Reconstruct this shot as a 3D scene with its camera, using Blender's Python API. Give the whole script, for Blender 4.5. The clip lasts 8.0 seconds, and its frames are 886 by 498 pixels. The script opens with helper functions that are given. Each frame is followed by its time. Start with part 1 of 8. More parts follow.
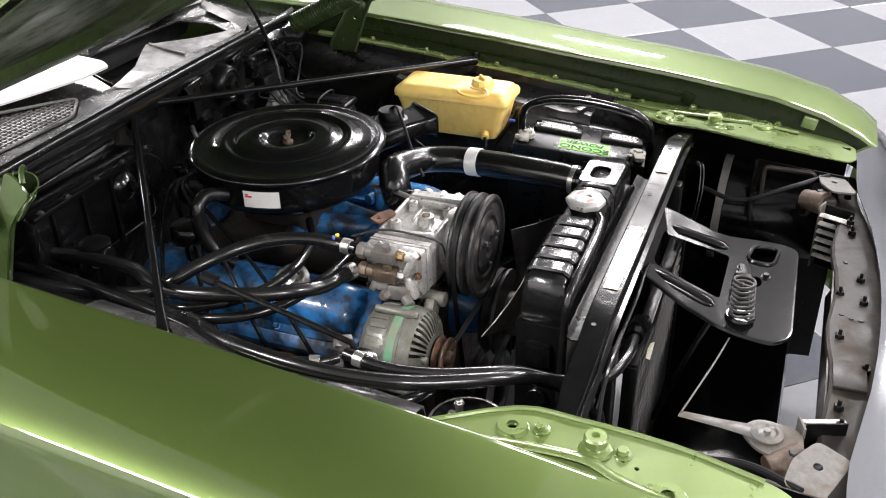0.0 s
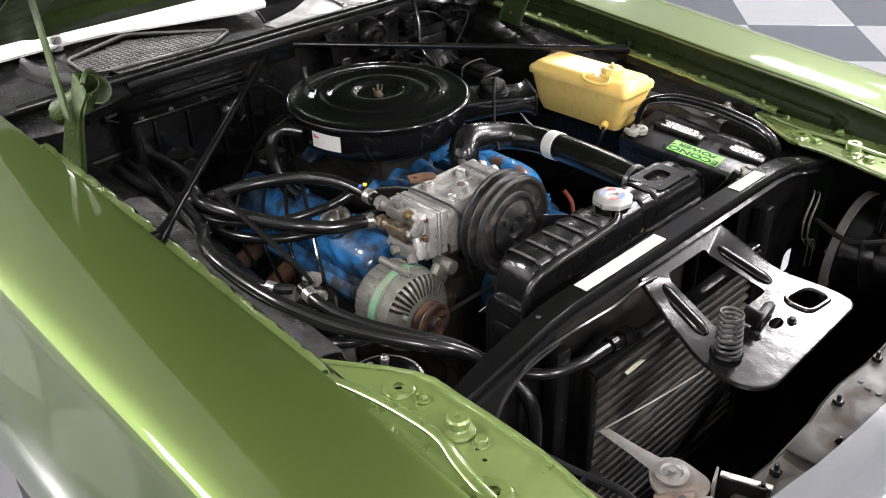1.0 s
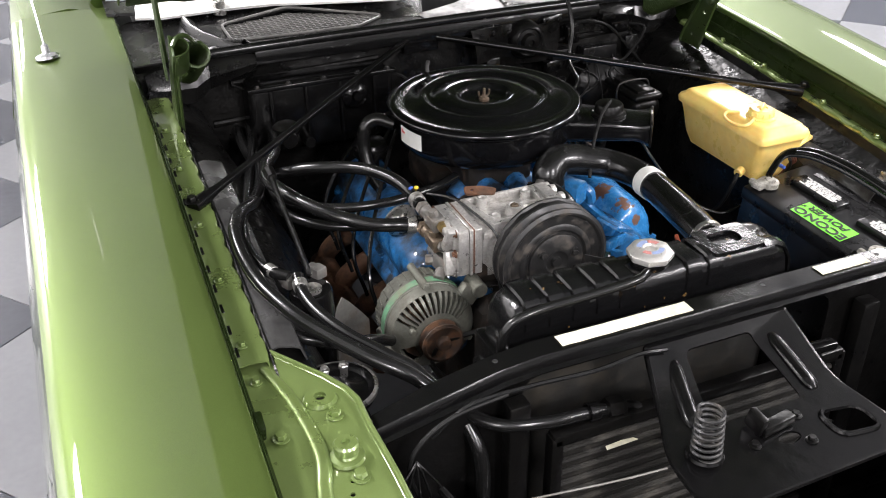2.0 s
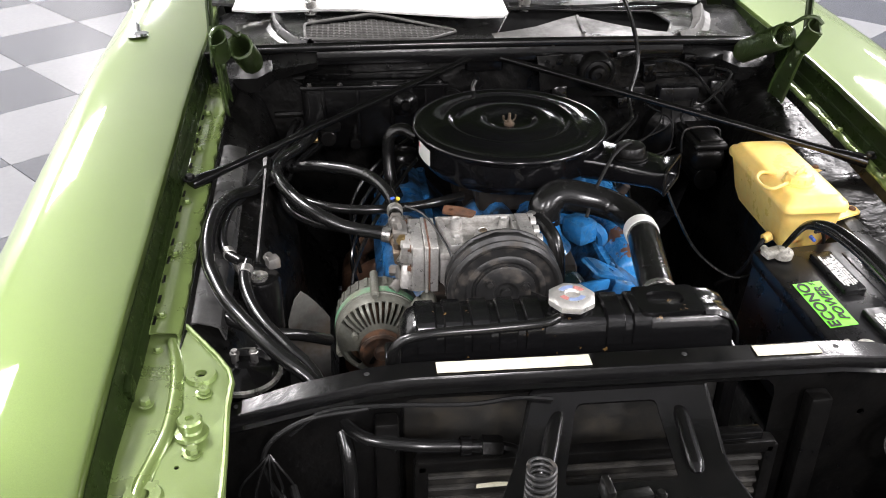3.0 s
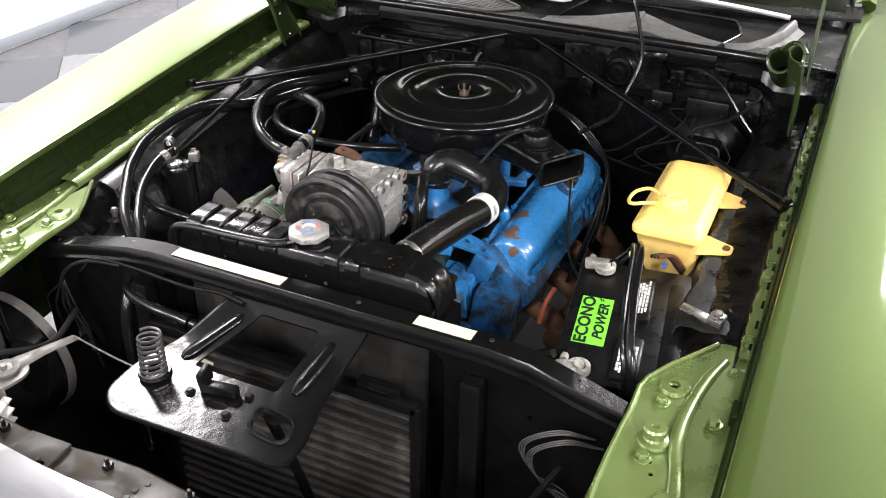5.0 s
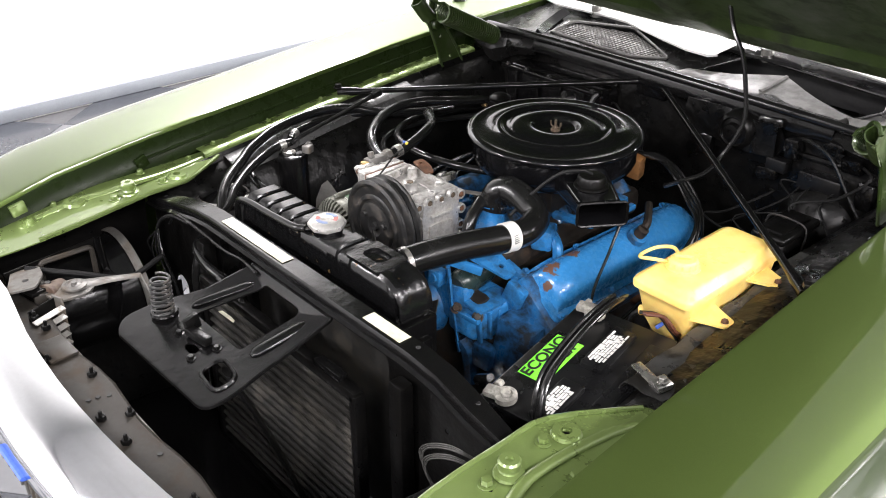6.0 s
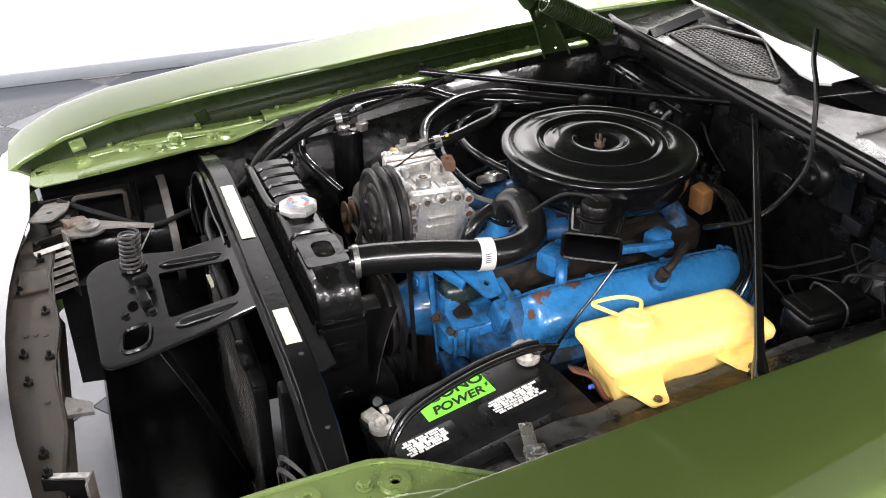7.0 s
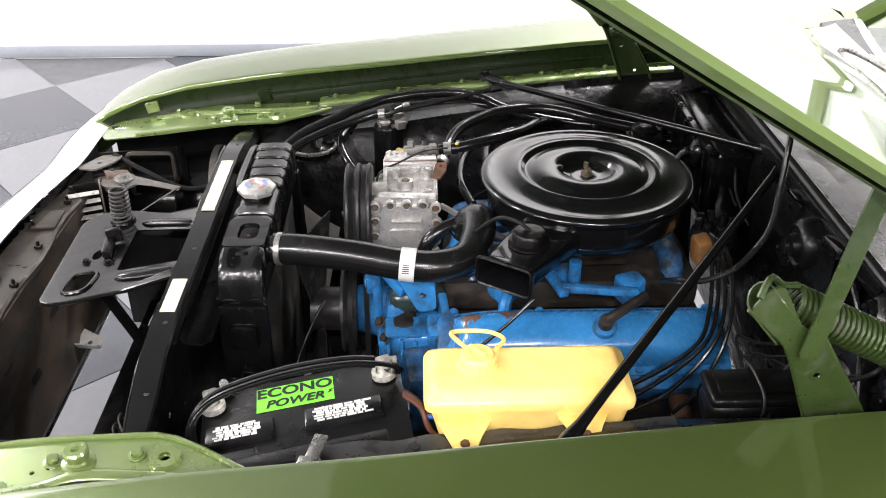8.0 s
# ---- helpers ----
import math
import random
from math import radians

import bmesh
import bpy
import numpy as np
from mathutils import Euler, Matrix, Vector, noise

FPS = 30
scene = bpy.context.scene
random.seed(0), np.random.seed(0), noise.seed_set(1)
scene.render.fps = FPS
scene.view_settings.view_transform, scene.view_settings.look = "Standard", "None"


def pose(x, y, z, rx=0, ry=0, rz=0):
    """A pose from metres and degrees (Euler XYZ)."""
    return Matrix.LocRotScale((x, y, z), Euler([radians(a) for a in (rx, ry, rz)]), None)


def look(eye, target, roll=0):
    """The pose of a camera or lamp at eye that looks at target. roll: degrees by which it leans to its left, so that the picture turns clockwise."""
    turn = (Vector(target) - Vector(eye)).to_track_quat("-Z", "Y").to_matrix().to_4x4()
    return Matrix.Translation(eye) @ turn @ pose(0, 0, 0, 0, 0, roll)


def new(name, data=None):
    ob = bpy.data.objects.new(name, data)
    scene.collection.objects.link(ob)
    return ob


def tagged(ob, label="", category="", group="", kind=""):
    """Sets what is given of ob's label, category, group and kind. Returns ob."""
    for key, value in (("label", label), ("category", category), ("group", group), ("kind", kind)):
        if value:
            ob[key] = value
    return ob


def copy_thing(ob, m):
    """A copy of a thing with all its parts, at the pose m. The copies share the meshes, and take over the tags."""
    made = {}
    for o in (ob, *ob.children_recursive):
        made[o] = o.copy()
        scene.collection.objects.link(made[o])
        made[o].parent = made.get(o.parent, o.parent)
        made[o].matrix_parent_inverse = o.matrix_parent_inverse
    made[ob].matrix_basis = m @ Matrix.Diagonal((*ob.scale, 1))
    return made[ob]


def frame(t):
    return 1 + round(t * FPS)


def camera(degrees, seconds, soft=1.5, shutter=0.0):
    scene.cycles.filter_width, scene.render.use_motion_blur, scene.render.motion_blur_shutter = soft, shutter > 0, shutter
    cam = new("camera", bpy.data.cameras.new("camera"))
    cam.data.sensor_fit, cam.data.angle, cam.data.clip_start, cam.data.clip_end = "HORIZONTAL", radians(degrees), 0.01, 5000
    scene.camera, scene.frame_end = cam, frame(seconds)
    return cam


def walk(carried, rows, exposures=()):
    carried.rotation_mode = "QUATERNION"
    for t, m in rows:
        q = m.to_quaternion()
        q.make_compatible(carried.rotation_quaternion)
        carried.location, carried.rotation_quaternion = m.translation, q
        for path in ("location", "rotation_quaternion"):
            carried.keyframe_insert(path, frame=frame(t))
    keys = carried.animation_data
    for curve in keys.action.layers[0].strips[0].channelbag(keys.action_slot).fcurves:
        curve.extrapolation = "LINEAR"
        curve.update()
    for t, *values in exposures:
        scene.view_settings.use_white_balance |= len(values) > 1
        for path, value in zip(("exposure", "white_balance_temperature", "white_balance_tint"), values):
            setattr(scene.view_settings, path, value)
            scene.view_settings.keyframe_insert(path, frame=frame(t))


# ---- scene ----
cam = camera(51.2, 8.0, soft=1.0)
EXPOSURES = [(0.0, 0.0), (8.0, 0.0)]
PATH = [
    (0, (-1.549, -0.234, 1.739), (0.044, 0.424, 0.723), -1.5),
    (0.5, (-1.441, -0.53, 1.727), (0.009, 0.405, 0.716), -1.7),
    (1, (-1.267, -0.726, 1.708), (-0.072, 0.506, 0.682), -1.3),
    (1.5, (-1.046, -0.834, 1.696), (-0.145, 0.624, 0.665), -0.6),
    (1.7, (-0.951, -0.868, 1.687), (-0.149, 0.652, 0.663), -0.9),
    (2.8, (-0.462, -1.031, 1.696), (-0.196, 0.671, 0.682), 0.6),
    (3, (-0.367, -1.044, 1.693), (-0.181, 0.683, 0.701), 0.7),
    (3.5, (-0.125, -1.062, 1.699), (-0.099, 0.655, 0.674), 1.0),
    (4, (0.145, -1.084, 1.708), (-0.029, 0.617, 0.67), 1.1),
    (4.5, (0.422, -1.083, 1.72), (0.003, 0.575, 0.683), 1.2),
    (4.7, (0.542, -1.071, 1.729), (0.01, 0.55, 0.685), 0.9),
    (5.8, (1.191, -0.863, 1.762), (-0.018, 0.389, 0.775), 0.2),
    (6, (1.263, -0.775, 1.759), (-0.04, 0.386, 0.783), 0.2),
    (6.5, (1.364, -0.524, 1.76), (-0.111, 0.394, 0.77), 0.6),
    (7, (1.446, -0.218, 1.762), (-0.14, 0.425, 0.728), 0.5),
    (7.5, (1.509, 0.088, 1.761), (-0.16, 0.473, 0.726), 0.0),
    (8, (1.54, 0.414, 1.753), (-0.175, 0.458, 0.725), -0.1),
]
walk(cam, [(t, look(eye, target, roll)) for t, eye, target, roll in PATH], EXPOSURES)

# ---- world and lights ----
world = bpy.data.worlds.new("world")
scene.world = world
world.use_nodes = True
world.node_tree.nodes["Background"].inputs["Color"].default_value = (0.9, 0.95, 1.0, 1)
world.node_tree.nodes["Background"].inputs["Strength"].default_value = 0.15

CEIL = 3.8
LAMP_GLOW = 112.0
LAMP_COLOR = (1.0, 0.955, 0.972)

# ---- mesh tools ----
def origin(ob):
    v = Vector((0, 0, 0))
    while ob is not None:
        v += ob.location
        ob = ob.parent
    return v


def thing(name, loc, label, category, group="", kind=""):
    ob = new(name)
    ob.empty_display_size = 0.05
    ob.location = loc
    return tagged(ob, label, category, group, kind)


def part(name, bm, material, parent, label="", angle=38, flat=False):
    """One mesh object under a thing or part; the bmesh is given in world metres."""
    base = origin(parent) if parent is not None else Vector((0, 0, 0))
    bmesh.ops.translate(bm, verts=bm.verts, vec=-base)
    bmesh.ops.recalc_face_normals(bm, faces=bm.faces)
    lim = radians(angle)
    for f in bm.faces:
        f.smooth = not flat
    for e in bm.edges:
        if len(e.link_faces) == 2 and e.calc_face_angle(0) > lim:
            e.smooth = False
    me = bpy.data.meshes.new(name)
    bm.to_mesh(me)
    bm.free()
    me.materials.append(material)
    ob = new(name, me)
    ob.parent = parent
    if label:
        ob["label"] = label
    return ob


def shared(name, me, parent, m):
    """Another object on a mesh that others use too."""
    ob = new(name, me)
    ob.parent = parent
    ob.matrix_basis = m
    return ob


def B():
    return bmesh.new()


def place(verts, m):
    for v in verts:
        v.co = m @ v.co


def box(bm, c, s, rot=(0, 0, 0), bev=0.003, seg=2):
    r = bmesh.ops.create_cube(bm, size=1.0)
    vs = r["verts"]
    m = Matrix.LocRotScale(c, Euler([radians(a) for a in rot]), None)
    for v in vs:
        v.co = Vector((v.co.x * s[0], v.co.y * s[1], v.co.z * s[2]))
    if bev > 0:
        es = list({e for v in vs for e in v.link_edges})
        out = bmesh.ops.bevel(bm, geom=es, offset=min(bev, min(s) * 0.45), segments=seg, affect="EDGES", profile=0.5)
        vs = list({v for f in out["faces"] for v in f.verts} | {v for v in vs if v.is_valid})
    place(vs, m)
    return bm


def aim(p0, p1):
    p0, p1 = Vector(p0), Vector(p1)
    q = (p1 - p0).to_track_quat("Z", "Y").to_matrix().to_4x4()
    return Matrix.Translation(p0) @ q, (p1 - p0).length


def lathe(bm, prof, m=Matrix(), seg=32, closed=False):
    """Rings of (radius, height) turned round the z axis of m."""
    rings = []
    for r, z in prof:
        if r < 1e-6:
            rings.append([bm.verts.new(m @ Vector((0, 0, z)))])
        else:
            rings.append([bm.verts.new(m @ Vector((r * math.cos(a), r * math.sin(a), z))) for a in (2 * math.pi * k / seg for k in range(seg))])
    pairs = list(zip(rings, rings[1:]))
    if closed:
        pairs.append((rings[-1], rings[0]))
    for a, b in pairs:
        for k in range(seg):
            j = (k + 1) % seg
            if len(a) == 1 and len(b) == 1:
                continue
            if len(a) == 1:
                bm.faces.new((a[0], b[k], b[j]))
            elif len(b) == 1:
                bm.faces.new((a[k], b[0], a[j]))
            else:
                bm.faces.new((a[k], a[j], b[j], b[k]))
    return bm


def cyl(bm, p0, p1, r, r2=None, seg=20, bev=0.0015):
    m, n = aim(p0, p1)
    r2 = r if r2 is None else r2
    b = min(bev, r * 0.4, r2 * 0.4, n * 0.4)
    return lathe(bm, [(0, 0), (r - b, 0), (r, b), (r2, n - b), (r2 - b, n), (0, n)], m, seg)


def hexnut(bm, c, r, hgt, up=(0, 0, 1), turn=0.0):
    c, up = Vector(c), Vector(up)
    m, n = aim(c, c + up * hgt)
    m = m @ pose(0, 0, 0, 0, 0, turn)
    lathe(bm, [(0, 0), (r, 0), (r, n * 0.8), (r * 0.86, n), (0, n)], m, 6)
    return bm


def bolt(bm, c, r=0.007, up=(0, 0, 1), turn=15.0):
    """A washer-faced hexagon bolt head."""
    c, up = Vector(c), Vector(up)
    m, n = aim(c, c + up)
    lathe(bm, [(0, 0), (r * 1.45, 0), (r * 1.45, r * 0.22), (r * 1.0, r * 0.3)], m, 16)
    hexnut(bm, c + up * r * 0.28, r, r * 0.9, up, turn)
    return bm


def spline(pts, n=6):
    """Catmull-Rom points through pts."""
    p = [Vector(q) for q in pts]
    p = [p[0] * 2 - p[1]] + p + [p[-1] * 2 - p[-2]]
    out = []
    for i in range(1, len(p) - 2):
        a, b, c, d = p[i - 1:i + 3]
        for k in range(n):
            t = k / n
            out.append(0.5 * ((2 * b) + (c - a) * t + (2 * a - 5 * b + 4 * c - d) * t * t + (3 * b - a - 3 * c + d) * t ** 3))
    out.append(p[-2])
    return out


def tube(bm, pts, r, seg=10, n=6, smooth=True, flat=1.0, ends=True):
    """A round (or flattened) tube along pts; r may be a list along the given points."""
    path = spline(pts, n) if smooth else [Vector(q) for q in pts]
    total = len(path) - 1
    up = Vector((0.13, 0.21, 1)).normalized()
    rings = []
    for i, q in enumerate(path):
        d = (path[min(i + 1, total)] - path[max(i - 1, 0)]).normalized()
        side = d.cross(up)
        if side.length < 1e-4:
            side = d.cross(Vector((1, 0, 0)))
        side.normalize()
        up = side.cross(d).normalized()
        if isinstance(r, (list, tuple)):
            x = i / total * (len(r) - 1)
            j = min(int(x), len(r) - 2)
            rr = r[j] + (r[j + 1] - r[j]) * (x - j)
        else:
            rr = r
        rings.append([bm.verts.new(q + side * (rr * math.cos(a)) + up * (rr * flat * math.sin(a))) for a in (2 * math.pi * k / seg for k in range(seg))])
    for a, b in zip(rings, rings[1:]):
        for k in range(seg):
            j = (k + 1) % seg
            bm.faces.new((a[k], a[j], b[j], b[k]))
    if ends:
        bm.faces.new(rings[0][::-1])
        bm.faces.new(rings[-1])
    return bm


def rounded(pts, r, n=4):
    """A 2D outline with rounded corners; r one radius or one per corner."""
    out = []
    k = len(pts)
    for i, q in enumerate(pts):
        q = Vector(q)
        a, b = Vector(pts[i - 1]) - q, Vector(pts[(i + 1) % k]) - q
        rr = r[i] if isinstance(r, (list, tuple)) else r
        t = min(rr, a.length * 0.45, b.length * 0.45)
        p0, p1 = q + a.normalized() * t, q + b.normalized() * t
        for j in range(n + 1):
            u = j / n
            out.append(tuple(p0 * (1 - u) ** 2 + q * (2 * u * (1 - u)) + p1 * u * u))
    return out


def ring2(cx, cy, rx, ry=None, n=16, turn=0.0):
    ry = rx if ry is None else ry
    c, s = math.cos(radians(turn)), math.sin(radians(turn))
    out = []
    for k in range(n):
        a = 2 * math.pi * k / n
        x, y = rx * math.cos(a), ry * math.sin(a)
        out.append((cx + c * x - s * y, cy + s * x + c * y))
    return out


def slot2(cx, cy, rx, ry, n=6):
    """A rounded rectangle of half sizes rx, ry."""
    return rounded([(cx - rx, cy - ry), (cx + rx, cy - ry), (cx + rx, cy + ry), (cx - rx, cy + ry)], min(rx, ry) * 0.95, n)


def plate(bm, outline, holes=(), m=Matrix(), thick=0.003, height=None):
    """A sheet with holes, in the xy plane of m, its top at z = 0; height(x, y) may lift it."""
    tmp = bmesh.new()
    es = []
    for loop in (outline, *holes):
        vs = [tmp.verts.new((x, y, 0)) for x, y in loop]
        es += [tmp.edges.new((a, b)) for a, b in zip(vs, vs[1:] + vs[:1])]
    bmesh.ops.triangle_fill(tmp, use_beauty=True, use_dissolve=False, edges=es)
    bmesh.ops.recalc_face_normals(tmp, faces=tmp.faces)
    if tmp.faces and sum(f.normal.z for f in tmp.faces) < 0:
        bmesh.ops.reverse_faces(tmp, faces=tmp.faces)
    top = list(tmp.faces)
    ext = bmesh.ops.extrude_face_region(tmp, geom=top, use_keep_orig=True)
    for v in [g for g in ext["geom"] if isinstance(g, bmesh.types.BMVert)]:
        v.co.z -= thick
    for v in tmp.verts:
        if height is not None:
            v.co.z += height(v.co.x, v.co.y)
        v.co = m @ v.co
    me = bpy.data.meshes.new("tmp")
    tmp.to_mesh(me)
    tmp.free()
    bm.from_mesh(me)
    bpy.data.meshes.remove(me)
    return bm


def loft(bm, rows, close_u=False, cap=False):
    """A surface through rows of points, all of one length."""
    vs = [[bm.verts.new(p) for p in row] for row in rows]
    n = len(rows[0])
    for a, b in zip(vs, vs[1:]):
        for k in range(n if close_u else n - 1):
            j = (k + 1) % n
            bm.faces.new((a[k], a[j], b[j], b[k]))
    if cap:
        bm.faces.new(vs[0][::-1])
        bm.faces.new(vs[-1])
    return bm


def sheet(bm, rows, t=0.002):
    """A lofted surface with thickness t."""
    tmp = bmesh.new()
    loft(tmp, rows)
    bmesh.ops.recalc_face_normals(tmp, faces=tmp.faces)
    bmesh.ops.solidify(tmp, geom=list(tmp.faces), thickness=t)
    me = bpy.data.meshes.new("tmp")
    tmp.to_mesh(me)
    tmp.free()
    bm.from_mesh(me)
    bpy.data.meshes.remove(me)
    return bm


def coil(bm, p0, p1, r, wire, turns, seg=8, per=16, taper=1.0):
    m, n = aim(p0, p1)
    k = int(turns * per)
    pts = []
    for i in range(k + 1):
        u = i / k
        a = 2 * math.pi * turns * u
        rr = r * (1 + (taper - 1) * u)
        pts.append(m @ Vector((rr * math.cos(a), rr * math.sin(a), n * u)))
    return tube(bm, pts, wire, seg, smooth=False)


def lettering(name, text, size, m, material, parent, squeeze=1.0, shear=0.0):
    """Raised letters, each a mesh part, written along the x axis of m."""
    cu = bpy.data.curves.new(name, "FONT")
    cu.body, cu.size, cu.extrude, cu.shear = text, size, 0.0002, shear
    cu.align_x, cu.align_y, cu.offset = "CENTER", "CENTER", size * 0.028
    tmp = bpy.data.objects.new(name, cu)
    scene.collection.objects.link(tmp)
    me = bpy.data.meshes.new_from_object(tmp.evaluated_get(bpy.context.evaluated_depsgraph_get()))
    bpy.data.objects.remove(tmp)
    me.transform(Matrix.Translation(-origin(parent)) @ m @ Matrix.Diagonal((squeeze, 1, 1, 1)))
    whole = bmesh.new()
    whole.from_mesh(me)
    bpy.data.meshes.remove(me)
    left = set(whole.verts)
    while left:
        # one object for each letter
        isle, edge = set(), [min(left, key=lambda v: v.index)]
        while edge:
            v = edge.pop()
            if v not in isle:
                isle.add(v)
                edge += [e.other_vert(v) for e in v.link_edges]
        left -= isle
        order = sorted(isle, key=lambda v: v.index)
        number = {v: k for k, v in enumerate(order)}
        letter = bpy.data.meshes.new(name)
        letter.from_pydata([tuple(v.co) for v in order], [], [[number[v] for v in f.verts] for f in whole.faces if f.verts[0] in isle])
        letter.materials.append(material)
        new(name, letter).parent = parent
    whole.free()


def interp(x, table):
    for (a, u), (b, v) in zip(table, table[1:]):
        if x <= b:
            k = max(0.0, (x - a) / (b - a))
            return u + (v - u) * k
    return table[-1][1]

# ---- materials ----
def surface(name, color, rough=0.5, metal=0.0, dirt=None, dirt_amount=0.0, dirt_scale=9.0, grain=120.0, bump=0.05, coat=0.0, vary=0.12, specular=0.5, spread=0.18, object_vary=0.0, even=False, dirt_rough=0.35, spot=None, lump=0.0, lump_scale=38.0):
    """A surface with fine grain, larger stains of colour `dirt`, and rougher stained spots."""
    mt = bpy.data.materials.new(name)
    mt.use_nodes = True
    nt = mt.node_tree
    n, ln = nt.nodes, nt.links
    bs = n["Principled BSDF"]
    tc = n.new("ShaderNodeTexCoord")
    fine = n.new("ShaderNodeTexNoise")
    fine.inputs["Scale"].default_value, fine.inputs["Detail"].default_value = grain, 6
    big = n.new("ShaderNodeTexNoise")
    big.inputs["Scale"].default_value, big.inputs["Detail"].default_value, big.inputs["Roughness"].default_value = dirt_scale, 8, 0.65
    for t in (fine, big):
        ln.new(tc.outputs["Object"], t.inputs["Vector"])
    hue = n.new("ShaderNodeMixRGB")
    hue.blend_type = "MULTIPLY"
    hue.inputs["Fac"].default_value = 1.0
    hue.inputs["Color1"].default_value = (*color, 1)
    rg = n.new("ShaderNodeMapRange")
    rg.inputs["From Min"].default_value, rg.inputs["From Max"].default_value = 0.3, 0.7
    rg.inputs["To Min"].default_value, rg.inputs["To Max"].default_value = 1 - vary, 1 + vary
    ln.new(fine.outputs["Fac"], rg.inputs["Value"])
    ln.new(rg.outputs["Result"], hue.inputs["Color2"])
    last = hue
    if object_vary:
        info = n.new("ShaderNodeObjectInfo")
        mr = n.new("ShaderNodeMapRange")
        mr.inputs["To Min"].default_value, mr.inputs["To Max"].default_value = 1 - object_vary, 1 + object_vary
        ln.new(info.outputs["Random"], mr.inputs["Value"])
        ov = n.new("ShaderNodeMixRGB")
        ov.blend_type = "MULTIPLY"
        ov.inputs["Fac"].default_value = 1.0
        ln.new(last.outputs["Color"], ov.inputs["Color1"])
        ln.new(mr.outputs["Result"], ov.inputs["Color2"])
        last = ov
    rr = n.new("ShaderNodeMapRange")
    rr.inputs["From Min"].default_value, rr.inputs["From Max"].default_value = 0.35, 0.65
    rr.inputs["To Min"].default_value, rr.inputs["To Max"].default_value = max(0.02, rough * (1.0 if even else 0.75)), min(1.0, rough * (1.0 if even else 1.3))
    ln.new(big.outputs["Fac"], rr.inputs["Value"])
    rlast = rr.outputs["Result"]
    if dirt is not None:
        mk = n.new("ShaderNodeMapRange")
        mid = 0.72 - 0.4 * dirt_amount
        mk.inputs["From Min"].default_value, mk.inputs["From Max"].default_value = mid - spread / 2, mid + spread / 2
        ln.new(big.outputs["Fac"], mk.inputs["Value"])
        mask = mk.outputs["Result"]
        if spot is not None:
            # stains only round given places: (x, y, z, radius)
            total = None
            for sx, sy, sz, sr in spot:
                dist_ = n.new("ShaderNodeVectorMath")
                dist_.operation = "DISTANCE"
                ln.new(tc.outputs["Object"], dist_.inputs[0])
                dist_.inputs[1].default_value = (sx, sy, sz)
                near = n.new("ShaderNodeMapRange")
                near.inputs["From Min"].default_value, near.inputs["From Max"].default_value = sr, sr * 0.3
                ln.new(dist_.outputs["Value"], near.inputs["Value"])
                if total is None:
                    total = near.outputs["Result"]
                else:
                    mxm = n.new("ShaderNodeMath")
                    mxm.operation = "MAXIMUM"
                    ln.new(total, mxm.inputs[0])
                    ln.new(near.outputs["Result"], mxm.inputs[1])
                    total = mxm.outputs["Value"]
            shift = n.new("ShaderNodeMath")
            shift.operation = "MULTIPLY_ADD"
            ln.new(total, shift.inputs[0])
            shift.inputs[1].default_value, shift.inputs[2].default_value = 0.5, -0.25
            both = n.new("ShaderNodeMath")
            ln.new(big.outputs["Fac"], both.inputs[0])
            ln.new(shift.outputs["Value"], both.inputs[1])
            ln.new(both.outputs["Value"], mk.inputs["Value"])
        mx = n.new("ShaderNodeMixRGB")
        ln.new(mk.outputs["Result"], mx.inputs["Fac"])
        ln.new(last.outputs["Color"], mx.inputs["Color1"])
        mx.inputs["Color2"].default_value = (*dirt, 1)
        last = mx
        rm = n.new("ShaderNodeMix")
        rm.inputs[3].default_value = min(0.95, rough + dirt_rough)
        ln.new(mk.outputs["Result"], rm.inputs[0])
        ln.new(rlast, rm.inputs[2])
        rlast = rm.outputs[0]
        if metal > 0:
            mm = n.new("ShaderNodeMapRange")
            mm.inputs["To Min"].default_value, mm.inputs["To Max"].default_value = metal, metal * 0.25
            ln.new(mk.outputs["Result"], mm.inputs["Value"])
            ln.new(mm.outputs["Result"], bs.inputs["Metallic"])
    ln.new(last.outputs["Color"], bs.inputs["Base Color"])
    ln.new(rlast, bs.inputs["Roughness"])
    if not bs.inputs["Metallic"].is_linked:
        bs.inputs["Metallic"].default_value = metal
    bs.inputs["Specular IOR Level"].default_value = specular
    if coat:
        bs.inputs["Coat Weight"].default_value = coat
        bs.inputs["Coat Roughness"].default_value = 0.04
        bs.inputs["Coat IOR"].default_value = 1.75
    wavy = None
    if lump:
        low = n.new("ShaderNodeTexNoise")
        low.inputs["Scale"].default_value, low.inputs["Detail"].default_value = lump_scale, 3
        ln.new(tc.outputs["Object"], low.inputs["Vector"])
        wavy = n.new("ShaderNodeBump")
        wavy.inputs["Strength"].default_value, wavy.inputs["Distance"].default_value = lump, 0.012
        ln.new(low.outputs["Fac"], wavy.inputs["Height"])
        ln.new(wavy.outputs["Normal"], bs.inputs["Normal"])
    if bump:
        bp = n.new("ShaderNodeBump")
        if wavy is not None:
            ln.new(wavy.outputs["Normal"], bp.inputs["Normal"])
        bp.inputs["Strength"].default_value, bp.inputs["Distance"].default_value = bump, 0.002
        ln.new(fine.outputs["Fac"], bp.inputs["Height"])
        ln.new(bp.outputs["Normal"], bs.inputs["Normal"])
    return mt


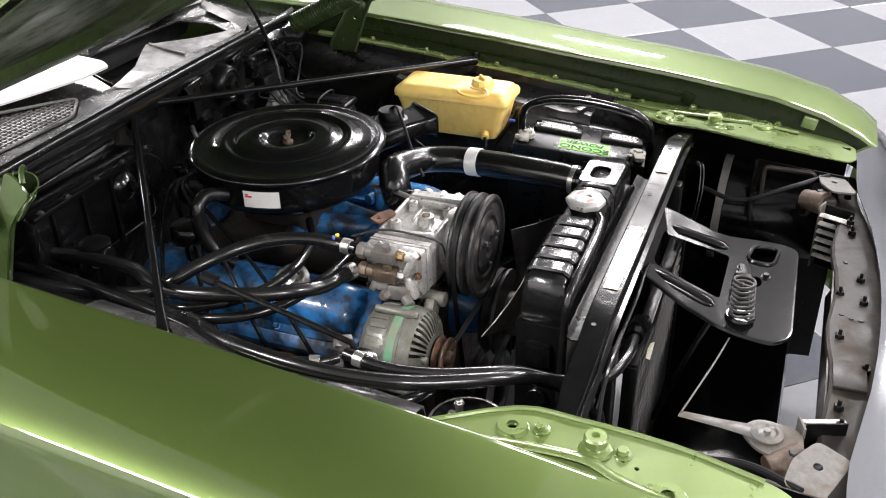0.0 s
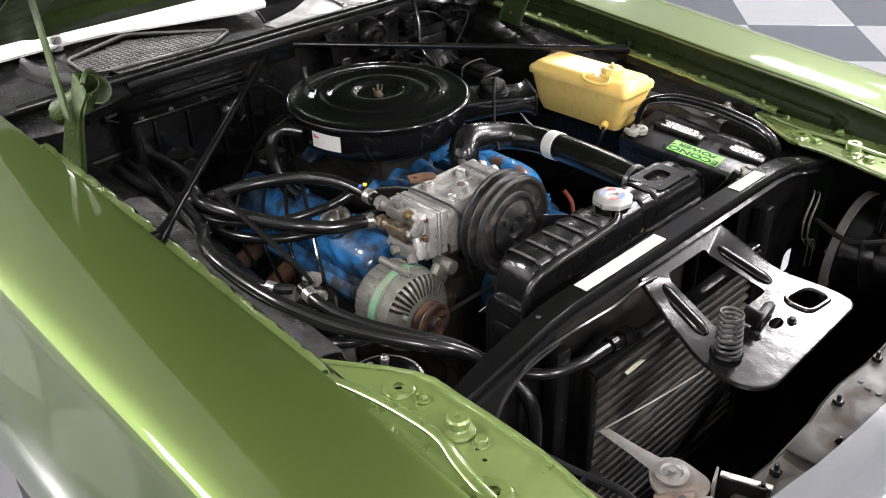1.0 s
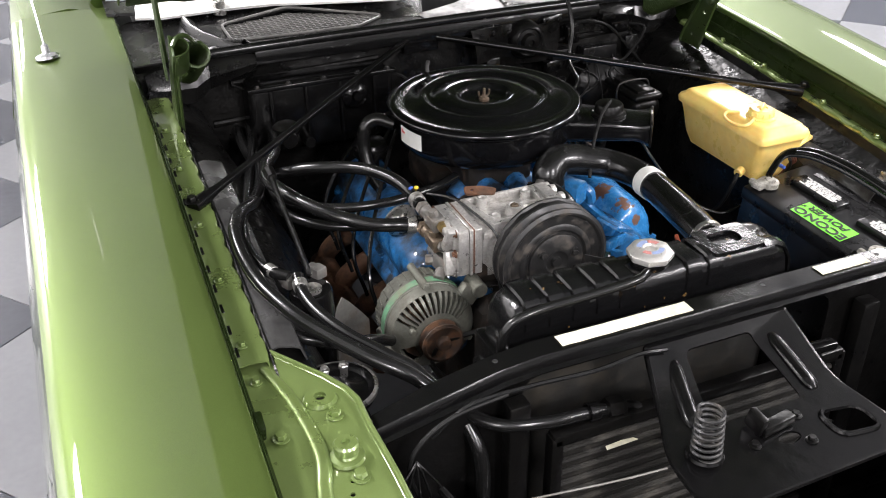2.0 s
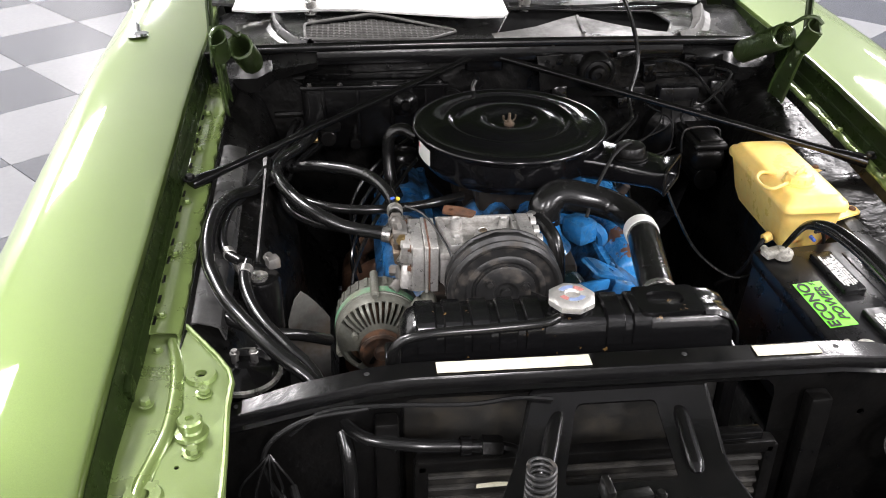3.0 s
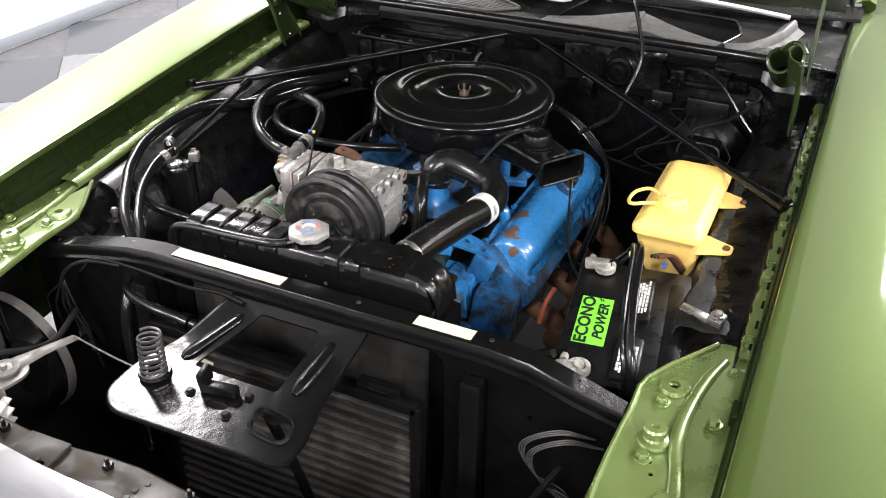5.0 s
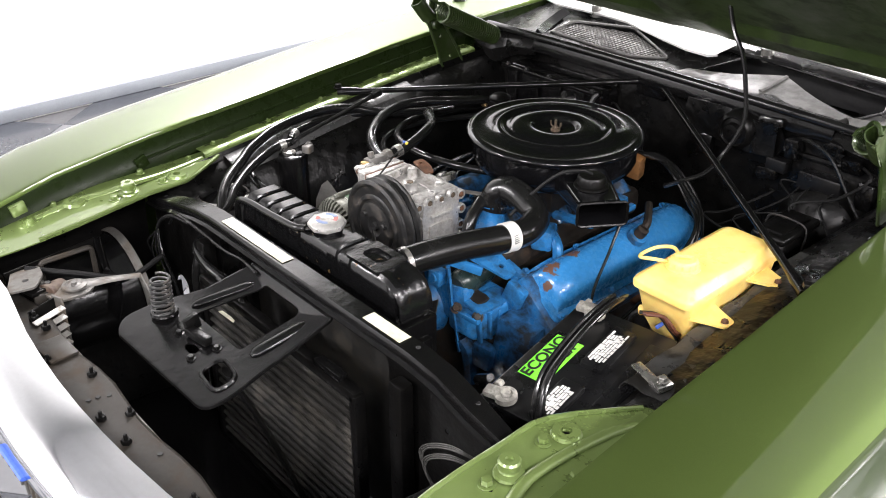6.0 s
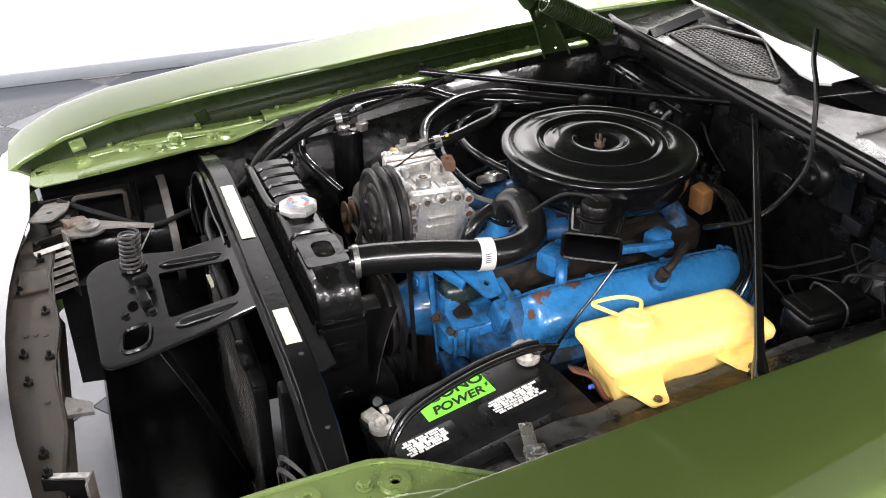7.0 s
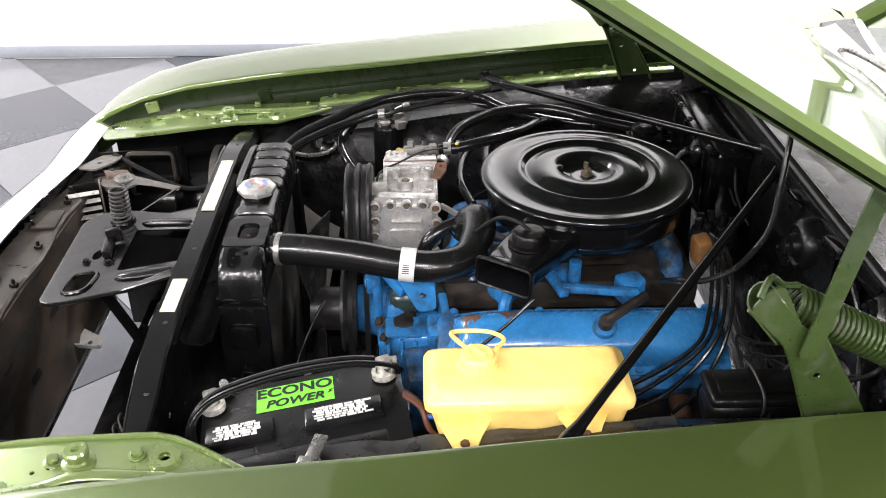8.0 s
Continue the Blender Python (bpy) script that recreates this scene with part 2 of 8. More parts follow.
PAINT = surface("green_metallic_paint", (0.090, 0.134, 0.030), 0.52, 0.85, grain=900, bump=0.0, coat=1.0, vary=0.10, even=True)
PAINT_JAMB = surface("green_jamb_paint", (0.185, 0.255, 0.078), 0.28, 0.55, grain=500, bump=0.0, coat=0.9, vary=0.05, lump=0.012, dirt=(0.13, 0.18, 0.06), dirt_amount=0.2, spread=0.5, dirt_rough=0.06)
# Body green darkened: the inner wall's shade is put into the colour.
PAINT_SHADED = surface("shaded_green_paint", (0.0105, 0.018, 0.0045), 0.30, 0.0, grain=200, bump=0.02, specular=0.12, dirt=(0.009, 0.014, 0.0045), dirt_amount=0.3, dirt_scale=25, dirt_rough=0.08)
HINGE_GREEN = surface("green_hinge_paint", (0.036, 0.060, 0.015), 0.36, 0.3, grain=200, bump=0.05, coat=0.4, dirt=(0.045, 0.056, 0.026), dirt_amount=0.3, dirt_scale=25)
BLACK = surface("black_gloss_paint", (0.0032, 0.0032, 0.0035), 0.16, bump=0.0, grain=50, vary=0.04, specular=0.32, lump=0.05, dirt=(0.0055, 0.0052, 0.0048), dirt_amount=0.25, dirt_scale=30, spread=0.5, even=True, dirt_rough=0.08)
BLACK_ROUGH = surface("black_bay_paint", (0.003, 0.003, 0.0031), 0.27, bump=0.0, grain=60, vary=0.04, specular=0.22, lump=0.16, dirt=(0.0052, 0.0048, 0.0042), dirt_amount=0.34, dirt_scale=24, spread=0.5, even=True, dirt_rough=0.12)
BLACK_CLEANER = surface("black_enamel", (0.004, 0.004, 0.0045), 0.15, bump=0.0, grain=40, coat=0.2, vary=0.05, specular=0.36)
PALE_ALLOY = surface("pale_dusty_alloy", (0.52, 0.51, 0.48), 0.42, 0.35, bump=0.03, dirt=(0.22, 0.20, 0.16), dirt_amount=0.3, dirt_scale=40)
BAY_DULL = surface("black_bay_undercoat", (0.003, 0.003, 0.003), 0.28, bump=0.03, grain=90, vary=0.06, specular=0.24, lump=0.45, lump_scale=26, dirt=(0.0052, 0.0048, 0.0042), dirt_amount=0.36, dirt_scale=16, spread=0.4, dirt_rough=0.2)
COWL_MAT = surface("dusty_black_cowl", (0.006, 0.006, 0.0062), 0.20, specular=0.42, bump=0.02, lump=0.05, lump_scale=14, spread=0.4, dirt=(0.013, 0.0127, 0.012), dirt_amount=0.34, dirt_scale=9, dirt_rough=0.16)
RUBBER = surface("shiny_black_rubber", (0.007, 0.007, 0.007), 0.20, bump=0.02, grain=120, vary=0.1, dirt_rough=0.1, dirt=(0.012, 0.012, 0.0115), dirt_amount=0.1, dirt_scale=18)
RUBBER_DULL = surface("dull_black_rubber", (0.008, 0.008, 0.008), 0.5, specular=0.2, bump=0.0, grain=160)
PLASTIC = surface("black_plastic", (0.0065, 0.0065, 0.007), 0.30, bump=0.0, grain=300, specular=0.35, dirt_rough=0.1, dirt=(0.012, 0.0117, 0.011), dirt_amount=0.2, dirt_scale=20)
ALU = surface("cast_aluminium", (0.56, 0.55, 0.53), 0.36, 0.70, bump=0.14, grain=220, dirt=(0.16, 0.145, 0.12), dirt_amount=0.30, dirt_scale=34, spread=0.3)
STEEL = surface("plated_steel", (0.45, 0.44, 0.42), 0.3, 0.9, bump=0.04, dirt=(0.14, 0.12, 0.09), dirt_amount=0.25, dirt_scale=40)
GREY_STEEL = surface("bare_grey_steel", (0.16, 0.155, 0.145), 0.5, 0.5, bump=0.1, dirt=(0.10, 0.075, 0.05), dirt_amount=0.38, dirt_scale=12)
HEADER = surface("weathered_header_steel", (0.030, 0.027, 0.023), 0.45, 0.1, bump=0.04, grain=150, specular=0.3, dirt=(0.042, 0.032, 0.022), dirt_amount=0.35, dirt_scale=14)
PULLEY_MAT = surface("worn_black_pulley", (0.025, 0.025, 0.025), 0.4, 0.3, bump=0.08, dirt=(0.07, 0.06, 0.05), dirt_amount=0.3, dirt_scale=35)
BLUE = surface("blue_engine_enamel", (0.028, 0.18, 0.44), 0.26, bump=0.06, grain=80, coat=0.3, lump=0.12, dirt=(0.012, 0.03, 0.05), dirt_amount=0.36, dirt_scale=26, spread=0.25)
BLUE_CHIPPED = surface("chipped_blue_enamel", (0.030, 0.19, 0.45), 0.26, bump=0.05, grain=80, coat=0.3, dirt=(0.11, 0.05, 0.028), dirt_amount=0.34, dirt_scale=85, spread=0.03, spot=((0.212, -0.148, 0.327, 0.038), (0.200, -0.085, 0.334, 0.040), (0.229, -0.178, 0.31, 0.02)))
RUSTY = surface("rusty_iron", (0.12, 0.055, 0.028), 0.75, 0.2, bump=0.3, grain=120, dirt=(0.05, 0.03, 0.02), dirt_amount=0.4, dirt_scale=25)
BRASS = surface("brass", (0.22, 0.155, 0.065), 0.45, 0.8, dirt=(0.12, 0.08, 0.04), dirt_amount=0.3, dirt_scale=40)
YELLOW = surface("yellow_plastic", (0.96, 0.69, 0.22), 0.32, bump=0.03, grain=60, vary=0.05, dirt=(0.85, 0.50, 0.10), dirt_amount=0.15, dirt_scale=12, spread=0.4)
YELLOW.node_tree.nodes["Principled BSDF"].inputs["Subsurface Weight"].default_value = 0.25
YELLOW.node_tree.nodes["Principled BSDF"].inputs["Subsurface Radius"].default_value = (0.02, 0.012, 0.004)
CHROME = surface("chrome", (0.86, 0.87, 0.89), 0.06, 1.0, bump=0.0, vary=0.02)
TAPE = surface("aged_white_sticker", (0.66, 0.64, 0.50), 0.5, bump=0.0, dirt=(0.60, 0.55, 0.34), dirt_amount=0.3, dirt_scale=20)
WHITE = surface("white_paper", (0.66, 0.66, 0.63), 0.5, bump=0.0, vary=0.04)
LABEL_GREEN = surface("bright_green_label", (0.20, 0.80, 0.05), 0.4, bump=0.0, vary=0.04)
INK = surface("black_ink", (0.01, 0.01, 0.01), 0.5, bump=0.0)
RED = surface("red_print", (0.60, 0.03, 0.03), 0.5, bump=0.0)
BLUE_PRINT = surface("blue_print", (0.05, 0.12, 0.5), 0.4, bump=0.0)
ORANGE = surface("orange_wire", (0.42, 0.10, 0.05), 0.45, bump=0.02)
BROWN = surface("brown_wire", (0.10, 0.035, 0.02), 0.4, bump=0.02)
LEAD = surface("corroded_lead", (0.28, 0.27, 0.24), 0.6, 0.3, bump=0.3, grain=200, dirt=(0.58, 0.56, 0.50), dirt_amount=0.4, dirt_scale=60)
FIN = surface("dusty_fins", (0.022, 0.021, 0.019), 0.5, 0.3, bump=0.1, grain=300, dirt=(0.075, 0.068, 0.056), dirt_amount=0.3, dirt_scale=9)
CORE = surface("radiator_core", (0.018, 0.0175, 0.016), 0.6, 0.2, bump=0.1, grain=300, dirt=(0.05, 0.042, 0.03), dirt_amount=0.3, dirt_scale=8)
TANK = surface("black_tank_paint", (0.0045, 0.0045, 0.0048), 0.20, bump=0.0, grain=50, specular=0.45, lump=0.10, even=True, dirt=(0.15, 0.085, 0.025), dirt_amount=0.10, dirt_scale=48, spread=0.04)
TILE_LIGHT = surface("light_grey_floor_tile", (0.16, 0.164, 0.173), 0.16, bump=0.0, grain=40, vary=0.06, dirt=(0.15, 0.154, 0.163), dirt_amount=0.3, dirt_scale=5, spread=0.6, even=True, dirt_rough=0.02, object_vary=0.05)
TILE_DARK = surface("dark_grey_floor_tile", (0.052, 0.056, 0.066), 0.16, bump=0.0, grain=40, vary=0.1, dirt=(0.062, 0.066, 0.076), dirt_amount=0.3, dirt_scale=9, spread=0.6, even=True, dirt_rough=0.02, object_vary=0.08)
GROUT = surface("dark_joint", (0.10, 0.10, 0.105), 0.6)
WALL = surface("white_wall_paint", (0.84, 0.84, 0.83), 0.6, bump=0.03, vary=0.03, dirt=(0.80, 0.80, 0.79), dirt_amount=0.3, dirt_scale=1.5)
WALL_GREY = surface("grey_wall_paint", (0.30, 0.30, 0.295), 0.6, bump=0.03, vary=0.03, dirt=(0.27, 0.27, 0.265), dirt_amount=0.3, dirt_scale=1.5)
CEILING_MAT = surface("white_ceiling", (0.66, 0.66, 0.66), 0.8, bump=0.05, vary=0.03, dirt=(0.62, 0.62, 0.62), dirt_amount=0.3, dirt_scale=2)
BASEBOARD = surface("grey_vinyl_base", (0.30, 0.32, 0.35), 0.4, bump=0.02, vary=0.05, dirt=(0.26, 0.28, 0.31), dirt_amount=0.3, dirt_scale=3)
TYRE = surface("tyre_rubber", (0.02, 0.02, 0.02), 0.7, bump=0.1)
INTERIOR = surface("dark_interior", (0.02, 0.02, 0.02), 0.7)


def glass(name, tint):
    mt = bpy.data.materials.new(name)
    mt.use_nodes = True
    bs = mt.node_tree.nodes["Principled BSDF"]
    bs.inputs["Base Color"].default_value = (*tint, 1)
    bs.inputs["Roughness"].default_value = 0.02
    bs.inputs["Transmission Weight"].default_value = 1.0
    bs.inputs["IOR"].default_value = 1.45
    return mt


GLASS = glass("windscreen_glass", (0.80, 0.88, 0.84))


def glow(name, color, strength):
    mt = bpy.data.materials.new(name)
    mt.use_nodes = True
    bs = mt.node_tree.nodes["Principled BSDF"]
    bs.inputs["Base Color"].default_value = (0.8, 0.8, 0.8, 1)
    bs.inputs["Emission Color"].default_value = (*color, 1)
    bs.inputs["Emission Strength"].default_value = strength
    return mt


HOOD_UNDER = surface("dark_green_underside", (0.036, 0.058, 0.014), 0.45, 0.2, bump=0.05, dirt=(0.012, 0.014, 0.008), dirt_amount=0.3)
GRIMY = surface("grimy_dark_iron", (0.02, 0.017, 0.014), 0.55, 0.3, bump=0.2, grain=150, dirt=(0.05, 0.03, 0.018), dirt_amount=0.3, dirt_scale=25)
DUSTY_SHEET = surface("dusty_grey_sheet", (0.11, 0.108, 0.102), 0.40, bump=0.02, lump=0.04, dirt=(0.05, 0.048, 0.044), dirt_amount=0.3, dirt_scale=16, spread=0.3)
WHITE_STRIP = surface("white_strip", (0.80, 0.80, 0.77), 0.45, bump=0.01, vary=0.04, dirt=(0.66, 0.66, 0.62), dirt_amount=0.15, dirt_scale=9)
DIFFUSER = glow("lamp_diffuser", LAMP_COLOR, LAMP_GLOW)
DIFFUSER.cycles.emission_sampling = "FRONT"

SHELF = surface("worn_black_sheet", (0.055, 0.055, 0.054), 0.28, 0.0, specular=0.75, bump=0.0, grain=60, lump=0.08, dirt=(0.010, 0.0095, 0.009), dirt_amount=0.28, dirt_scale=14, spread=0.15, dirt_rough=0.12)
DULL_STUD = surface("dull_grey_brown_steel", (0.16, 0.125, 0.09), 0.5, 0.7, dirt=(0.08, 0.05, 0.03), dirt_amount=0.4, dirt_scale=60)
ALT_CAST = surface("grey_alternator_casting", (0.155, 0.158, 0.135), 0.46, 0.45, bump=0.10, grain=220, dirt=(0.085, 0.082, 0.060), dirt_amount=0.35, dirt_scale=30, spread=0.3)
BLUE_GRIMY = surface("grimy_blue_enamel", (0.026, 0.16, 0.40), 0.28, bump=0.06, grain=80, coat=0.3, dirt=(0.008, 0.013, 0.020), dirt_amount=0.58, dirt_scale=18, spread=0.22)
FADED_RED = surface("faded_red_print", (0.50, 0.20, 0.18), 0.5, bump=0.0)
FADED_BLUE = surface("faded_blue_print", (0.24, 0.31, 0.50), 0.5, bump=0.0)
SHELF_DARK = surface("worn_black_shelf", (0.032, 0.032, 0.031), 0.30, 0.0, specular=0.5, bump=0.0, grain=60, lump=0.05, dirt=(0.008, 0.0075, 0.007), dirt_amount=0.42, dirt_scale=13, spread=0.06, dirt_rough=0.1)

# ---- the showroom ----
X0, X1, Y0, Y1 = -3.56, 13.0, -9.0, 13.0
bm = B()
box(bm, ((X0 + X1) / 2, (Y0 + Y1) / 2, -0.06), (X1 - X0, Y1 - Y0, 0.1), bev=0)
floor = tagged(part("floor", bm, GROUT, None), "glossy grey and charcoal chequered showroom floor", "floor", kind="structure")
for name, c, s in (("wall_west", (X0 - 0.1, (Y0 + Y1) / 2, CEIL / 2), (0.2, Y1 - Y0 + 0.4, CEIL + 0.2)), ("wall_east", (X1 + 0.1, (Y0 + Y1) / 2, CEIL / 2), (0.2, Y1 - Y0 + 0.4, CEIL + 0.2)),
                   ("wall_south", ((X0 + X1) / 2, Y0 - 0.1, CEIL / 2), (X1 - X0, 0.2, CEIL + 0.2)), ("wall_north", ((X0 + X1) / 2, Y1 + 0.1, CEIL / 2), (X1 - X0, 0.2, CEIL + 0.2))):
    bm = B()
    box(bm, c, s, bev=0)
    tagged(part(name, bm, WALL if name == "wall_west" else WALL_GREY, None), "plain white painted showroom wall" if name == "wall_west" else "plain grey painted showroom wall", "wall", kind="structure")
bm = B()
box(bm, ((X0 + X1) / 2, (Y0 + Y1) / 2, CEIL + 0.06), (X1 - X0, Y1 - Y0, 0.1), bev=0)
tagged(part("ceiling", bm, CEILING_MAT, None), "plain pale grey showroom ceiling", "ceiling", kind="structure")
bm = B()
box(bm, (X0 + 0.009, (Y0 + Y1) / 2, 0.035), (0.014, Y1 - Y0, 0.068), bev=0.004)
tagged(part("baseboard", bm, BASEBOARD, None), "grey vinyl baseboard along the white wall", "baseboard", kind="structure")


def ceiling_light(x, y):
    t = thing("ceiling_light", (x, y, CEIL), "white recessed ceiling light with a glowing diffuser", "ceiling light", "showroom ceiling lights")
    b = B()
    o, i = rounded([(-0.33, -0.63), (0.33, -0.63), (0.33, 0.63), (-0.33, 0.63)], 0.01, 2), [(-0.29, -0.59), (0.29, -0.59), (0.29, 0.59), (-0.29, 0.59)]
    plate(b, o, [i], Matrix.Translation((x, y, CEIL + 0.008)), 0.03)
    part("frame", b, WALL, t)
    b = B()
    box(b, (x, y, CEIL - 0.001), (0.58, 1.18, 0.010), bev=0)
    part("tray", b, WALL, t)
    b = B()
    loft(b, [[(x - 0.285, y - 0.585, CEIL - 0.009), (x + 0.285, y - 0.585, CEIL - 0.009)], [(x - 0.285, y + 0.585, CEIL - 0.009), (x + 0.285, y + 0.585, CEIL - 0.009)]])
    pane = part("diffuser", b, DIFFUSER, t)
    if pane.data.polygons[0].normal.z > 0:
        pane.data.flip_normals()
    return t


first = ceiling_light(-2.9, -3.8)
# Unseen fixtures: some set from reflections, the rest added to light bay and wall.
for x, y in ((0.3, -4.2), (3.6, -4.0), (6.2, 1.9), (-2.6, 1.9), (-3.0, 5.35), (4.1, 0.3), (3.9, 4.9), (4.2, -1.9), (1.7, 4.2), (6.5, 4.9), (3.6, 9.6), (8.3, 1.25), (6.0, 7.6), (6.2, -3.8), (-2.9, 10.4), (2.05, 10.6), (0.3, -7.4), (5.0, -7.4)):
    copy_thing(first, pose(x, y, CEIL))

# ---- the car body ----
car = thing("car", (0, 0, 0), "green metallic vintage coupe with its bonnet open", "car")
LIP = [(-0.43, 0.805), (-0.39, 0.832), (-0.30, 0.872), (-0.18, 0.903), (0.0, 0.928), (0.2, 0.951), (0.5, 0.985), (0.85, 1.018), (1.06, 1.032), (1.5, 1.048), (2.0, 1.055)]


def lip(y):
    """Height from which the bolted flange and the corner plates hang."""
    return interp(y, LIP)


def crest(y):
    """Height of the fender's inner edge."""
    return lip(y) - 0.007 * max(0.0, min(1.0, (y - 0.1) / 0.3))


def fender_rows(side):
    rows = []
    ys = [-0.43, -0.415, -0.39, -0.35, -0.3, -0.24, -0.18, -0.1, 0.0, 0.1, 0.2, 0.35, 0.5, 0.65, 0.8, 0.95, 1.1, 1.3, 1.5]
    for y in ys:
        h = crest(y)
        tip = max(0.0, min(1.0, (y + 0.43) / 0.13)) ** 0.5
        k = 0.90 + 0.10 * tip
        prof = [(0.690, lip(y) - 0.080), (0.6935, lip(y) - 0.054), (0.6965, lip(y) - 0.050), (0.7025, h - 0.012), (0.7025, h - 0.0105), (0.7030, h - 0.008), (0.7040, h - 0.003), (0.7055, h - 0.0008), (0.708, h), (0.716, h + 0.0006), (0.735, h + 0.0014), (0.76, h + 0.0022), (0.79, h + 0.0028), (0.82, h + 0.0028), (0.85, h + 0.0018), (0.88, h - 0.0005), (0.908, h - 0.0042), (0.927, h - 0.0090), (0.936, h - 0.0150), (0.9405, h - 0.0250), (0.943, h - 0.042),
                (0.945, h - 0.07), (0.960, h - 0.13), (0.975, h - 0.20), (0.985, h - 0.29), (0.985, h - 0.38), (0.975, h - 0.47), (0.955, h - 0.56)]
        rows.append([(side * (0.705 + (x - 0.705) * k), y, z) for x, z in prof])
    return rows


for side in (-1, 1):
    bm = B()
    skin = fender_rows(side)
    sheet(bm, [r[4:] for r in skin], 0.0025)
    fender = part("fender", bm, PAINT, car, "glossy green metallic front fender", angle=30)
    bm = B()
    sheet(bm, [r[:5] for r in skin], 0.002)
    part("inner_wall", bm, PAINT_SHADED, fender, "inner wall along the engine bay, its green darkened as in shade")
    # bolted flange along the bay
    bm = B()
    ys = [0.16 + 0.015 * k for k in range(60)]
    rows = []
    for k, y in enumerate(ys):
        z = lip(y) - 0.074 + 0.0003 * math.sin(k * 0.9)
        w = (0.642 if side < 0 else 0.670) + (0.0035 if k % 4 == 0 else 0.0) + 0.001 * math.sin(k * 1.3)
        rows.append([(side * (w - 0.004), y, z - 0.03), (side * w, y, z - 0.003), (side * (w + 0.004), y, z), (side * (w + 0.010 if side > 0 else 0.672), y, z + 0.002), (side * 0.688, y, z + 0.0005), (side * 0.6905, y, z + 0.003)])
    sheet(bm, rows, 0.002)
    flange = part("fender_flange", bm, PAINT_JAMB, fender, "light green bolted flange with spot welds")
    for y in (0.2, 0.36, 0.52, 0.72, 0.88):
        bm = B()
        bolt(bm, (side * (0.675 if side < 0 else 0.681), y, lip(y) - 0.071), 0.006)
        part("flange_bolt", bm, PAINT_JAMB, fender)
    # Raised black bars stand in for the shade in the weld notches.
    for k in range(15):
        y = 0.19 + 0.052 * k
        bm = B()
        box(bm, (side * 0.6845, y, lip(y) - 0.0725), (0.0045, 0.022, 0.0016), (3.5, 0, 0), 0.0006, 1)
        part("weld_slot", bm, BLACK_ROUGH, fender)
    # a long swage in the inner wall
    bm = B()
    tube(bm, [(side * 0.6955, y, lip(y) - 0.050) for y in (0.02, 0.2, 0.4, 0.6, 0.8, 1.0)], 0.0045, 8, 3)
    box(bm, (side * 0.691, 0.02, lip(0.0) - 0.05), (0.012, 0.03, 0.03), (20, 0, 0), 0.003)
    part("inner_swage", bm, PAINT_SHADED, fender)
    bm = B()
    box(bm, (side * 0.695, -0.27, lip(-0.27) - 0.03), (0.012, 0.035, 0.028), (12, 0, 0), 0.003)
    part("wall_clip", bm, PAINT_JAMB, fender)


def bracket(side):
    """The painted corner plate in front of the bay, with its bosses, bolts and beads."""
    z = 0.862
    pts = [(0.640, 0.20), (0.556, 0.066), (0.550, -0.02), (0.542, -0.19), (0.555, -0.30), (0.585, -0.37), (0.66, -0.405), (0.688, -0.36), (0.691, -0.1), (0.691, 0.2)]
    holes = [ring2(0.599, 0.060, 0.0075), ring2(0.645, -0.165, 0.0085), ring2(0.603, -0.098, 0.0035, n=10), ring2(0.610, -0.118, 0.0035, n=10)]

    def lift(x, y):
        return (lip(y) - lip(0.0)) * (0.6 if y < -0.05 else 0.0)
    flip = Matrix.Diagonal((side, 1, 1, 1))
    b = B()
    plate(b, rounded(pts, 0.012, 3), holes, flip @ Matrix.Translation((0, 0, z)), 0.003, lift)
    top = part("fender_bracket", b, PAINT_JAMB, car, "bright green corner bracket with bosses and bolts")
    b = B()
    zz = lambda y: z + (lip(y) - lip(0.0)) * (0.6 if y < -0.05 else 0.0)
    edge = [(0.638, 0.19), (0.560, 0.066), (0.554, -0.02), (0.548, -0.16), (0.556, -0.28)]
    tube(b, [(side * x, y, zz(y) + 0.002) for x, y in edge], 0.0045, 8, 3)
    part("rolled_edge", b, PAINT_JAMB, top)
    b = B()
    tube(b, [(side * x, y, zz(y) + 0.001) for x, y in ((0.655, 0.155), (0.640, 0.10), (0.630, 0.03), (0.628, -0.05), (0.640, -0.10), (0.650, -0.155), (0.655, -0.25))], [0.008, 0.010, 0.010, 0.010, 0.010, 0.012, 0.008], 10, 5, flat=0.45)
    part("pressed_bead", b, PAINT_JAMB, top)
    b = B()
    lathe(b, [(0.008, -0.001), (0.024, 0.0), (0.021, 0.006), (0.0085, 0.006), (0.0085, 0.0)], Matrix.Translation((side * 0.599, 0.060, z)), 24)
    part("hole_collar", b, PAINT_JAMB, top)
    b = B()
    lathe(b, [(0.0095, -0.001), (0.027, 0.0), (0.023, 0.006), (0.0095, 0.006)], Matrix.Translation((side * 0.645, -0.165, zz(-0.165))), 20)
    part("hole_collar", b, PAINT_JAMB, top)
    b = B()
    lathe(b, [(0.024, 0), (0.022, 0.004), (0.015, 0.006), (0.0125, 0.010), (0.0165, 0.012), (0.017, 0.023), (0.0145, 0.026), (0.006, 0.026), (0.005, 0.022), (0, 0.022)], Matrix.Translation((side * 0.598, -0.058, zz(-0.058))), 24)
    part("hood_bumper", b, PAINT_JAMB, top, "round green bonnet stop")
    for x, y, r in ((0.590, 0.020, 0.0085), (0.668, 0.003, 0.008), (0.592, -0.095, 0.009), (0.672, 0.13, 0.006), (0.676, -0.2, 0.006)):
        b = B()
        bolt(b, (side * x, y, zz(y)), r, turn=random.uniform(0, 60))
        part("bolt", b, PAINT_JAMB, top)


for side in (-1, 1):
    bracket(side)

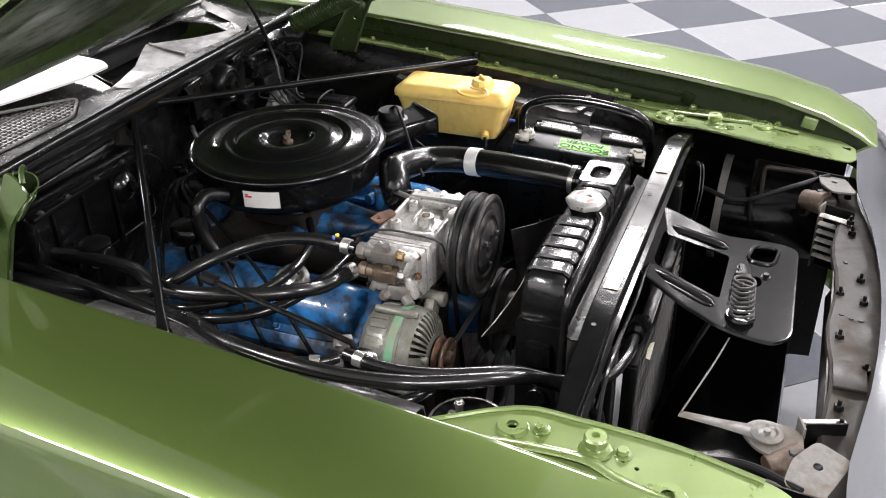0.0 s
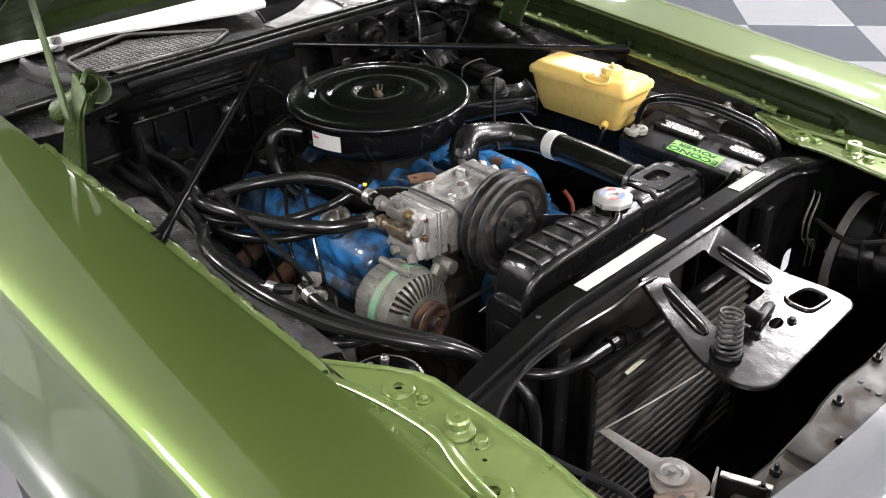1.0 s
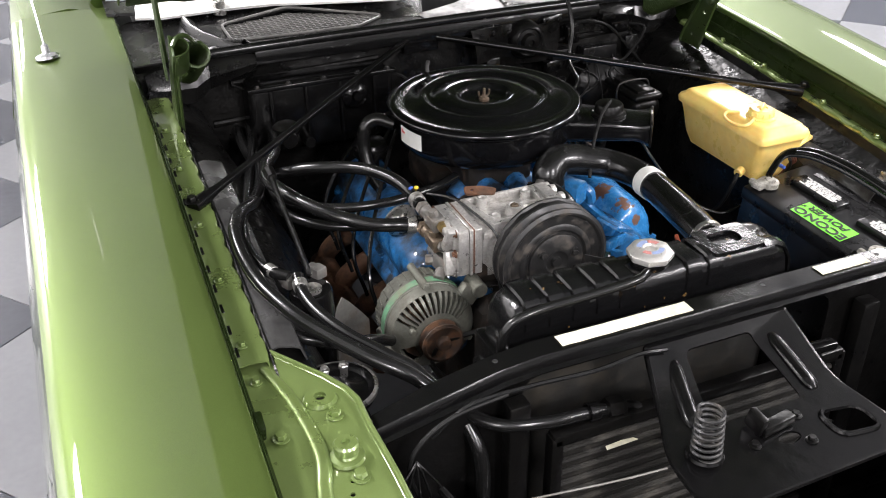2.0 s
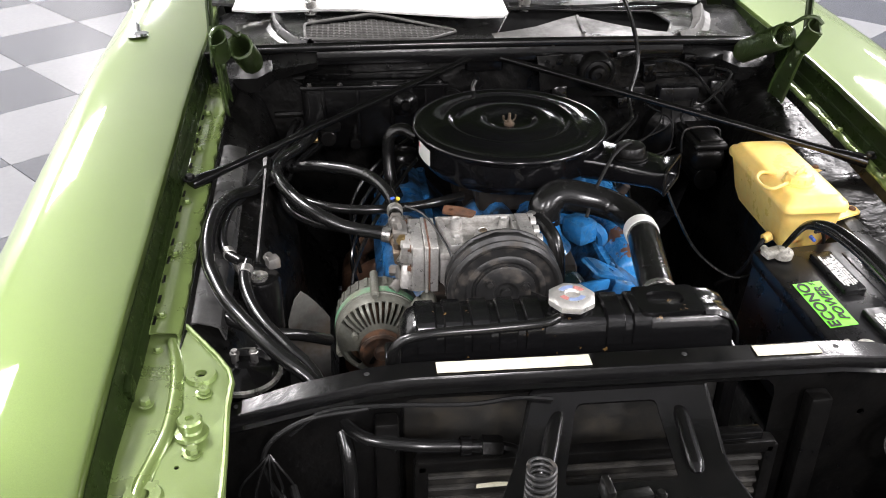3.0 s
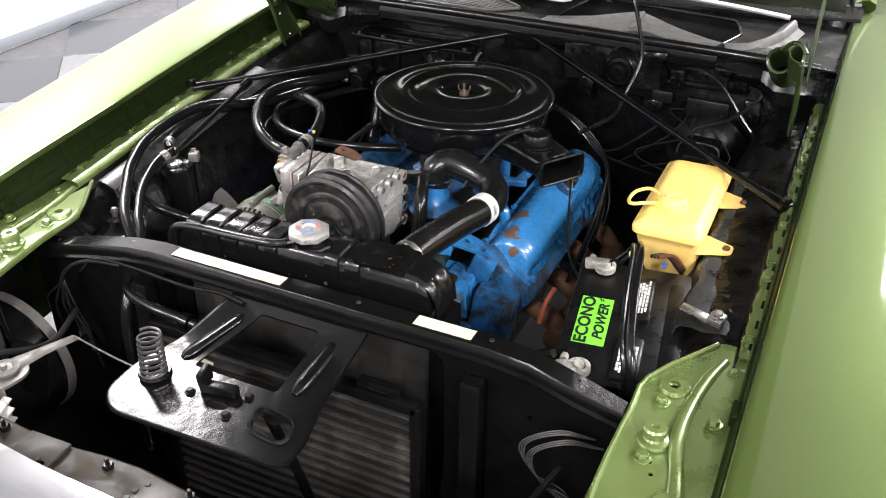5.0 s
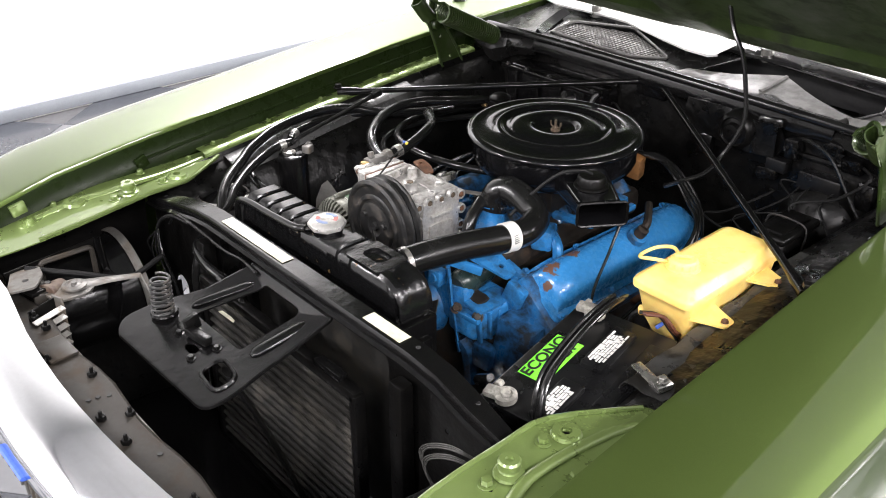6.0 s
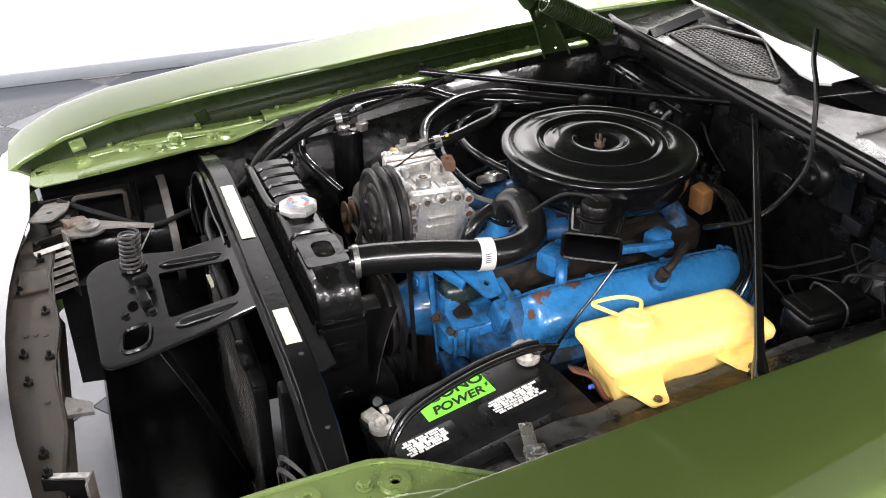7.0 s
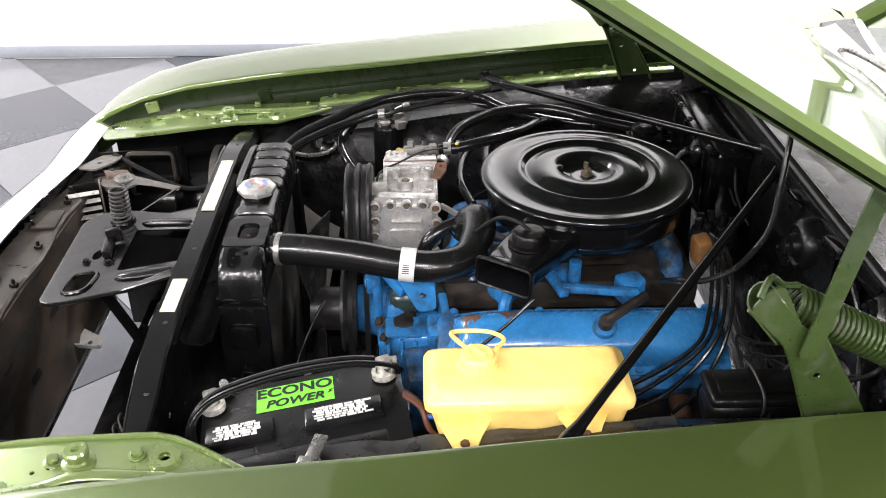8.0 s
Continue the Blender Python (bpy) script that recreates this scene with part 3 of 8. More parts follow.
# inner fenders (black)
for side in (-1, 1):
    rows = []
    for y in (0.02, 0.15, 0.3, 0.45, 0.6, 0.75, 0.9, 1.1):
        z = lip(y) - 0.078
        bulge = 0.06 * math.exp(-((y - 0.62) / 0.28) ** 2)
        rows.append([(side * (0.641 if side < 0 else 0.671), y, z - 0.004), (side * (0.632 if side < 0 else 0.664), y, z - 0.022), (side * (0.605 - bulge * 0.2), y, z - 0.034), (side * (0.578 - bulge * 0.6), y, z - 0.062), (side * (0.55 - bulge), y, z - 0.15), (side * (0.535 - bulge), y, z - 0.28), (side * (0.50 - bulge), y, z - 0.42), (side * 0.42, y, z - 0.52)])
    bm = B()
    sheet(bm, rows, 0.003)
    apron = part("inner_fender", bm, BAY_DULL, car, "black painted inner fender panel")
    for y in (0.3, 0.62, 0.8):
        bm = B()
        tube(bm, [(side * 0.612, y, lip(y) - 0.108), (side * 0.575, y + 0.01, lip(y) - 0.148), (side * 0.552, y + 0.015, lip(y) - 0.22)], 0.008, 8, 3, flat=0.5)
        part("stiffening_rib", bm, BLACK_ROUGH, apron)

# radiator support: tie bar, yoke panel, side members
tie = [(-0.60, 0.842), (-0.545, 0.848), (-0.46, 0.872), (-0.36, 0.893), (-0.30, 0.899), (0.33, 0.899), (0.40, 0.892), (0.47, 0.870), (0.545, 0.848), (0.60, 0.842)]
rows = []
for x, z in tie:
    w = 0.021 if abs(x) < 0.5 else 0.017
    rows.append([(x, w - 0.001, z - 0.028), (x, w, z - 0.004), (x, w - 0.003, z), (x, -w + 0.003, z), (x, -w, z - 0.004), (x, -w - 0.001, z - 0.019), (x, -w - 0.008, z - 0.022)])
bm = B()
sheet(bm, rows, 0.003)
support = part("radiator_support", bm, BLACK, car, "black painted radiator tie bar across the bay")
bm = B()
outline = [(-0.62, 0.25), (0.62, 0.25), (0.62, 0.83), (0.50, 0.845), (0.40, 0.865), (0.33, 0.869), (-0.33, 0.872), (-0.42, 0.862), (-0.50, 0.845), (-0.62, 0.83)]
hole = rounded([(-0.315, 0.33), (0.252, 0.33), (0.252, 0.845), (-0.315, 0.845)], 0.03, 3)
small = [ring2(0.40, 0.77, 0.006, n=10), ring2(0.52, 0.6, 0.03), ring2(-0.53, 0.62, 0.03)]
plate(bm, outline, [hole, *small], Matrix.Translation((0, 0.004, 0)) @ pose(0, 0, 0, 90), 0.003)
yoke = part("yoke_panel", bm, BLACK_ROUGH, support)
for x in (-0.335, 0.31):
    bm = B()
    box(bm, (x, -0.018, 0.60), (0.035, 0.03, 0.46), bev=0.006)
    part("side_member", bm, BLACK_ROUGH, support)
# Flat black discs paint the dark of holes that are not cut.
for x, z in tie[1:-1:2] + [(-0.2, 0.899), (0.1, 0.899), (0.25, 0.899)]:
    bm = B()
    lathe(bm, [(0, 0.0006), (0.004, 0.0006), (0.0045, 0.0)], Matrix.Translation((x, 0.004, z)), 10)
    part("punched_hole", bm, INK, support)
for x0, x1, label in ((-0.262, -0.040, "aged white paper strip"), (0.204, 0.302, "short aged white paper strip")):
    bm = B()
    n = 14
    rows = []
    for k in range(n + 1):
        x = x0 + (x1 - x0) * k / n
        d = 0.0004 * math.sin(k * 2.3)
        rows.append([(x, -0.012 + d, 0.9008), (x, 0.0, 0.9012), (x, 0.013 + d * 0.6, 0.9008)])
    sheet(bm, rows, 0.0006)
    part("paper_strip", bm, TAPE, support, label)

# latch support: two ribbed arms and the latch plate
def latch_z(y):
    return interp(y, [(-0.32, 0.806), (-0.16, 0.822), (-0.05, 0.842), (-0.018, 0.872)])


latch = thing("hood_latch_support", (0, -0.15, 0.82), "black painted bonnet latch plate on two ribbed arms", "hood latch")
bm = B()
outline = rounded([(-0.128, -0.022), (0.126, -0.022), (0.120, -0.15), (0.140, -0.24), (0.135, -0.283), (-0.165, -0.290), (-0.198, -0.262), (-0.196, -0.19), (-0.166, -0.13)], [0.004, 0.004, 0.02, 0.03, 0.035, 0.03, 0.03, 0.03, 0.02], 4)
window = rounded([(-0.066, -0.038), (0.052, -0.038), (0.048, -0.165), (-0.108, -0.165)], 0.010, 3)
oval = rounded([(0.045, -0.195), (0.112, -0.205), (0.117, -0.252), (0.048, -0.245)], 0.02, 4)
keyhole = ring2(-0.02, -0.22, 0.018, 0.010)
plate(bm, outline, [window, oval, keyhole], Matrix.Identity(4), 0.003, lambda x, y: latch_z(y))
part("latch_plate", bm, BLACK, latch)
bm = B()
loop = [(x, y, latch_z(y) - 0.004) for x, y in outline]
tube(bm, loop + [loop[0]], 0.0042, 6, smooth=False)
part("rolled_edge", bm, BLACK, latch)
bm = B()
tube(bm, [(x, y, latch_z(y) + 0.001) for x, y in oval] + [(oval[0][0], oval[0][1], latch_z(oval[0][1]) + 0.001)], 0.004, 6, smooth=False)
part("oval_rim", bm, BLACK, latch)
for x0, x1 in ((-0.092, -0.134), (0.084, 0.076)):
    bm = B()
    ps = [(x0, -0.046), (x0 + (x1 - x0) * 0.2, -0.06), (x0 + (x1 - x0) * 0.85, -0.14), (x1, -0.158)]
    tube(bm, [(x, y, latch_z(y) + (0.0 if k in (0, 3) else 0.002)) for k, (x, y) in enumerate(ps)], [0.006, 0.012, 0.012, 0.006], 12, 4, flat=0.55)
    part("pressed_rib", bm, BLACK, latch)
bm = B()
lathe(bm, [(0.022, 0), (0.026, 0.004), (0.024, 0.008), (0.010, 0.008), (0.010, 0.004)], Matrix.Translation((-0.150, -0.205, latch_z(-0.205))), 24)
part("spring_seat", bm, BLACK, latch)
bm = B()
coil(bm, (-0.150, -0.207, 0.822), (-0.150, -0.203, 0.896), 0.0195, 0.0026, 8, 8, 16, 0.88)
part("latch_spring", bm, PULLEY_MAT, latch, "tarnished dark steel coil spring")
bm = B()
box(bm, (-0.03, -0.20, latch_z(-0.2) + 0.010), (0.06, 0.018, 0.016), (0, 0, 8), 0.003)
box(bm, (-0.06, -0.195, latch_z(-0.2) + 0.02), (0.012, 0.03, 0.03), (10, 0, 8), 0.003)
for x, y in ((-0.075, -0.215), (0.015, -0.190), (0.005, -0.235)):
    bolt(bm, (x, y, latch_z(y)), 0.006)
part("latch_mechanism", bm, BLACK_ROUGH, latch)
bm = B()
tube(bm, [(0.06, -0.20, 0.80), (0.05, -0.13, 0.62), (0.04, -0.06, 0.40)], 0.016, 6, 3, flat=0.4)
part("brace_strip", bm, BLACK_ROUGH, latch)

# front header behind the grille, with its louvred backs
rows = []
def nose_y(x):
    """Rear edge of the chrome loop in plan."""
    return -0.436 + 0.046 * (min(abs(x), 0.46) / 0.46) ** 2


for x in [-0.66 + 0.06 * k for k in range(23)]:
    zt = 0.786 - 0.045 * (abs(x) / 0.66) ** 3
    y = nose_y(x) - 0.006
    b0 = -0.354 - 0.006 * math.sin(x * 21)
    rows.append([(x, b0 + 0.001, zt - 0.016), (x, b0, zt - 0.004), (x, b0 - 0.005, zt), (x, (b0 + y) / 2, zt - 0.002), (x, y + 0.012, zt), (x, y, zt - 0.004), (x, y - 0.004, zt - 0.10)])
bm = B()
sheet(bm, rows, 0.003)
header = part("grille_header", bm, HEADER, car, "weathered grey steel header panel with black studs")
for x, yy in ((0.33, -0.380), (0.285, -0.384), (0.10, -0.402), (0.04, -0.367), (0.02, -0.408), (-0.103, -0.370), (-0.30, -0.374), (-0.345, -0.378), (-0.19, -0.412), (0.45, -0.372)):
    bm = B()
    cyl(bm, (x, yy, 0.780), (x, yy, 0.802), 0.0035, seg=10)
    hexnut(bm, (x, yy, 0.783), 0.0085, 0.009)
    part("stud", bm, BLACK_ROUGH, header)
# Black discs on the header, drawn for the dark of small holes.
for x, yy in ((-0.03, -0.372), (-0.038, -0.388), (-0.040, -0.404), (0.16, -0.375), (-0.24, -0.39)):
    bm = B()
    lathe(bm, [(0, 0.7868), (0.0042, 0.7868), (0.0046, 0.7855)], Matrix.Translation((x, yy, 0)), 10)
    part("punched_hole", bm, INK, header)
bm = B()
box(bm, (-0.215, -0.388, 0.789), (0.075, 0.052, 0.006), (0, 0, 2), 0.002)
part("doubler_plate", bm, HEADER, header)

# chrome loop bumper and grille
def loop_rows():
    return rounded([(-0.93, 0.25), (0.93, 0.25), (0.985, 0.55), (0.94, 0.80), (0.60, 0.785), (0, 0.80), (-0.60, 0.785), (-0.94, 0.80), (-0.985, 0.55)], [0.12, 0.12, 0.15, 0.10, 0.2, 0.3, 0.2, 0.10, 0.15], 6)


loop = loop_rows()
prof = [(0.00, 0.018), (-0.03, 0.018), (-0.07, 0.012), (-0.10, -0.004), (-0.115, -0.03), (-0.105, -0.06), (-0.08, -0.075), (-0.05, -0.08)]
rows = []
k = len(loop)
for i, (x, z) in enumerate(loop + [loop[0]]):
    a, b = Vector(loop[(i - 1) % k]), Vector(loop[(i + 1) % k])
    d = (b - a).normalized()
    nx, nz = d.y, -d.x
    back = 0.10 * max(0.0, (abs(x) - 0.6) / 0.38) ** 2 - 0.13 * max(0.0, min(1.0, (0.60 - z) / 0.2))
    rows.append([(x + nx * o, nose_y(x) + 0.004 + back + dy, z + nz * o) for dy, o in prof])
bm = B()
sheet(bm, rows, 0.003)
bumper = part("loop_bumper", bm, CHROME, car, "polished chrome loop bumper round the grille", angle=50)
bm = B()
tube(bm, [(-0.05, -0.546, 0.763), (0.05, -0.546, 0.763)], 0.008, 8, 3, flat=0.5)
part("blue_badge", bm, BLUE_PRINT, bumper)
for k in range(46):
    x = -0.79 + 0.035 * k
    bm = B()
    box(bm, (x, -0.468, 0.585), (0.006, 0.03, 0.30), bev=0.002, seg=1)
    part("grille_bar", bm, GREY_STEEL, bumper)
bm = B()
box(bm, (0, -0.446, 0.59), (1.66, 0.008, 0.30), bev=0.002)
part("grille_backing", bm, BLACK_ROUGH, bumper)
for side in (-1, 1):
    for i in range(6):
        bm = B()
        box(bm, (side * 0.340, -0.353, 0.784 - 0.0195 * i), (0.014, 0.070, 0.003), (0, -side * 14, -side * 20), 0.001, 1)
        part("louvre", bm, PALE_ALLOY, header)
    bm = B()
    box(bm, (side * 0.372, -0.323, 0.725), (0.030, 0.004, 0.15), (0, 0, -side * 20), 0.001, 1)
    part("louvre_frame", bm, GREY_STEEL, header)
    bm = B()
    box(bm, (side * 0.362, -0.358, 0.725), (0.003, 0.062, 0.15), (0, 0, -side * 20), 0.001, 1)
    part("louvre_back", bm, BLACK_ROUGH, header)
# rusty inner sheet behind the grille, with black plates painted in place of slots
SHEET = surface("brown_stained_sheet", (0.050, 0.044, 0.036), 0.48, 0.2, bump=0.05, lump=0.12, dirt=(0.095, 0.055, 0.026), dirt_amount=0.30, dirt_scale=9, spread=0.3)
rows = []
for x in [-0.60 + 0.05 * k for k in range(25)]:
    w = 0.004 * math.sin(x * 24)
    rows.append([(x, -0.357, 0.776 - 0.045 * (abs(x) / 0.66) ** 3), (x, -0.366 + w, 0.72), (x, -0.382, 0.64), (x, -0.392 - w, 0.55), (x, -0.396, 0.46), (x, -0.385, 0.432), (x, -0.392, 0.41)])
bm = B()
sheet(bm, rows, 0.003)
part("inner_sheet", bm, SHEET, header, "brown stained sheet behind the grille")
for x, z in ((-0.12, 0.62), (0.13, 0.66), (0.02, 0.55), (-0.26, 0.58)):
    bm = B()
    plate(bm, slot2(0, 0, 0.022, 0.008), (), Matrix.Translation((x, -0.378 - 0.06 * (0.66 - z), z)) @ pose(0, 0, 0, 90 + 12), 0.002)
    part("slot", bm, INK, header)
# pale folded bracket low behind the grille
bm = B()
plate(bm, [(-0.03, 0.0), (0.035, 0.004), (0.030, 0.030), (-0.024, 0.052)], [ring2(0.004, 0.014, 0.006, n=10)], Matrix.Translation((-0.21, -0.372, 0.452)) @ pose(0, 0, 0, 18, 0, 82), 0.003)
plate(bm, [(-0.03, -0.020), (0.035, -0.020), (0.035, 0.0), (-0.03, 0.0)], (), Matrix.Translation((-0.21, -0.372, 0.452)) @ pose(0, 0, 0, -60, 0, 82), 0.003)
part("grille_bracket", bm, PALE_ALLOY, header, "pale folded steel bracket")

# cross member and side baffles low in front
for name, c, s, rot, mt in (("lower_crossmember", (0, -0.06, 0.28), (1.2, 0.12, 0.10), (0, 0, 0), BLACK_ROUGH),                             ("frame_rail", (-0.42, 0.42, 0.29), (0.09, 1.36, 0.12), (0, 0, 0), BLACK_ROUGH), ("frame_rail", (0.42, 0.42, 0.29), (0.09, 1.36, 0.12), (0, 0, 0), BLACK_ROUGH)):
    bm = B()
    box(bm, c, s, rot, 0.008)
    part(name, bm, mt, car)

for side in (-1, 1):
    m = Matrix.Translation((side * 0.525, 0, 0)) @ Matrix(((0, 0, 1, 0), (1, 0, 0, 0), (0, 1, 0, 0), (0, 0, 0, 1)))
    win = rounded([(-0.30, 0.69), (-0.19, 0.69), (-0.19, 0.80), (-0.30, 0.80)], 0.012, 3)
    bm = B()
    plate(bm, [(-0.37, 0.30), (0.0, 0.26), (0.0, 0.64), (-0.13, 0.66), (-0.175, 0.71), (-0.178, 0.815), (-0.37, 0.80)], [win], m, 0.003)
    baf = part("baffle", bm, BLACK_ROUGH, car, "black side baffle with a square opening")
    bm = B()
    tube(bm, [tuple(m @ Vector((y, z, -side * 0.004))) for y, z in win] + [tuple(m @ Vector((win[0][0], win[0][1], -side * 0.004)))], 0.006, 6, smooth=False)
    part("opening_frame", bm, HEADER, baf)
    bm = B()
    tube(bm, [(side * 0.53, -0.172, 0.812), (side * 0.528, -0.172, 0.79), (side * 0.52, -0.165, 0.70), (side * 0.52, -0.16, 0.55)], 0.012, 8, 4, flat=0.4)
    part("edge_stay", bm, BLACK, baf)
    bm = B()
    rows = [[(side * x, y, z) for x, z in ((0.655, 0.815), (0.662, 0.80), (0.668, 0.77), (0.672, 0.72), (0.665, 0.60), (0.66, 0.45), (0.66, 0.24))] for y in (-0.37, -0.2, 0.0)]
    sheet(bm, rows, 0.003)
    part("inner_liner", bm, BLACK_ROUGH, car, "black liner inside the fender nose")
    bm = B()
    lathe(bm, [(0.085, 0), (0.09, -0.012), (0.075, -0.03), (0.05, -0.06), (0.025, -0.075), (0, -0.077)], Matrix.Translation((side * 0.62, -0.33, 0.60)) @ pose(0, 0, 0, 90), 28)
    part("lamp_bowl", bm, HEADER, car)
for side in (-1, 1):
    b = B()
    lathe(b, [(0.095, 0.0), (0.104, 0.02), (0.112, 0.14), (0.122, 0.235), (0.128, 0.240), (0.128, 0.252), (0.118, 0.256), (0.095, 0.270), (0.05, 0.278), (0, 0.28)], aim((side * 0.605, -0.345, 0.632), (side * 0.605, -0.060, 0.640))[0], 40)
    bucket = part("headlamp_bucket", b, BLACK, car, "round black headlamp bucket")
    b = B()
    lathe(b, [(0.1285, 0.236), (0.132, 0.238), (0.132, 0.254), (0.1285, 0.255)], aim((side * 0.605, -0.345, 0.632), (side * 0.605, -0.060, 0.640))[0], 40, closed=True)
    part("bucket_rim", b, GREY_STEEL, bucket, "grey steel rim, paler than the bucket")
    t = part("lamp_carrier", box(B(), (side * 0.47, -0.325, 0.770), (0.11, 0.030, 0.028), (0, 6 * side, 14 * side), 0.006), HEADER, car, "grey-brown stamped lamp carrier")
    b = B()
    plate(b, rounded([(-0.05, -0.03), (0.05, -0.035), (0.055, 0.02), (0.0, 0.034), (-0.05, 0.025)], 0.012, 3), [ring2(0.01, 0.0, 0.007, n=10)], Matrix.Translation((side * 0.475, -0.345, 0.802)) @ pose(0, 0, 0, 6, 5 * side, 20 * side), 0.004)
    part("top_plate", b, GREY_STEEL, t)
    b = B()
    cyl(b, (side * 0.425, -0.33, 0.775), (side * 0.455, -0.285, 0.765), 0.026, 0.022)
    part("adjuster_cup", b, surface("rust_brown_cup", (0.085, 0.055, 0.04), 0.5, 0.3, bump=0.1, dirt=(0.16, 0.13, 0.10), dirt_amount=0.35, dirt_scale=30), t)
    b = B()
    rows = [[(side * (0.432 + 0.075 * u), y, z - 0.004 * u) for y, z in ((-0.185, 0.742), (-0.170, 0.752), (-0.175, 0.70), (-0.19, 0.655))] for u in (0, 0.25, 0.5, 0.75, 1)]
    sheet(b, rows, 0.003)
    part("rolled_shield", b, BLACK, t, "glossy black rolled shield")
    for x, y, z in ((0.47, -0.33, 0.788), (0.50, -0.34, 0.786), (0.44, -0.315, 0.790)):
        b = B()
        bolt(b, (side * x, y, z), 0.007)
        part("carrier_bolt", b, PULLEY_MAT, t)
    b = B()
    tube(b, [(side * 0.52, -0.33, 0.80), (side * 0.47, -0.25, 0.78), (side * 0.45, -0.15, 0.74), (side * 0.47, -0.06, 0.75)], 0.006, 8, 5)
    part("lamp_loom", b, RUBBER_DULL, t)
bm = B()
rows = []
for x in [-0.53 + 0.106 * k for k in range(11)]:
    rows.append([(x, -0.02, 0.352), (x, -0.10, 0.368), (x, -0.20, 0.376), (x, -0.28, 0.376), (x, -0.312, 0.370), (x, -0.318, 0.345)])
sheet(bm, rows, 0.003)
part("lower_pan", bm, BLACK, car, "glossy black lower splash pan")

# cowl: lip, grille panel, openings, firewall
def cowl_z(y):
    return interp(y, [(1.05, 1.028), (1.09, 1.032), (1.12, 1.022), (1.18, 1.015), (1.30, 1.025), (1.40, 1.045)])


bm = B()
outline = rounded([(-0.70, 1.16), (-0.62, 1.09), (-0.30, 1.085), (0.0, 1.085), (0.30, 1.085), (0.62, 1.09), (0.70, 1.16), (0.70, 1.42), (-0.70, 1.42)], 0.03, 3)
gr = rounded([(-0.47, 1.175), (-0.18, 1.150), (-0.09, 1.215), (-0.30, 1.335), (-0.475, 1.285)], 0.02, 3)
o1 = rounded([(0.0, 1.185), (0.10, 1.205), (0.21, 1.262), (0.31, 1.205), (0.43, 1.165), (0.465, 1.25), (0.44, 1.325), (0.06, 1.35)], 0.015, 3)
plate(bm, outline, [gr, o1], Matrix.Identity(4), 0.003, lambda x, y: cowl_z(y) - 0.03 * max(0.0, (abs(x) - 0.55) / 0.15))
cowl = part("cowl_panel", bm, COWL_MAT, car, "dusty black cowl panel below the windscreen")
bm = B()
tube(bm, [(-0.66, 1.115, 1.012), (-0.55, 1.083, 1.026), (-0.3, 1.078, 1.031), (0, 1.078, 1.032), (0.3, 1.078, 1.031), (0.55, 1.083, 1.026), (0.66, 1.115, 1.012)], 0.011, 10, 5)
part("cowl_seal", bm, RUBBER, cowl)
bm = B()
tube(bm, [(x, y, cowl_z(y) + 0.004) for x, y in gr] + [(gr[0][0], gr[0][1], cowl_z(gr[0][1]) + 0.004)], 0.0035, 8, smooth=False)
part("opening_rim", bm, DUSTY_SHEET, cowl)
bm = B()
tube(bm, [(x, y, cowl_z(y) + 0.002) for x, y in o1] + [(o1[0][0], o1[0][1], cowl_z(o1[0][1]) + 0.002)], 0.003, 8, smooth=False)
part("opening_rim", bm, COWL_MAT, cowl)
bm = B()
for k in range(28):
    x = -0.47 + k * 0.0137
    lo, hi = interp(x, [(-0.475, 1.20), (-0.47, 1.175), (-0.18, 1.150), (-0.09, 1.215)]), interp(x, [(-0.475, 1.27), (-0.47, 1.288), (-0.30, 1.335), (-0.09, 1.217)])
    if hi - lo > 0.01:
        box(bm, (x, (lo + hi) / 2, 1.018), (0.004, hi - lo, 0.004), bev=0)
for k in range(14):
    y = 1.155 + k * 0.0135
    xs = [x / 1000 for x in range(-475, -90, 5) if interp(x / 1000, [(-0.475, 1.20), (-0.47, 1.175), (-0.18, 1.150), (-0.09, 1.215)]) < y < interp(x / 1000, [(-0.475, 1.27), (-0.47, 1.288), (-0.30, 1.335), (-0.09, 1.217)])]
    if len(xs) > 2:
        box(bm, ((xs[0] + xs[-1]) / 2, y, 1.0195), (xs[-1] - xs[0], 0.003, 0.004), bev=0)
part("cowl_grille", bm, DUSTY_SHEET, cowl, "fine dusty grey mesh cowl grille")
# dusty flap that rises to a ridge in front of the open vent
rows = []
for k in range(13):
    x = -0.012 + 0.448 * k / 12
    back = interp(x, [(0.0, 1.188), (0.10, 1.208), (0.21, 1.262), (0.31, 1.207), (0.43, 1.168)])
    crown = interp(x, [(0.0, 0.0), (0.20, 0.014), (0.23, 0.014), (0.43, 0.0)])
    rows.append([(x, 1.128, cowl_z(1.128) + 0.0035), (x, 1.14, cowl_z(1.14) + 0.006), (x, (1.14 + back) / 2, cowl_z(1.18) + 0.008 + crown * 0.6), (x, back, cowl_z(back) + 0.006 + crown)])
bm = B()
sheet(bm, rows, 0.002)
part("vent_flap", bm, DUSTY_SHEET, cowl, "dusty grey sheet flap in the vent")
bm = B()
tube(bm, [(0.213, 1.15, cowl_z(1.15) + 0.012), (0.216, 1.20, cowl_z(1.2) + 0.018), (0.218, 1.255, cowl_z(1.25) + 0.022)], 0.005, 8, 4, flat=0.6)
part("flap_ridge", bm, DUSTY_SHEET, cowl)
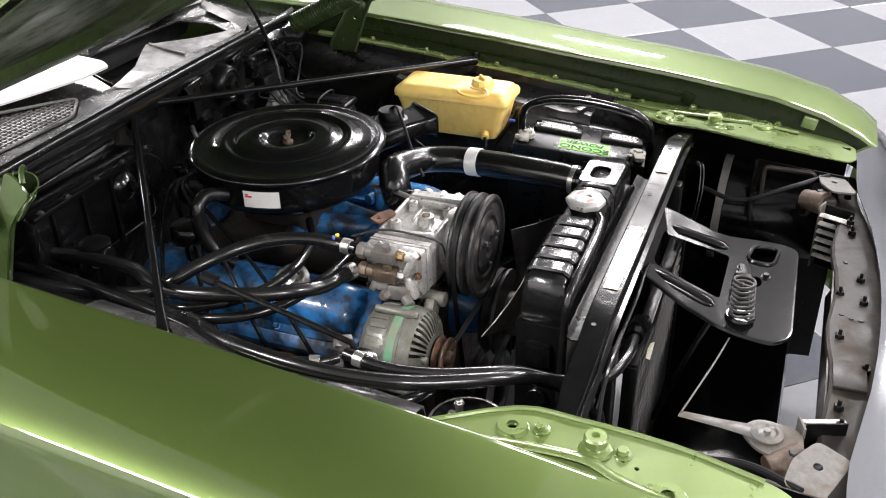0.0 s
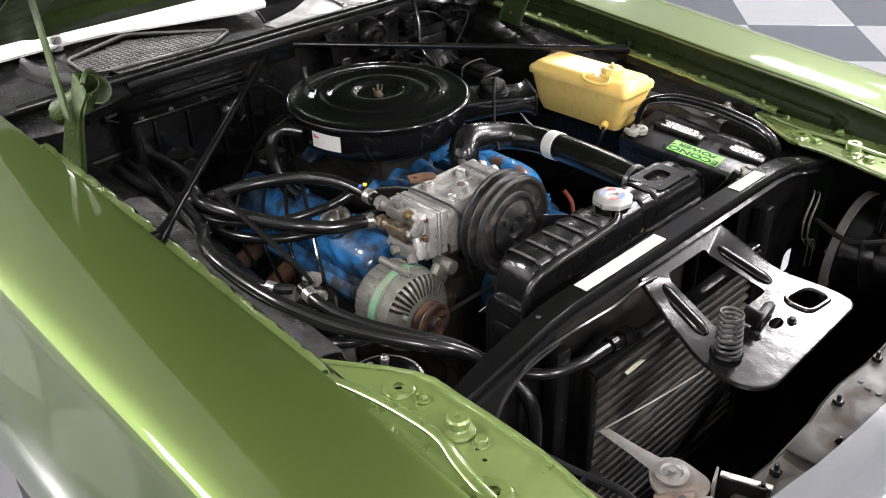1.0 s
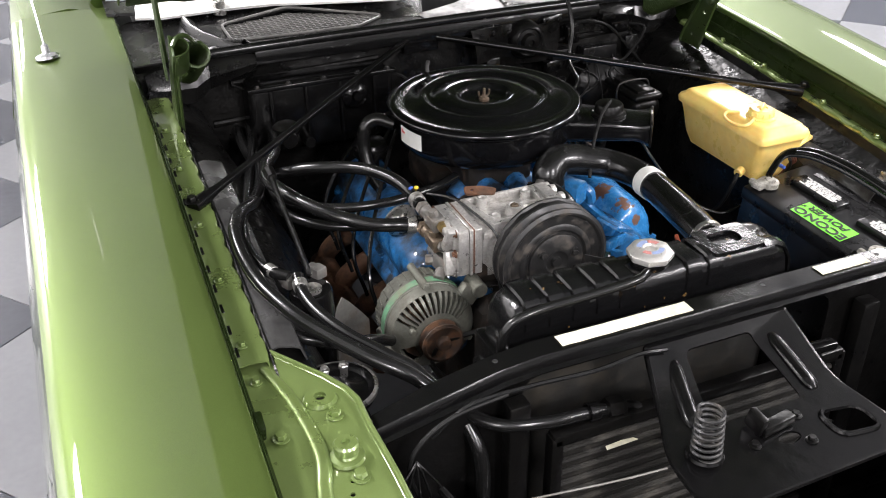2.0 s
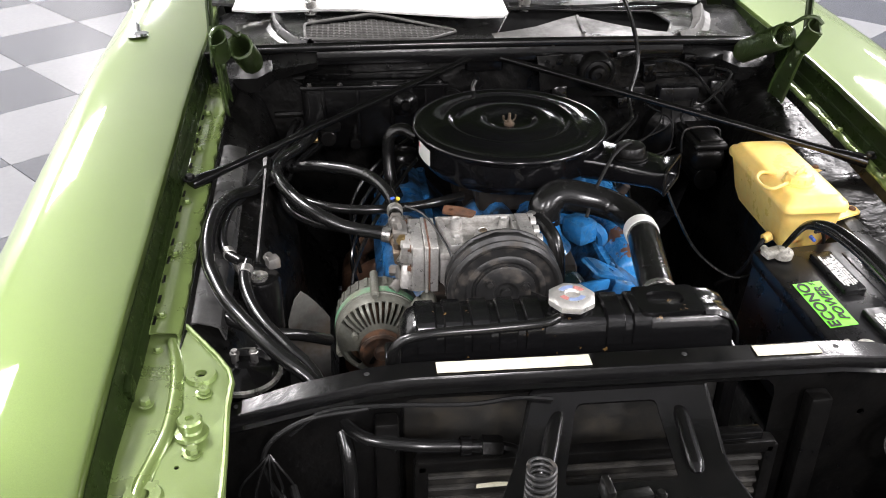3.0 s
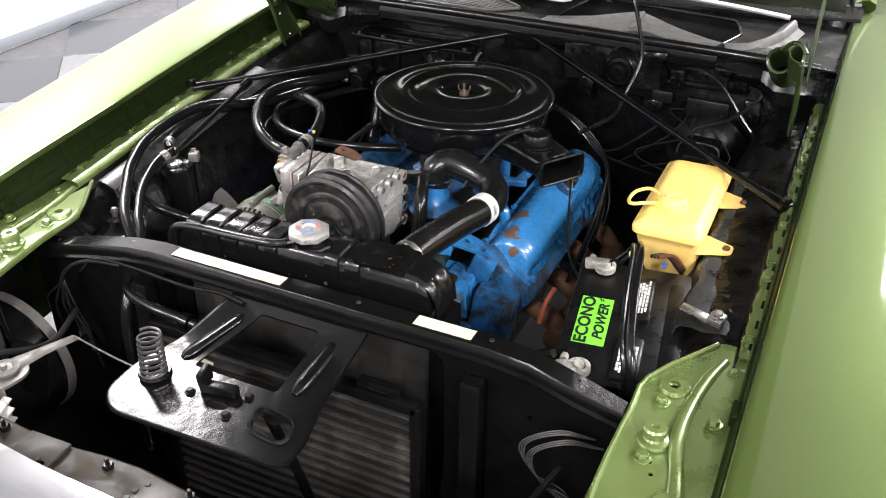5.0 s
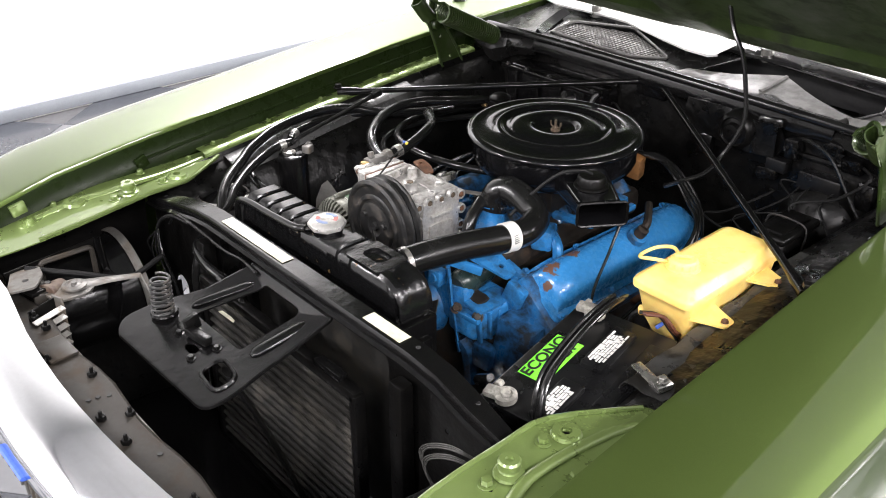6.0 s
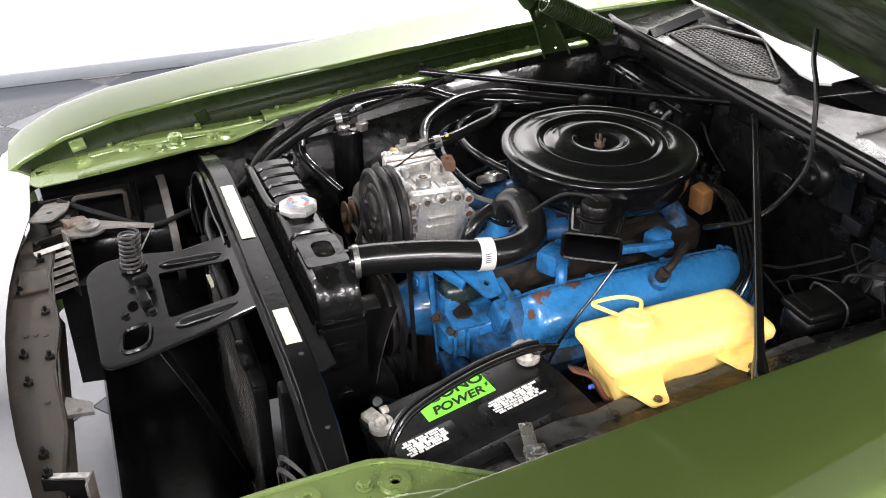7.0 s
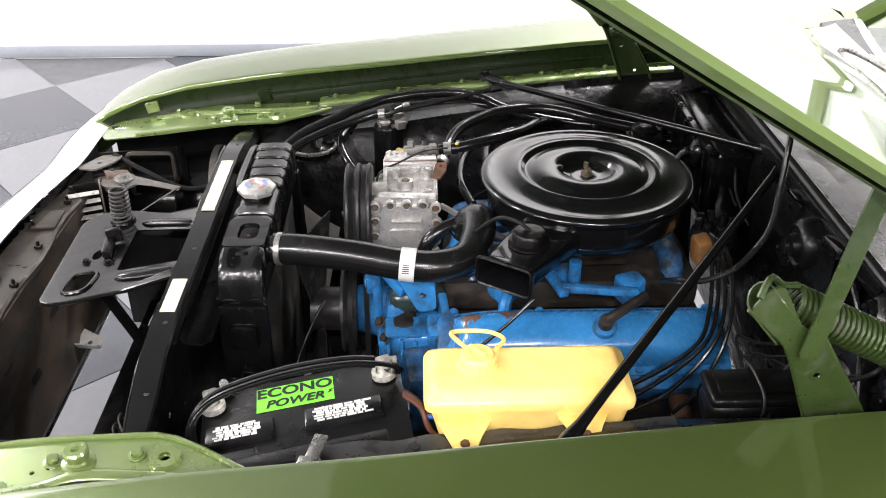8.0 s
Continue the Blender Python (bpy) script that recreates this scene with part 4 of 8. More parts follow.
# curled ends of the raised middle
for pts in ([(-0.552, 1.325), (-0.545, 1.28), (-0.525, 1.222), (-0.495, 1.155), (-0.455, 1.105)], [(0.572, 1.34), (0.556, 1.28), (0.532, 1.225), (0.495, 1.16), (0.44, 1.118)]):
    side = 1 if pts[0][0] > 0 else -1
    rows = []
    for x, y in pts:
        z = cowl_z(y)
        rows.append([(x + side * 0.030, y, z - 0.014), (x + side * 0.012, y, z - 0.004), (x + side * 0.006, y, z + 0.012), (x, y, z + 0.016), (x - side * 0.008, y, z + 0.010), (x - side * 0.022, y, z + 0.001)])
    bm = B()
    sheet(bm, rows, 0.002)
    part("curled_end", bm, DUSTY_SHEET if side > 0 else COWL_MAT, cowl)
bm = B()
box(bm, (0, 1.27, 0.93), (1.3, 0.24, 0.012), bev=0)
part("plenum_floor", bm, INTERIOR, cowl)
rows = []
for x in [-0.70 + 0.07 * k for k in range(21)]:
    rows.append([(x, 1.088, 1.020), (x, 1.105, 1.0), (x, 1.10 + 0.012 * math.sin(x * 9), 0.93), (x, 1.09 + 0.015 * math.sin(x * 7 + 1), 0.80), (x, 1.12, 0.55), (x, 1.2, 0.3)])
bm = B()
sheet(bm, rows, 0.004)
firewall = part("firewall", bm, BAY_DULL, car, "black painted firewall with pressings")
for x0, x1, z in ((-0.5, -0.15, 0.95), (0.1, 0.5, 0.93), (-0.55, -0.2, 0.86)):
    bm = B()
    tube(bm, [(x0, 1.09, z), (x1, 1.09, z + 0.01)], 0.008, 8, 4)
    part("firewall_swage", bm, BAY_DULL, firewall)

for side in (-1, 1):
    rows = []
    for k, (x, y, zt) in enumerate(((0.44, 1.098, 1.018), (0.50, 1.088, 1.020), (0.545, 1.10, 1.014), (0.58, 1.085, 1.010), (0.63, 1.095, 1.004), (0.68, 1.11, 0.995))):
        zb = (0.975, 0.965, 0.945, 0.925, 0.920, 0.935)[k]
        rows.append([(side * x, y, zt), (side * x, y - 0.022, zt - 0.012), (side * x, y - 0.030 - 0.006 * (k % 2), (zt + zb) / 2), (side * x, y - 0.012, zb)])
    bm = B()
    sheet(bm, rows, 0.003)
    part("cowl_corner", bm, COWL_MAT, cowl, "folded black sheet at the cowl corner")
rows = []
for x in [-0.44 + 0.055 * k for k in range(17)]:
    rows.append([(x, 1.080, 1.020), (x, 1.074, 1.006), (x, 1.078, 0.990), (x, 1.092, 0.984)])
bm = B()
sheet(bm, rows, 0.003)
part("cowl_lip", bm, BLACK, cowl)

rows = [[(s * 0.72, y + 0.09 * s * s, z) for s in [-1 + k / 6 for k in range(13)]] for y, z in ((1.330, 1.040), (1.334, 1.046), (1.38, 1.052), (1.42, 1.057))]
bm = B()
sheet(bm, rows, 0.003)
part("cowl_top", bm, COWL_MAT, car, "black strip below the windscreen")
# white strip lying along the base of the windscreen, and a pale bar beside the vent
rows = []
for x, y in ((-0.66, 1.36), (-0.60, 1.338), (-0.42, 1.345), (-0.33, 1.338), (-0.25, 1.305), (-0.15, 1.262), (-0.05, 1.222), (0.02, 1.214), (0.035, 1.235)):
    z = 1.046 if x < -0.3 else 1.046 + 0.012 * (x + 0.3) / 0.33
    rows.append([(x, y + 0.002, z - 0.006), (x, y, z), (x * 0.995, y + 0.01, z + 0.004), (x * 0.99 if x < -0.1 else x, max(y + 0.05, 1.33 + 0.02 * (x < -0.2)), z + 0.010), (x * 0.98, 1.40 + 0.06 * x * x, z + 0.020)])
bm = B()
sheet(bm, rows, 0.003)
part("windscreen_trim", bm, WHITE_STRIP, car, "white strip along the base of the windscreen")
bm = B()
tube(bm, [(0.06, 1.372, 1.062), (0.20, 1.362, 1.066), (0.40, 1.345, 1.062), (0.56, 1.345, 1.05)], 0.010, 8, 4, flat=0.6)
part("windscreen_trim", bm, WHITE_STRIP, car, "pale bar below the windscreen")

# windscreen, wipers, cabin
rows = []
for u in [k / 8 for k in range(9)]:
    z = 1.055 + 0.42 * u
    y = 1.42 + 0.62 * u
    rows.append([(s * (0.70 - 0.10 * u), y + 0.10 * abs(s) ** 2, z) for s in [-1 + k / 6 for k in range(13)]])
bm = B()
sheet(bm, rows, 0.005)
part("windscreen", bm, GLASS, car, "clear curved windscreen glass")
bm = B()
tube(bm, [(s * 0.71, 1.412 + 0.10 * abs(s) ** 2, 1.052) for s in [-1 + k / 6 for k in range(13)]], 0.012, 8, 2)
part("windscreen_moulding", bm, CHROME, car)
for side in (-1, 1):
    bm = B()
    tube(bm, [(side * 0.72, 1.52, 1.05), (side * 0.66, 1.83, 1.28), (side * 0.61, 2.14, 1.48)], 0.028, 8, 4)
    part("windscreen_pillar", bm, PAINT, car)
    rows = []
    for y in (1.505, 1.9, 2.4, 3.0, 3.6, 4.2):
        h = 1.048 - 0.05 * max(0, (y - 3.0))
        rows.append([(side * 0.72, y, h - 0.02), (side * 0.80, y, h), (side * 0.90, y, h - 0.012), (side * 0.94, y, h - 0.04), (side * 0.985, y, h - 0.25), (side * 0.98, y, h - 0.45), (side * 0.95, y, h - 0.65)])
    bm = B()
    sheet(bm, rows, 0.004)
    part("body_side", bm, PAINT, car, angle=30)
    for y in (0.60, 3.3):
        bm = B()
        lathe(bm, [(0.20, -0.09), (0.30, -0.10), (0.335, -0.08), (0.34, 0.0), (0.335, 0.08), (0.30, 0.10), (0.20, 0.09)], Matrix.Translation((side * 0.83, y, 0.34)) @ pose(0, 0, 0, 0, 90), 36)
        tyre = part("tyre", bm, TYRE, car)
        bm = B()
        lathe(bm, [(0, 0.05), (0.05, 0.06), (0.12, 0.03), (0.19, 0.07), (0.205, 0.09), (0.205, -0.09), (0, -0.05)], Matrix.Translation((side * 0.83, y, 0.34)) @ pose(0, 0, 0, 0, 90 * side), 36)
        part("rim", bm, STEEL, tyre)
rows = []
for y, z, w in ((2.08, 1.455, 0.60), (2.2, 1.485, 0.585), (2.6, 1.50, 0.58), (3.0, 1.46, 0.58), (3.6, 1.22, 0.62), (4.2, 1.02, 0.70)):
    rows.append([(s * w, y, z - 0.05 * abs(s) ** 3) for s in [-1 + k / 6 for k in range(13)]])
bm = B()
sheet(bm, rows, 0.006)
part("roof", bm, PAINT, car, angle=30)
bm = B()
box(bm, (0, 2.75, 0.62), (1.38, 2.5, 0.5), bev=0.05)
part("cabin", bm, INTERIOR, car)
bm = B()
box(bm, (0, 1.62, 0.98), (1.3, 0.36, 0.12), bev=0.04)
part("dashboard", bm, INTERIOR, car)
for x0, x1 in ((-0.40, 0.08), (0.16, 0.60)):
    bm = B()
    tube(bm, [(x0 - 0.06, 1.36, 1.055), (x0, 1.375, 1.075), (x1, 1.415, 1.095)], [0.010, 0.006, 0.004], 8, 5)
    tube(bm, [(x0 + 0.02, 1.395, 1.078), (x1 + 0.05, 1.43, 1.10)], 0.006, 6, 3, flat=0.6)
    cyl(bm, (x0 - 0.06, 1.36, 1.03), (x0 - 0.06, 1.36, 1.065), 0.016)
    part("wiper_arm", bm, STEEL, car, "satin grey wiper arm and blade")

# open hood
def hood_pt(s, d, lift):
    """s across (-1..1), d metres forward along the hood from its rear edge, lift above its side plane."""
    ca, sa = math.cos(radians(31)), math.sin(radians(31))
    y0, z0 = 1.23, 1.128
    return Vector((s * (0.70 - 0.015 * d), y0 - d * ca + lift * sa, z0 + d * sa + lift * ca))


rows = []
for d in [0.0, 0.03, 0.15, 0.3, 0.5, 0.7, 0.9, 1.1, 1.3, 1.42, 1.47]:
    row = [hood_pt(-1, d, -0.014), hood_pt(-1, d, -0.004)]
    for s in [-0.985, -0.93, -0.8, -0.6, -0.42, -0.38, -0.2, 0, 0.2, 0.38, 0.42, 0.6, 0.8, 0.93, 0.985]:
        row.append(hood_pt(s, d, 0.004 + 0.012 * (1 - s * s) + (0.006 if abs(s) < 0.4 else 0.0)))
    row += [hood_pt(1, d, -0.004), hood_pt(1, d, -0.014)]
    rows.append(row)
bm = B()
sheet(bm, rows, 0.003)
hood = part("hood", bm, PAINT, car, "open green metallic bonnet panel", angle=30)
bm = B()
rows = []
for d in [0.02, 0.10, 0.12, 0.6, 0.62, 0.70, 0.72, 1.3, 1.32, 1.44]:
    deep = -0.025 if d in (0.02, 0.10, 0.62, 0.70, 1.32, 1.44) else -0.006
    rows.append([hood_pt(s, d, -0.02 if abs(s) > 0.82 else (deep if abs(s) > 0.08 else -0.022)) for s in [-0.98, -0.84, -0.80, -0.5, -0.12, -0.07, 0.07, 0.12, 0.5, 0.80, 0.84, 0.98]])
sheet(bm, rows, 0.003)
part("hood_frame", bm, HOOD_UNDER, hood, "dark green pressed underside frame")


def yz_plate(side, x, outline, holes=(), thick=0.004):
    m = Matrix.Translation((side * x, 0, 0)) @ Matrix(((0, 0, 1, 0), (1, 0, 0, 0), (0, 1, 0, 0), (0, 0, 0, 1)))
    return plate(B(), outline, holes, m, thick)


def strap(p, q, w):
    """Outline of a rounded flat bar in the yz plane."""
    p, q = Vector(p), Vector(q)
    d = (q - p).normalized()
    n = Vector((-d.y, d.x)) * w
    return rounded([tuple(p - d * w - n), tuple(q + d * w - n), tuple(q + d * w + n), tuple(p - d * w + n)], w * 0.9, 4)


def hinge(side):
    out = rounded([(0.914, 0.925), (0.988, 0.925), (0.977, 0.959), (0.920, 1.051), (0.903, 1.080), (0.874, 1.094), (0.840, 1.156), (0.822, 1.148), (0.805, 1.12), (0.842, 1.083), (0.866, 1.052)], 0.008, 3)
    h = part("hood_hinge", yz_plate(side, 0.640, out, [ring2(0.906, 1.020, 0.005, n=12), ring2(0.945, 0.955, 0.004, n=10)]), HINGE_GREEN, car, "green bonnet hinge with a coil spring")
    for edge in ([(0.914, 0.925), (0.866, 1.052), (0.842, 1.083), (0.805, 1.12)], [(0.988, 0.925), (0.977, 0.959), (0.920, 1.051), (0.903, 1.080)]):
        b = B()
        tube(b, [(side * 0.636, y, z) for y, z in edge], 0.004, 6, 3)
        part("flanged_edge", b, HINGE_GREEN, h)
    # the trough that holds the front end of the spring
    b = B()
    rows = []
    for k in range(9):
        a = math.pi * k / 8
        rows.append([(side * (0.640 - 0.030 * math.sin(a)), y + 0.016 * math.cos(a) * 0.8, z + 0.016 * math.cos(a)) for y, z in ((0.815, 1.138), (0.835, 1.112), (0.858, 1.085))])
    sheet(b, rows, 0.0025)
    part("spring_trough", b, HINGE_GREEN, h)
    for x, p, q, w in ((0.652, (0.884, 1.064), (0.920, 1.285), 0.012),):
        part("hinge_arm", yz_plate(side, x, strap(p, q, w)), HINGE_GREEN, h)
        b = B()
        tube(b, [(side * 0.648, p[0] + 0.011, p[1] + 0.02), (side * 0.648, q[0] + 0.011, q[1])], 0.004, 6, 3)
        part("flanged_edge", b, HINGE_GREEN, h)
    b = B()
    coil(b, (side * 0.592, 0.872, 1.100), (side * 0.592, 1.07, 1.000), 0.0245, 0.0036, 26, 6, 12)
    part("hinge_spring", b, HINGE_GREEN, h, "tight coil spring")
    b = B()
    tube(b, [(side * 0.592, 0.880, 1.124), (side * 0.595, 0.858, 1.128), (side * 0.612, 0.836, 1.150), (side * 0.630, 0.822, 1.152), (side * 0.642, 0.812, 1.14)], 0.0045, 8, 4)
    part("spring_hook", b, HINGE_GREEN, h)
    b = B()
    lathe(b, [(0.015, 0), (0.015, 0.006), (0.011, 0.009), (0.010, 0.012), (0.005, 0.014), (0, 0.014)], aim((side * 0.640, 0.887, 1.055), (side * 0.60, 0.887, 1.055))[0], 20)
    part("pivot", b, HINGE_GREEN, h)


for side in (-1, 1):
    hinge(side)

# aerial on the fender
bm = B()
lathe(bm, [(0, 0.001), (0.026, 0.0), (0.026, 0.006), (0.02, 0.010), (0.009, 0.012), (0.008, 0.028), (0.004, 0.030), (0.0022, 0.034), (0.0015, 0.75), (0, 0.75)], Matrix.Translation((-0.865, 1.19, lip(1.19) - 0.006)) @ pose(0, 0, 0, -10, -3), 20)
part("antenna", bm, CHROME, car, "chrome aerial mast on the fender")

# bay braces
for side in (-1, 1):
    brace = thing("bay_brace", (side * 0.675, 0.58, 0.92), "black steel brace rod from fender to cowl", "brace rod", "bay braces")
    a, b = Vector((side * 0.675, 0.578, 0.924)), Vector((-0.043 + side * 0.018, 1.098, 0.996))
    d = (b - a)
    bm = B()
    tube(bm, [a, a + d * 0.04, a + d * 0.08, a + d * 0.12, a + d * 0.88, a + d * 0.93, a + d * 0.97, b], [0.014, 0.013, 0.009, 0.0078, 0.0078, 0.0078, 0.010, 0.012], 12, 2, smooth=False)
    part("rod", bm, BLACK, brace)
    bm = B()
    bolt(bm, a + Vector((0, 0, 0.011)), 0.009)
    part("end_bolt", bm, BLACK_ROUGH, brace)
bm = B()
box(bm, (-0.043, 1.095, 0.985), (0.09, 0.03, 0.05), bev=0.006)
bolt(bm, (-0.06, 1.08, 1.0), 0.007, (0, -1, 0))
bolt(bm, (-0.026, 1.08, 1.0), 0.007, (0, -1, 0))
part("brace_mount", bm, BLACK, car)

# ---- engine ----
engine = thing("engine", (-0.04, 0.65, 0.45), "blue painted V8 engine block with worn enamel", "engine")
bm = B()
box(bm, (-0.04, 0.68, 0.52), (0.34, 0.60, 0.34), bev=0.03)
block = part("block", bm, GRIMY, engine)
for s in (-1, 1):
    bm = B()
    box(bm, (-0.04 + s * 0.185, 0.70, 0.665), (0.15, 0.53, 0.16), (0, s * 40, 0), 0.015)
    head = part("cylinder_head", bm, BLUE_GRIMY, engine)
    bm = B()
    for k in range(4):
        y = 0.50 + k * 0.13
        tube(bm, [(-0.04 + s * 0.25, y, 0.63), (-0.04 + s * 0.31, y, 0.60), (-0.04 + s * 0.33, y + 0.02, 0.55)], 0.022, 10, 4)
    tube(bm, [(-0.04 + s * 0.33, 0.48, 0.56), (-0.04 + s * 0.335, 0.70, 0.55), (-0.04 + s * 0.33, 0.92, 0.54), (-0.04 + s * 0.30, 1.0, 0.42)], 0.030, 12, 5)
    part("exhaust_manifold", bm, RUSTY, engine, "rusty cast iron exhaust manifold")
bm = B()
box(bm, (-0.04, 0.70, 0.755), (0.20, 0.50, 0.07), bev=0.02)
manifold = part("intake_manifold", bm, GRIMY, engine)
for k, (x, y) in enumerate(((-0.12, 0.52), (0.04, 0.52), (-0.12, 0.90), (0.04, 0.90), (-0.13, 0.68), (0.05, 0.68))):
    b2 = B()
    tube(b2, [(-0.04, 0.5 + 0.4 * (y > 0.7), 0.80), ((x - 0.04) / 2, y, 0.805), (x, y, 0.775)], 0.024, 10, 4)
    part("intake_runner", b2, BLUE_GRIMY, manifold)
bm = B()
box(bm, (-0.04, 0.73, 0.835), (0.15, 0.17, 0.06), bev=0.012)
cyl(bm, (-0.04, 0.729, 0.86), (-0.04, 0.729, 0.885), 0.07)
part("carburettor", bm, GRIMY, engine)


def valve_cover(s):
    n, w = Vector((s * 0.50, 0, 0.866)), Vector((s * 0.866, 0, -0.50))
    c0 = Vector((-0.04 + s * 0.220, 0, 0.737))
    prof = [(u * 0.90, v) for u, v in ((-0.074, -0.012), (-0.074, -0.004), (-0.067, 0.0), (-0.060, 0.004), (-0.057, 0.018), (-0.052, 0.032), (-0.042, 0.044), (-0.026, 0.052), (0.0, 0.055), (0.026, 0.052), (0.042, 0.044), (0.052, 0.032), (0.057, 0.018), (0.060, 0.004), (0.067, 0.0), (0.074, -0.004), (0.074, -0.012))]
    rows = []
    for y, k, h in ((0.452, 0.80, 0.0), (0.455, 0.94, 0.02), (0.460, 1.0, 0.04), (0.468, 1.0, 0.1), (0.471, 0.90, 0.36), (0.476, 0.90, 0.58), (0.486, 0.92, 0.78), (0.502, 0.95, 0.92), (0.525, 0.98, 0.985), (0.55, 1, 1), (0.60, 1, 1), (0.62, 1, 1.04), (0.70, 1, 1.0), (0.80, 1, 1), (0.88, 1, 1), (0.925, 0.98, 0.96), (0.942, 0.97, 0.82), (0.952, 0.97, 0.55), (0.958, 1.0, 0.1), (0.964, 1.0, 0.03), (0.97, 0.92, 0.0)):
        rows.append([tuple(c0 + w * (u * k) + n * (v * h if v > 0 else v) + Vector((0, y, 0))) for u, v in prof])
    b = B()
    loft(b, rows, cap=True)
    vc = part("valve_cover", b, BLUE_CHIPPED if s > 0 else BLUE_GRIMY, engine, "blue stamped steel valve cover with rust chips" if s > 0 else "blue stamped steel valve cover", angle=45)
    for y in (0.47, 0.63, 0.80, 0.94):
        for u in (-0.061, 0.061):
            b = B()
            bolt(b, c0 + w * u + n * 0.001 + Vector((0, y, 0)), 0.006, tuple(n))
            part("cover_bolt", b, BLUE, vc)
    return vc, c0, n, w


vc_r, c0, n_, w_ = valve_cover(1)
q = c0 + n_ * 0.052 + Vector((0, 0.735, 0))
bm = B()
cyl(bm, q, q + n_ * 0.018, 0.021)
part("breather_grommet", bm, BLUE, vc_r)
bm = B()
cyl(bm, q + n_ * 0.014, q + n_ * 0.040, 0.013)
tube(bm, [q + n_ * 0.04, q + n_ * 0.050 + Vector((-0.012, 0.02, 0)), q + n_ * 0.046 + Vector((-0.05, 0.075, 0.012))], 0.009, 8, 4)
part("breather_valve", bm, GRIMY, vc_r)
vc_l, c0, n_, w_ = valve_cover(-1)
bm = B()
q = Vector((-0.283, 0.602, 0.800))
lathe(bm, [(0.034, -0.01), (0.036, 0.004), (0.030, 0.010), (0.026, 0.010), (0.024, 0.004), (0.017, 0.004), (0.015, 0.014), (0.006, 0.017), (0, 0.017)], aim(q, q + n_)[0], 28)
part("oil_filler_cap", bm, STEEL, vc_l, "worn steel oil filler cap")

# front of the engine: timing cover, water pump, thermostat housing, brackets
bm = B()
box(bm, (-0.04, 0.375, 0.55), (0.30, 0.05, 0.36), bev=0.02)
part("timing_cover", bm, GRIMY, engine)
bm = B()
cyl(bm, (-0.05, 0.27, 0.66), (-0.05, 0.37, 0.66), 0.045, 0.075, 28)
box(bm, (0.03, 0.360, 0.70), (0.10, 0.04, 0.09), (0, -8, 0), 0.015)
pump = part("water_pump", bm, BLUE, engine, "blue cast water pump housing")
# cast arm beside the pump, with ribs and bolted ends
bm = B()
rows = []
for y, x0, x1, z0, z1 in ((0.328, 0.045, 0.100, 0.652, 0.690), (0.340, 0.035, 0.112, 0.640, 0.702), (0.375, 0.030, 0.120, 0.630, 0.708), (0.415, 0.032, 0.128, 0.640, 0.716), (0.444, 0.040, 0.130, 0.652, 0.720)):
    rows.append([(x, y, z) for x, z in rounded([(x0, z0), (x1, z0), (x1, z1), (x0, z1)], 0.014, 3)])
loft(bm, rows, close_u=True, cap=True)
arm = part("cast_arm", bm, BLUE, engine, "blue ribbed casting beside the pump")
for y in (0.346, 0.372, 0.398, 0.424):
    bm = B()
    box(bm, (0.120 + 0.10 * (y - 0.346), y, 0.672), (0.012, 0.007, 0.062), (0, -6, 0), 0.002)
    part("cast_rib", bm, BLUE, arm)
bm = B()
box(bm, (0.088, 0.334, 0.697), (0.085, 0.014, 0.012), (0, -5, 0), 0.003)
box(bm, (0.10, 0.39, 0.716), (0.05, 0.10, 0.010), (0, 10, 0), 0.003)
part("arm_flange", bm, BLUE, arm)
for x, y, z in ((0.150, 0.433, 0.731), (0.120, 0.340, 0.706), (0.065, 0.330, 0.706)):
    bm = B()
    bolt(bm, (x, y, z), 0.0085, (0.5, -0.5, 0.6), 20)
    part("arm_bolt", bm, GRIMY, arm)
bm = B()
box(bm, (0.135, 0.437, 0.728), (0.050, 0.034, 0.060), (0, 22, 6), 0.006)
box(bm, (0.112, 0.452, 0.765), (0.06, 0.018, 0.030), (0, 24, 10), 0.005)
part("head_boss", bm, BLUE, engine)
bm = B()
tube(bm, [(0.046, 0.324, 0.800), (0.050, 0.326, 0.760), (0.052, 0.328, 0.72), (0.058, 0.330, 0.69), (0.07, 0.335, 0.60)], 0.012, 8, 3, flat=0.35)
box(bm, (0.022, 0.316, 0.770), (0.030, 0.028, 0.036), (0, 4, 8), 0.004)
cyl(bm, (0.022, 0.300, 0.772), (0.022, 0.318, 0.772), 0.011)
box(bm, (0.060, 0.352, 0.800), (0.085, 0.012, 0.020), (0, 14, 35), 0.003)
part("pump_bracket", bm, BLUE, engine, "blue strap bracket with a lug")
bm = B()
plate(bm, rounded([(-0.05, -0.03), (0.045, -0.022), (0.055, 0.010), (0.0, 0.034), (-0.045, 0.026)], 0.008, 3), [ring2(0.02, 0.0, 0.006, n=10)], Matrix.Translation((0.095, 0.405, 0.805)) @ pose(0, 0, 0, 10, 28, 30), 0.006)
part("bracket_web", bm, BLUE, engine)
bm = B()
tube(bm, [(0.07, 0.345, 0.63), (0.085, 0.352, 0.60), (0.09, 0.36, 0.52)], 0.02, 8, 4)
box(bm, (0.165, 0.42, 0.60), (0.09, 0.09, 0.20), (0, 10, 8), 0.012)
box(bm, (0.118, 0.362, 0.60), (0.05, 0.03, 0.06), (0, 8, 12), 0.008)
part("fuel_pump", bm, BLUE_GRIMY, engine)
bm = B()
lathe(bm, [(0, 0), (0.020, 0.001), (0.028, 0.008), (0.031, 0.022), (0.031, 0.085), (0.028, 0.100), (0.020, 0.108), (0, 0.110)], aim((0.044, 0.348, 0.742), (0.036, 0.46, 0.752))[0], 28)
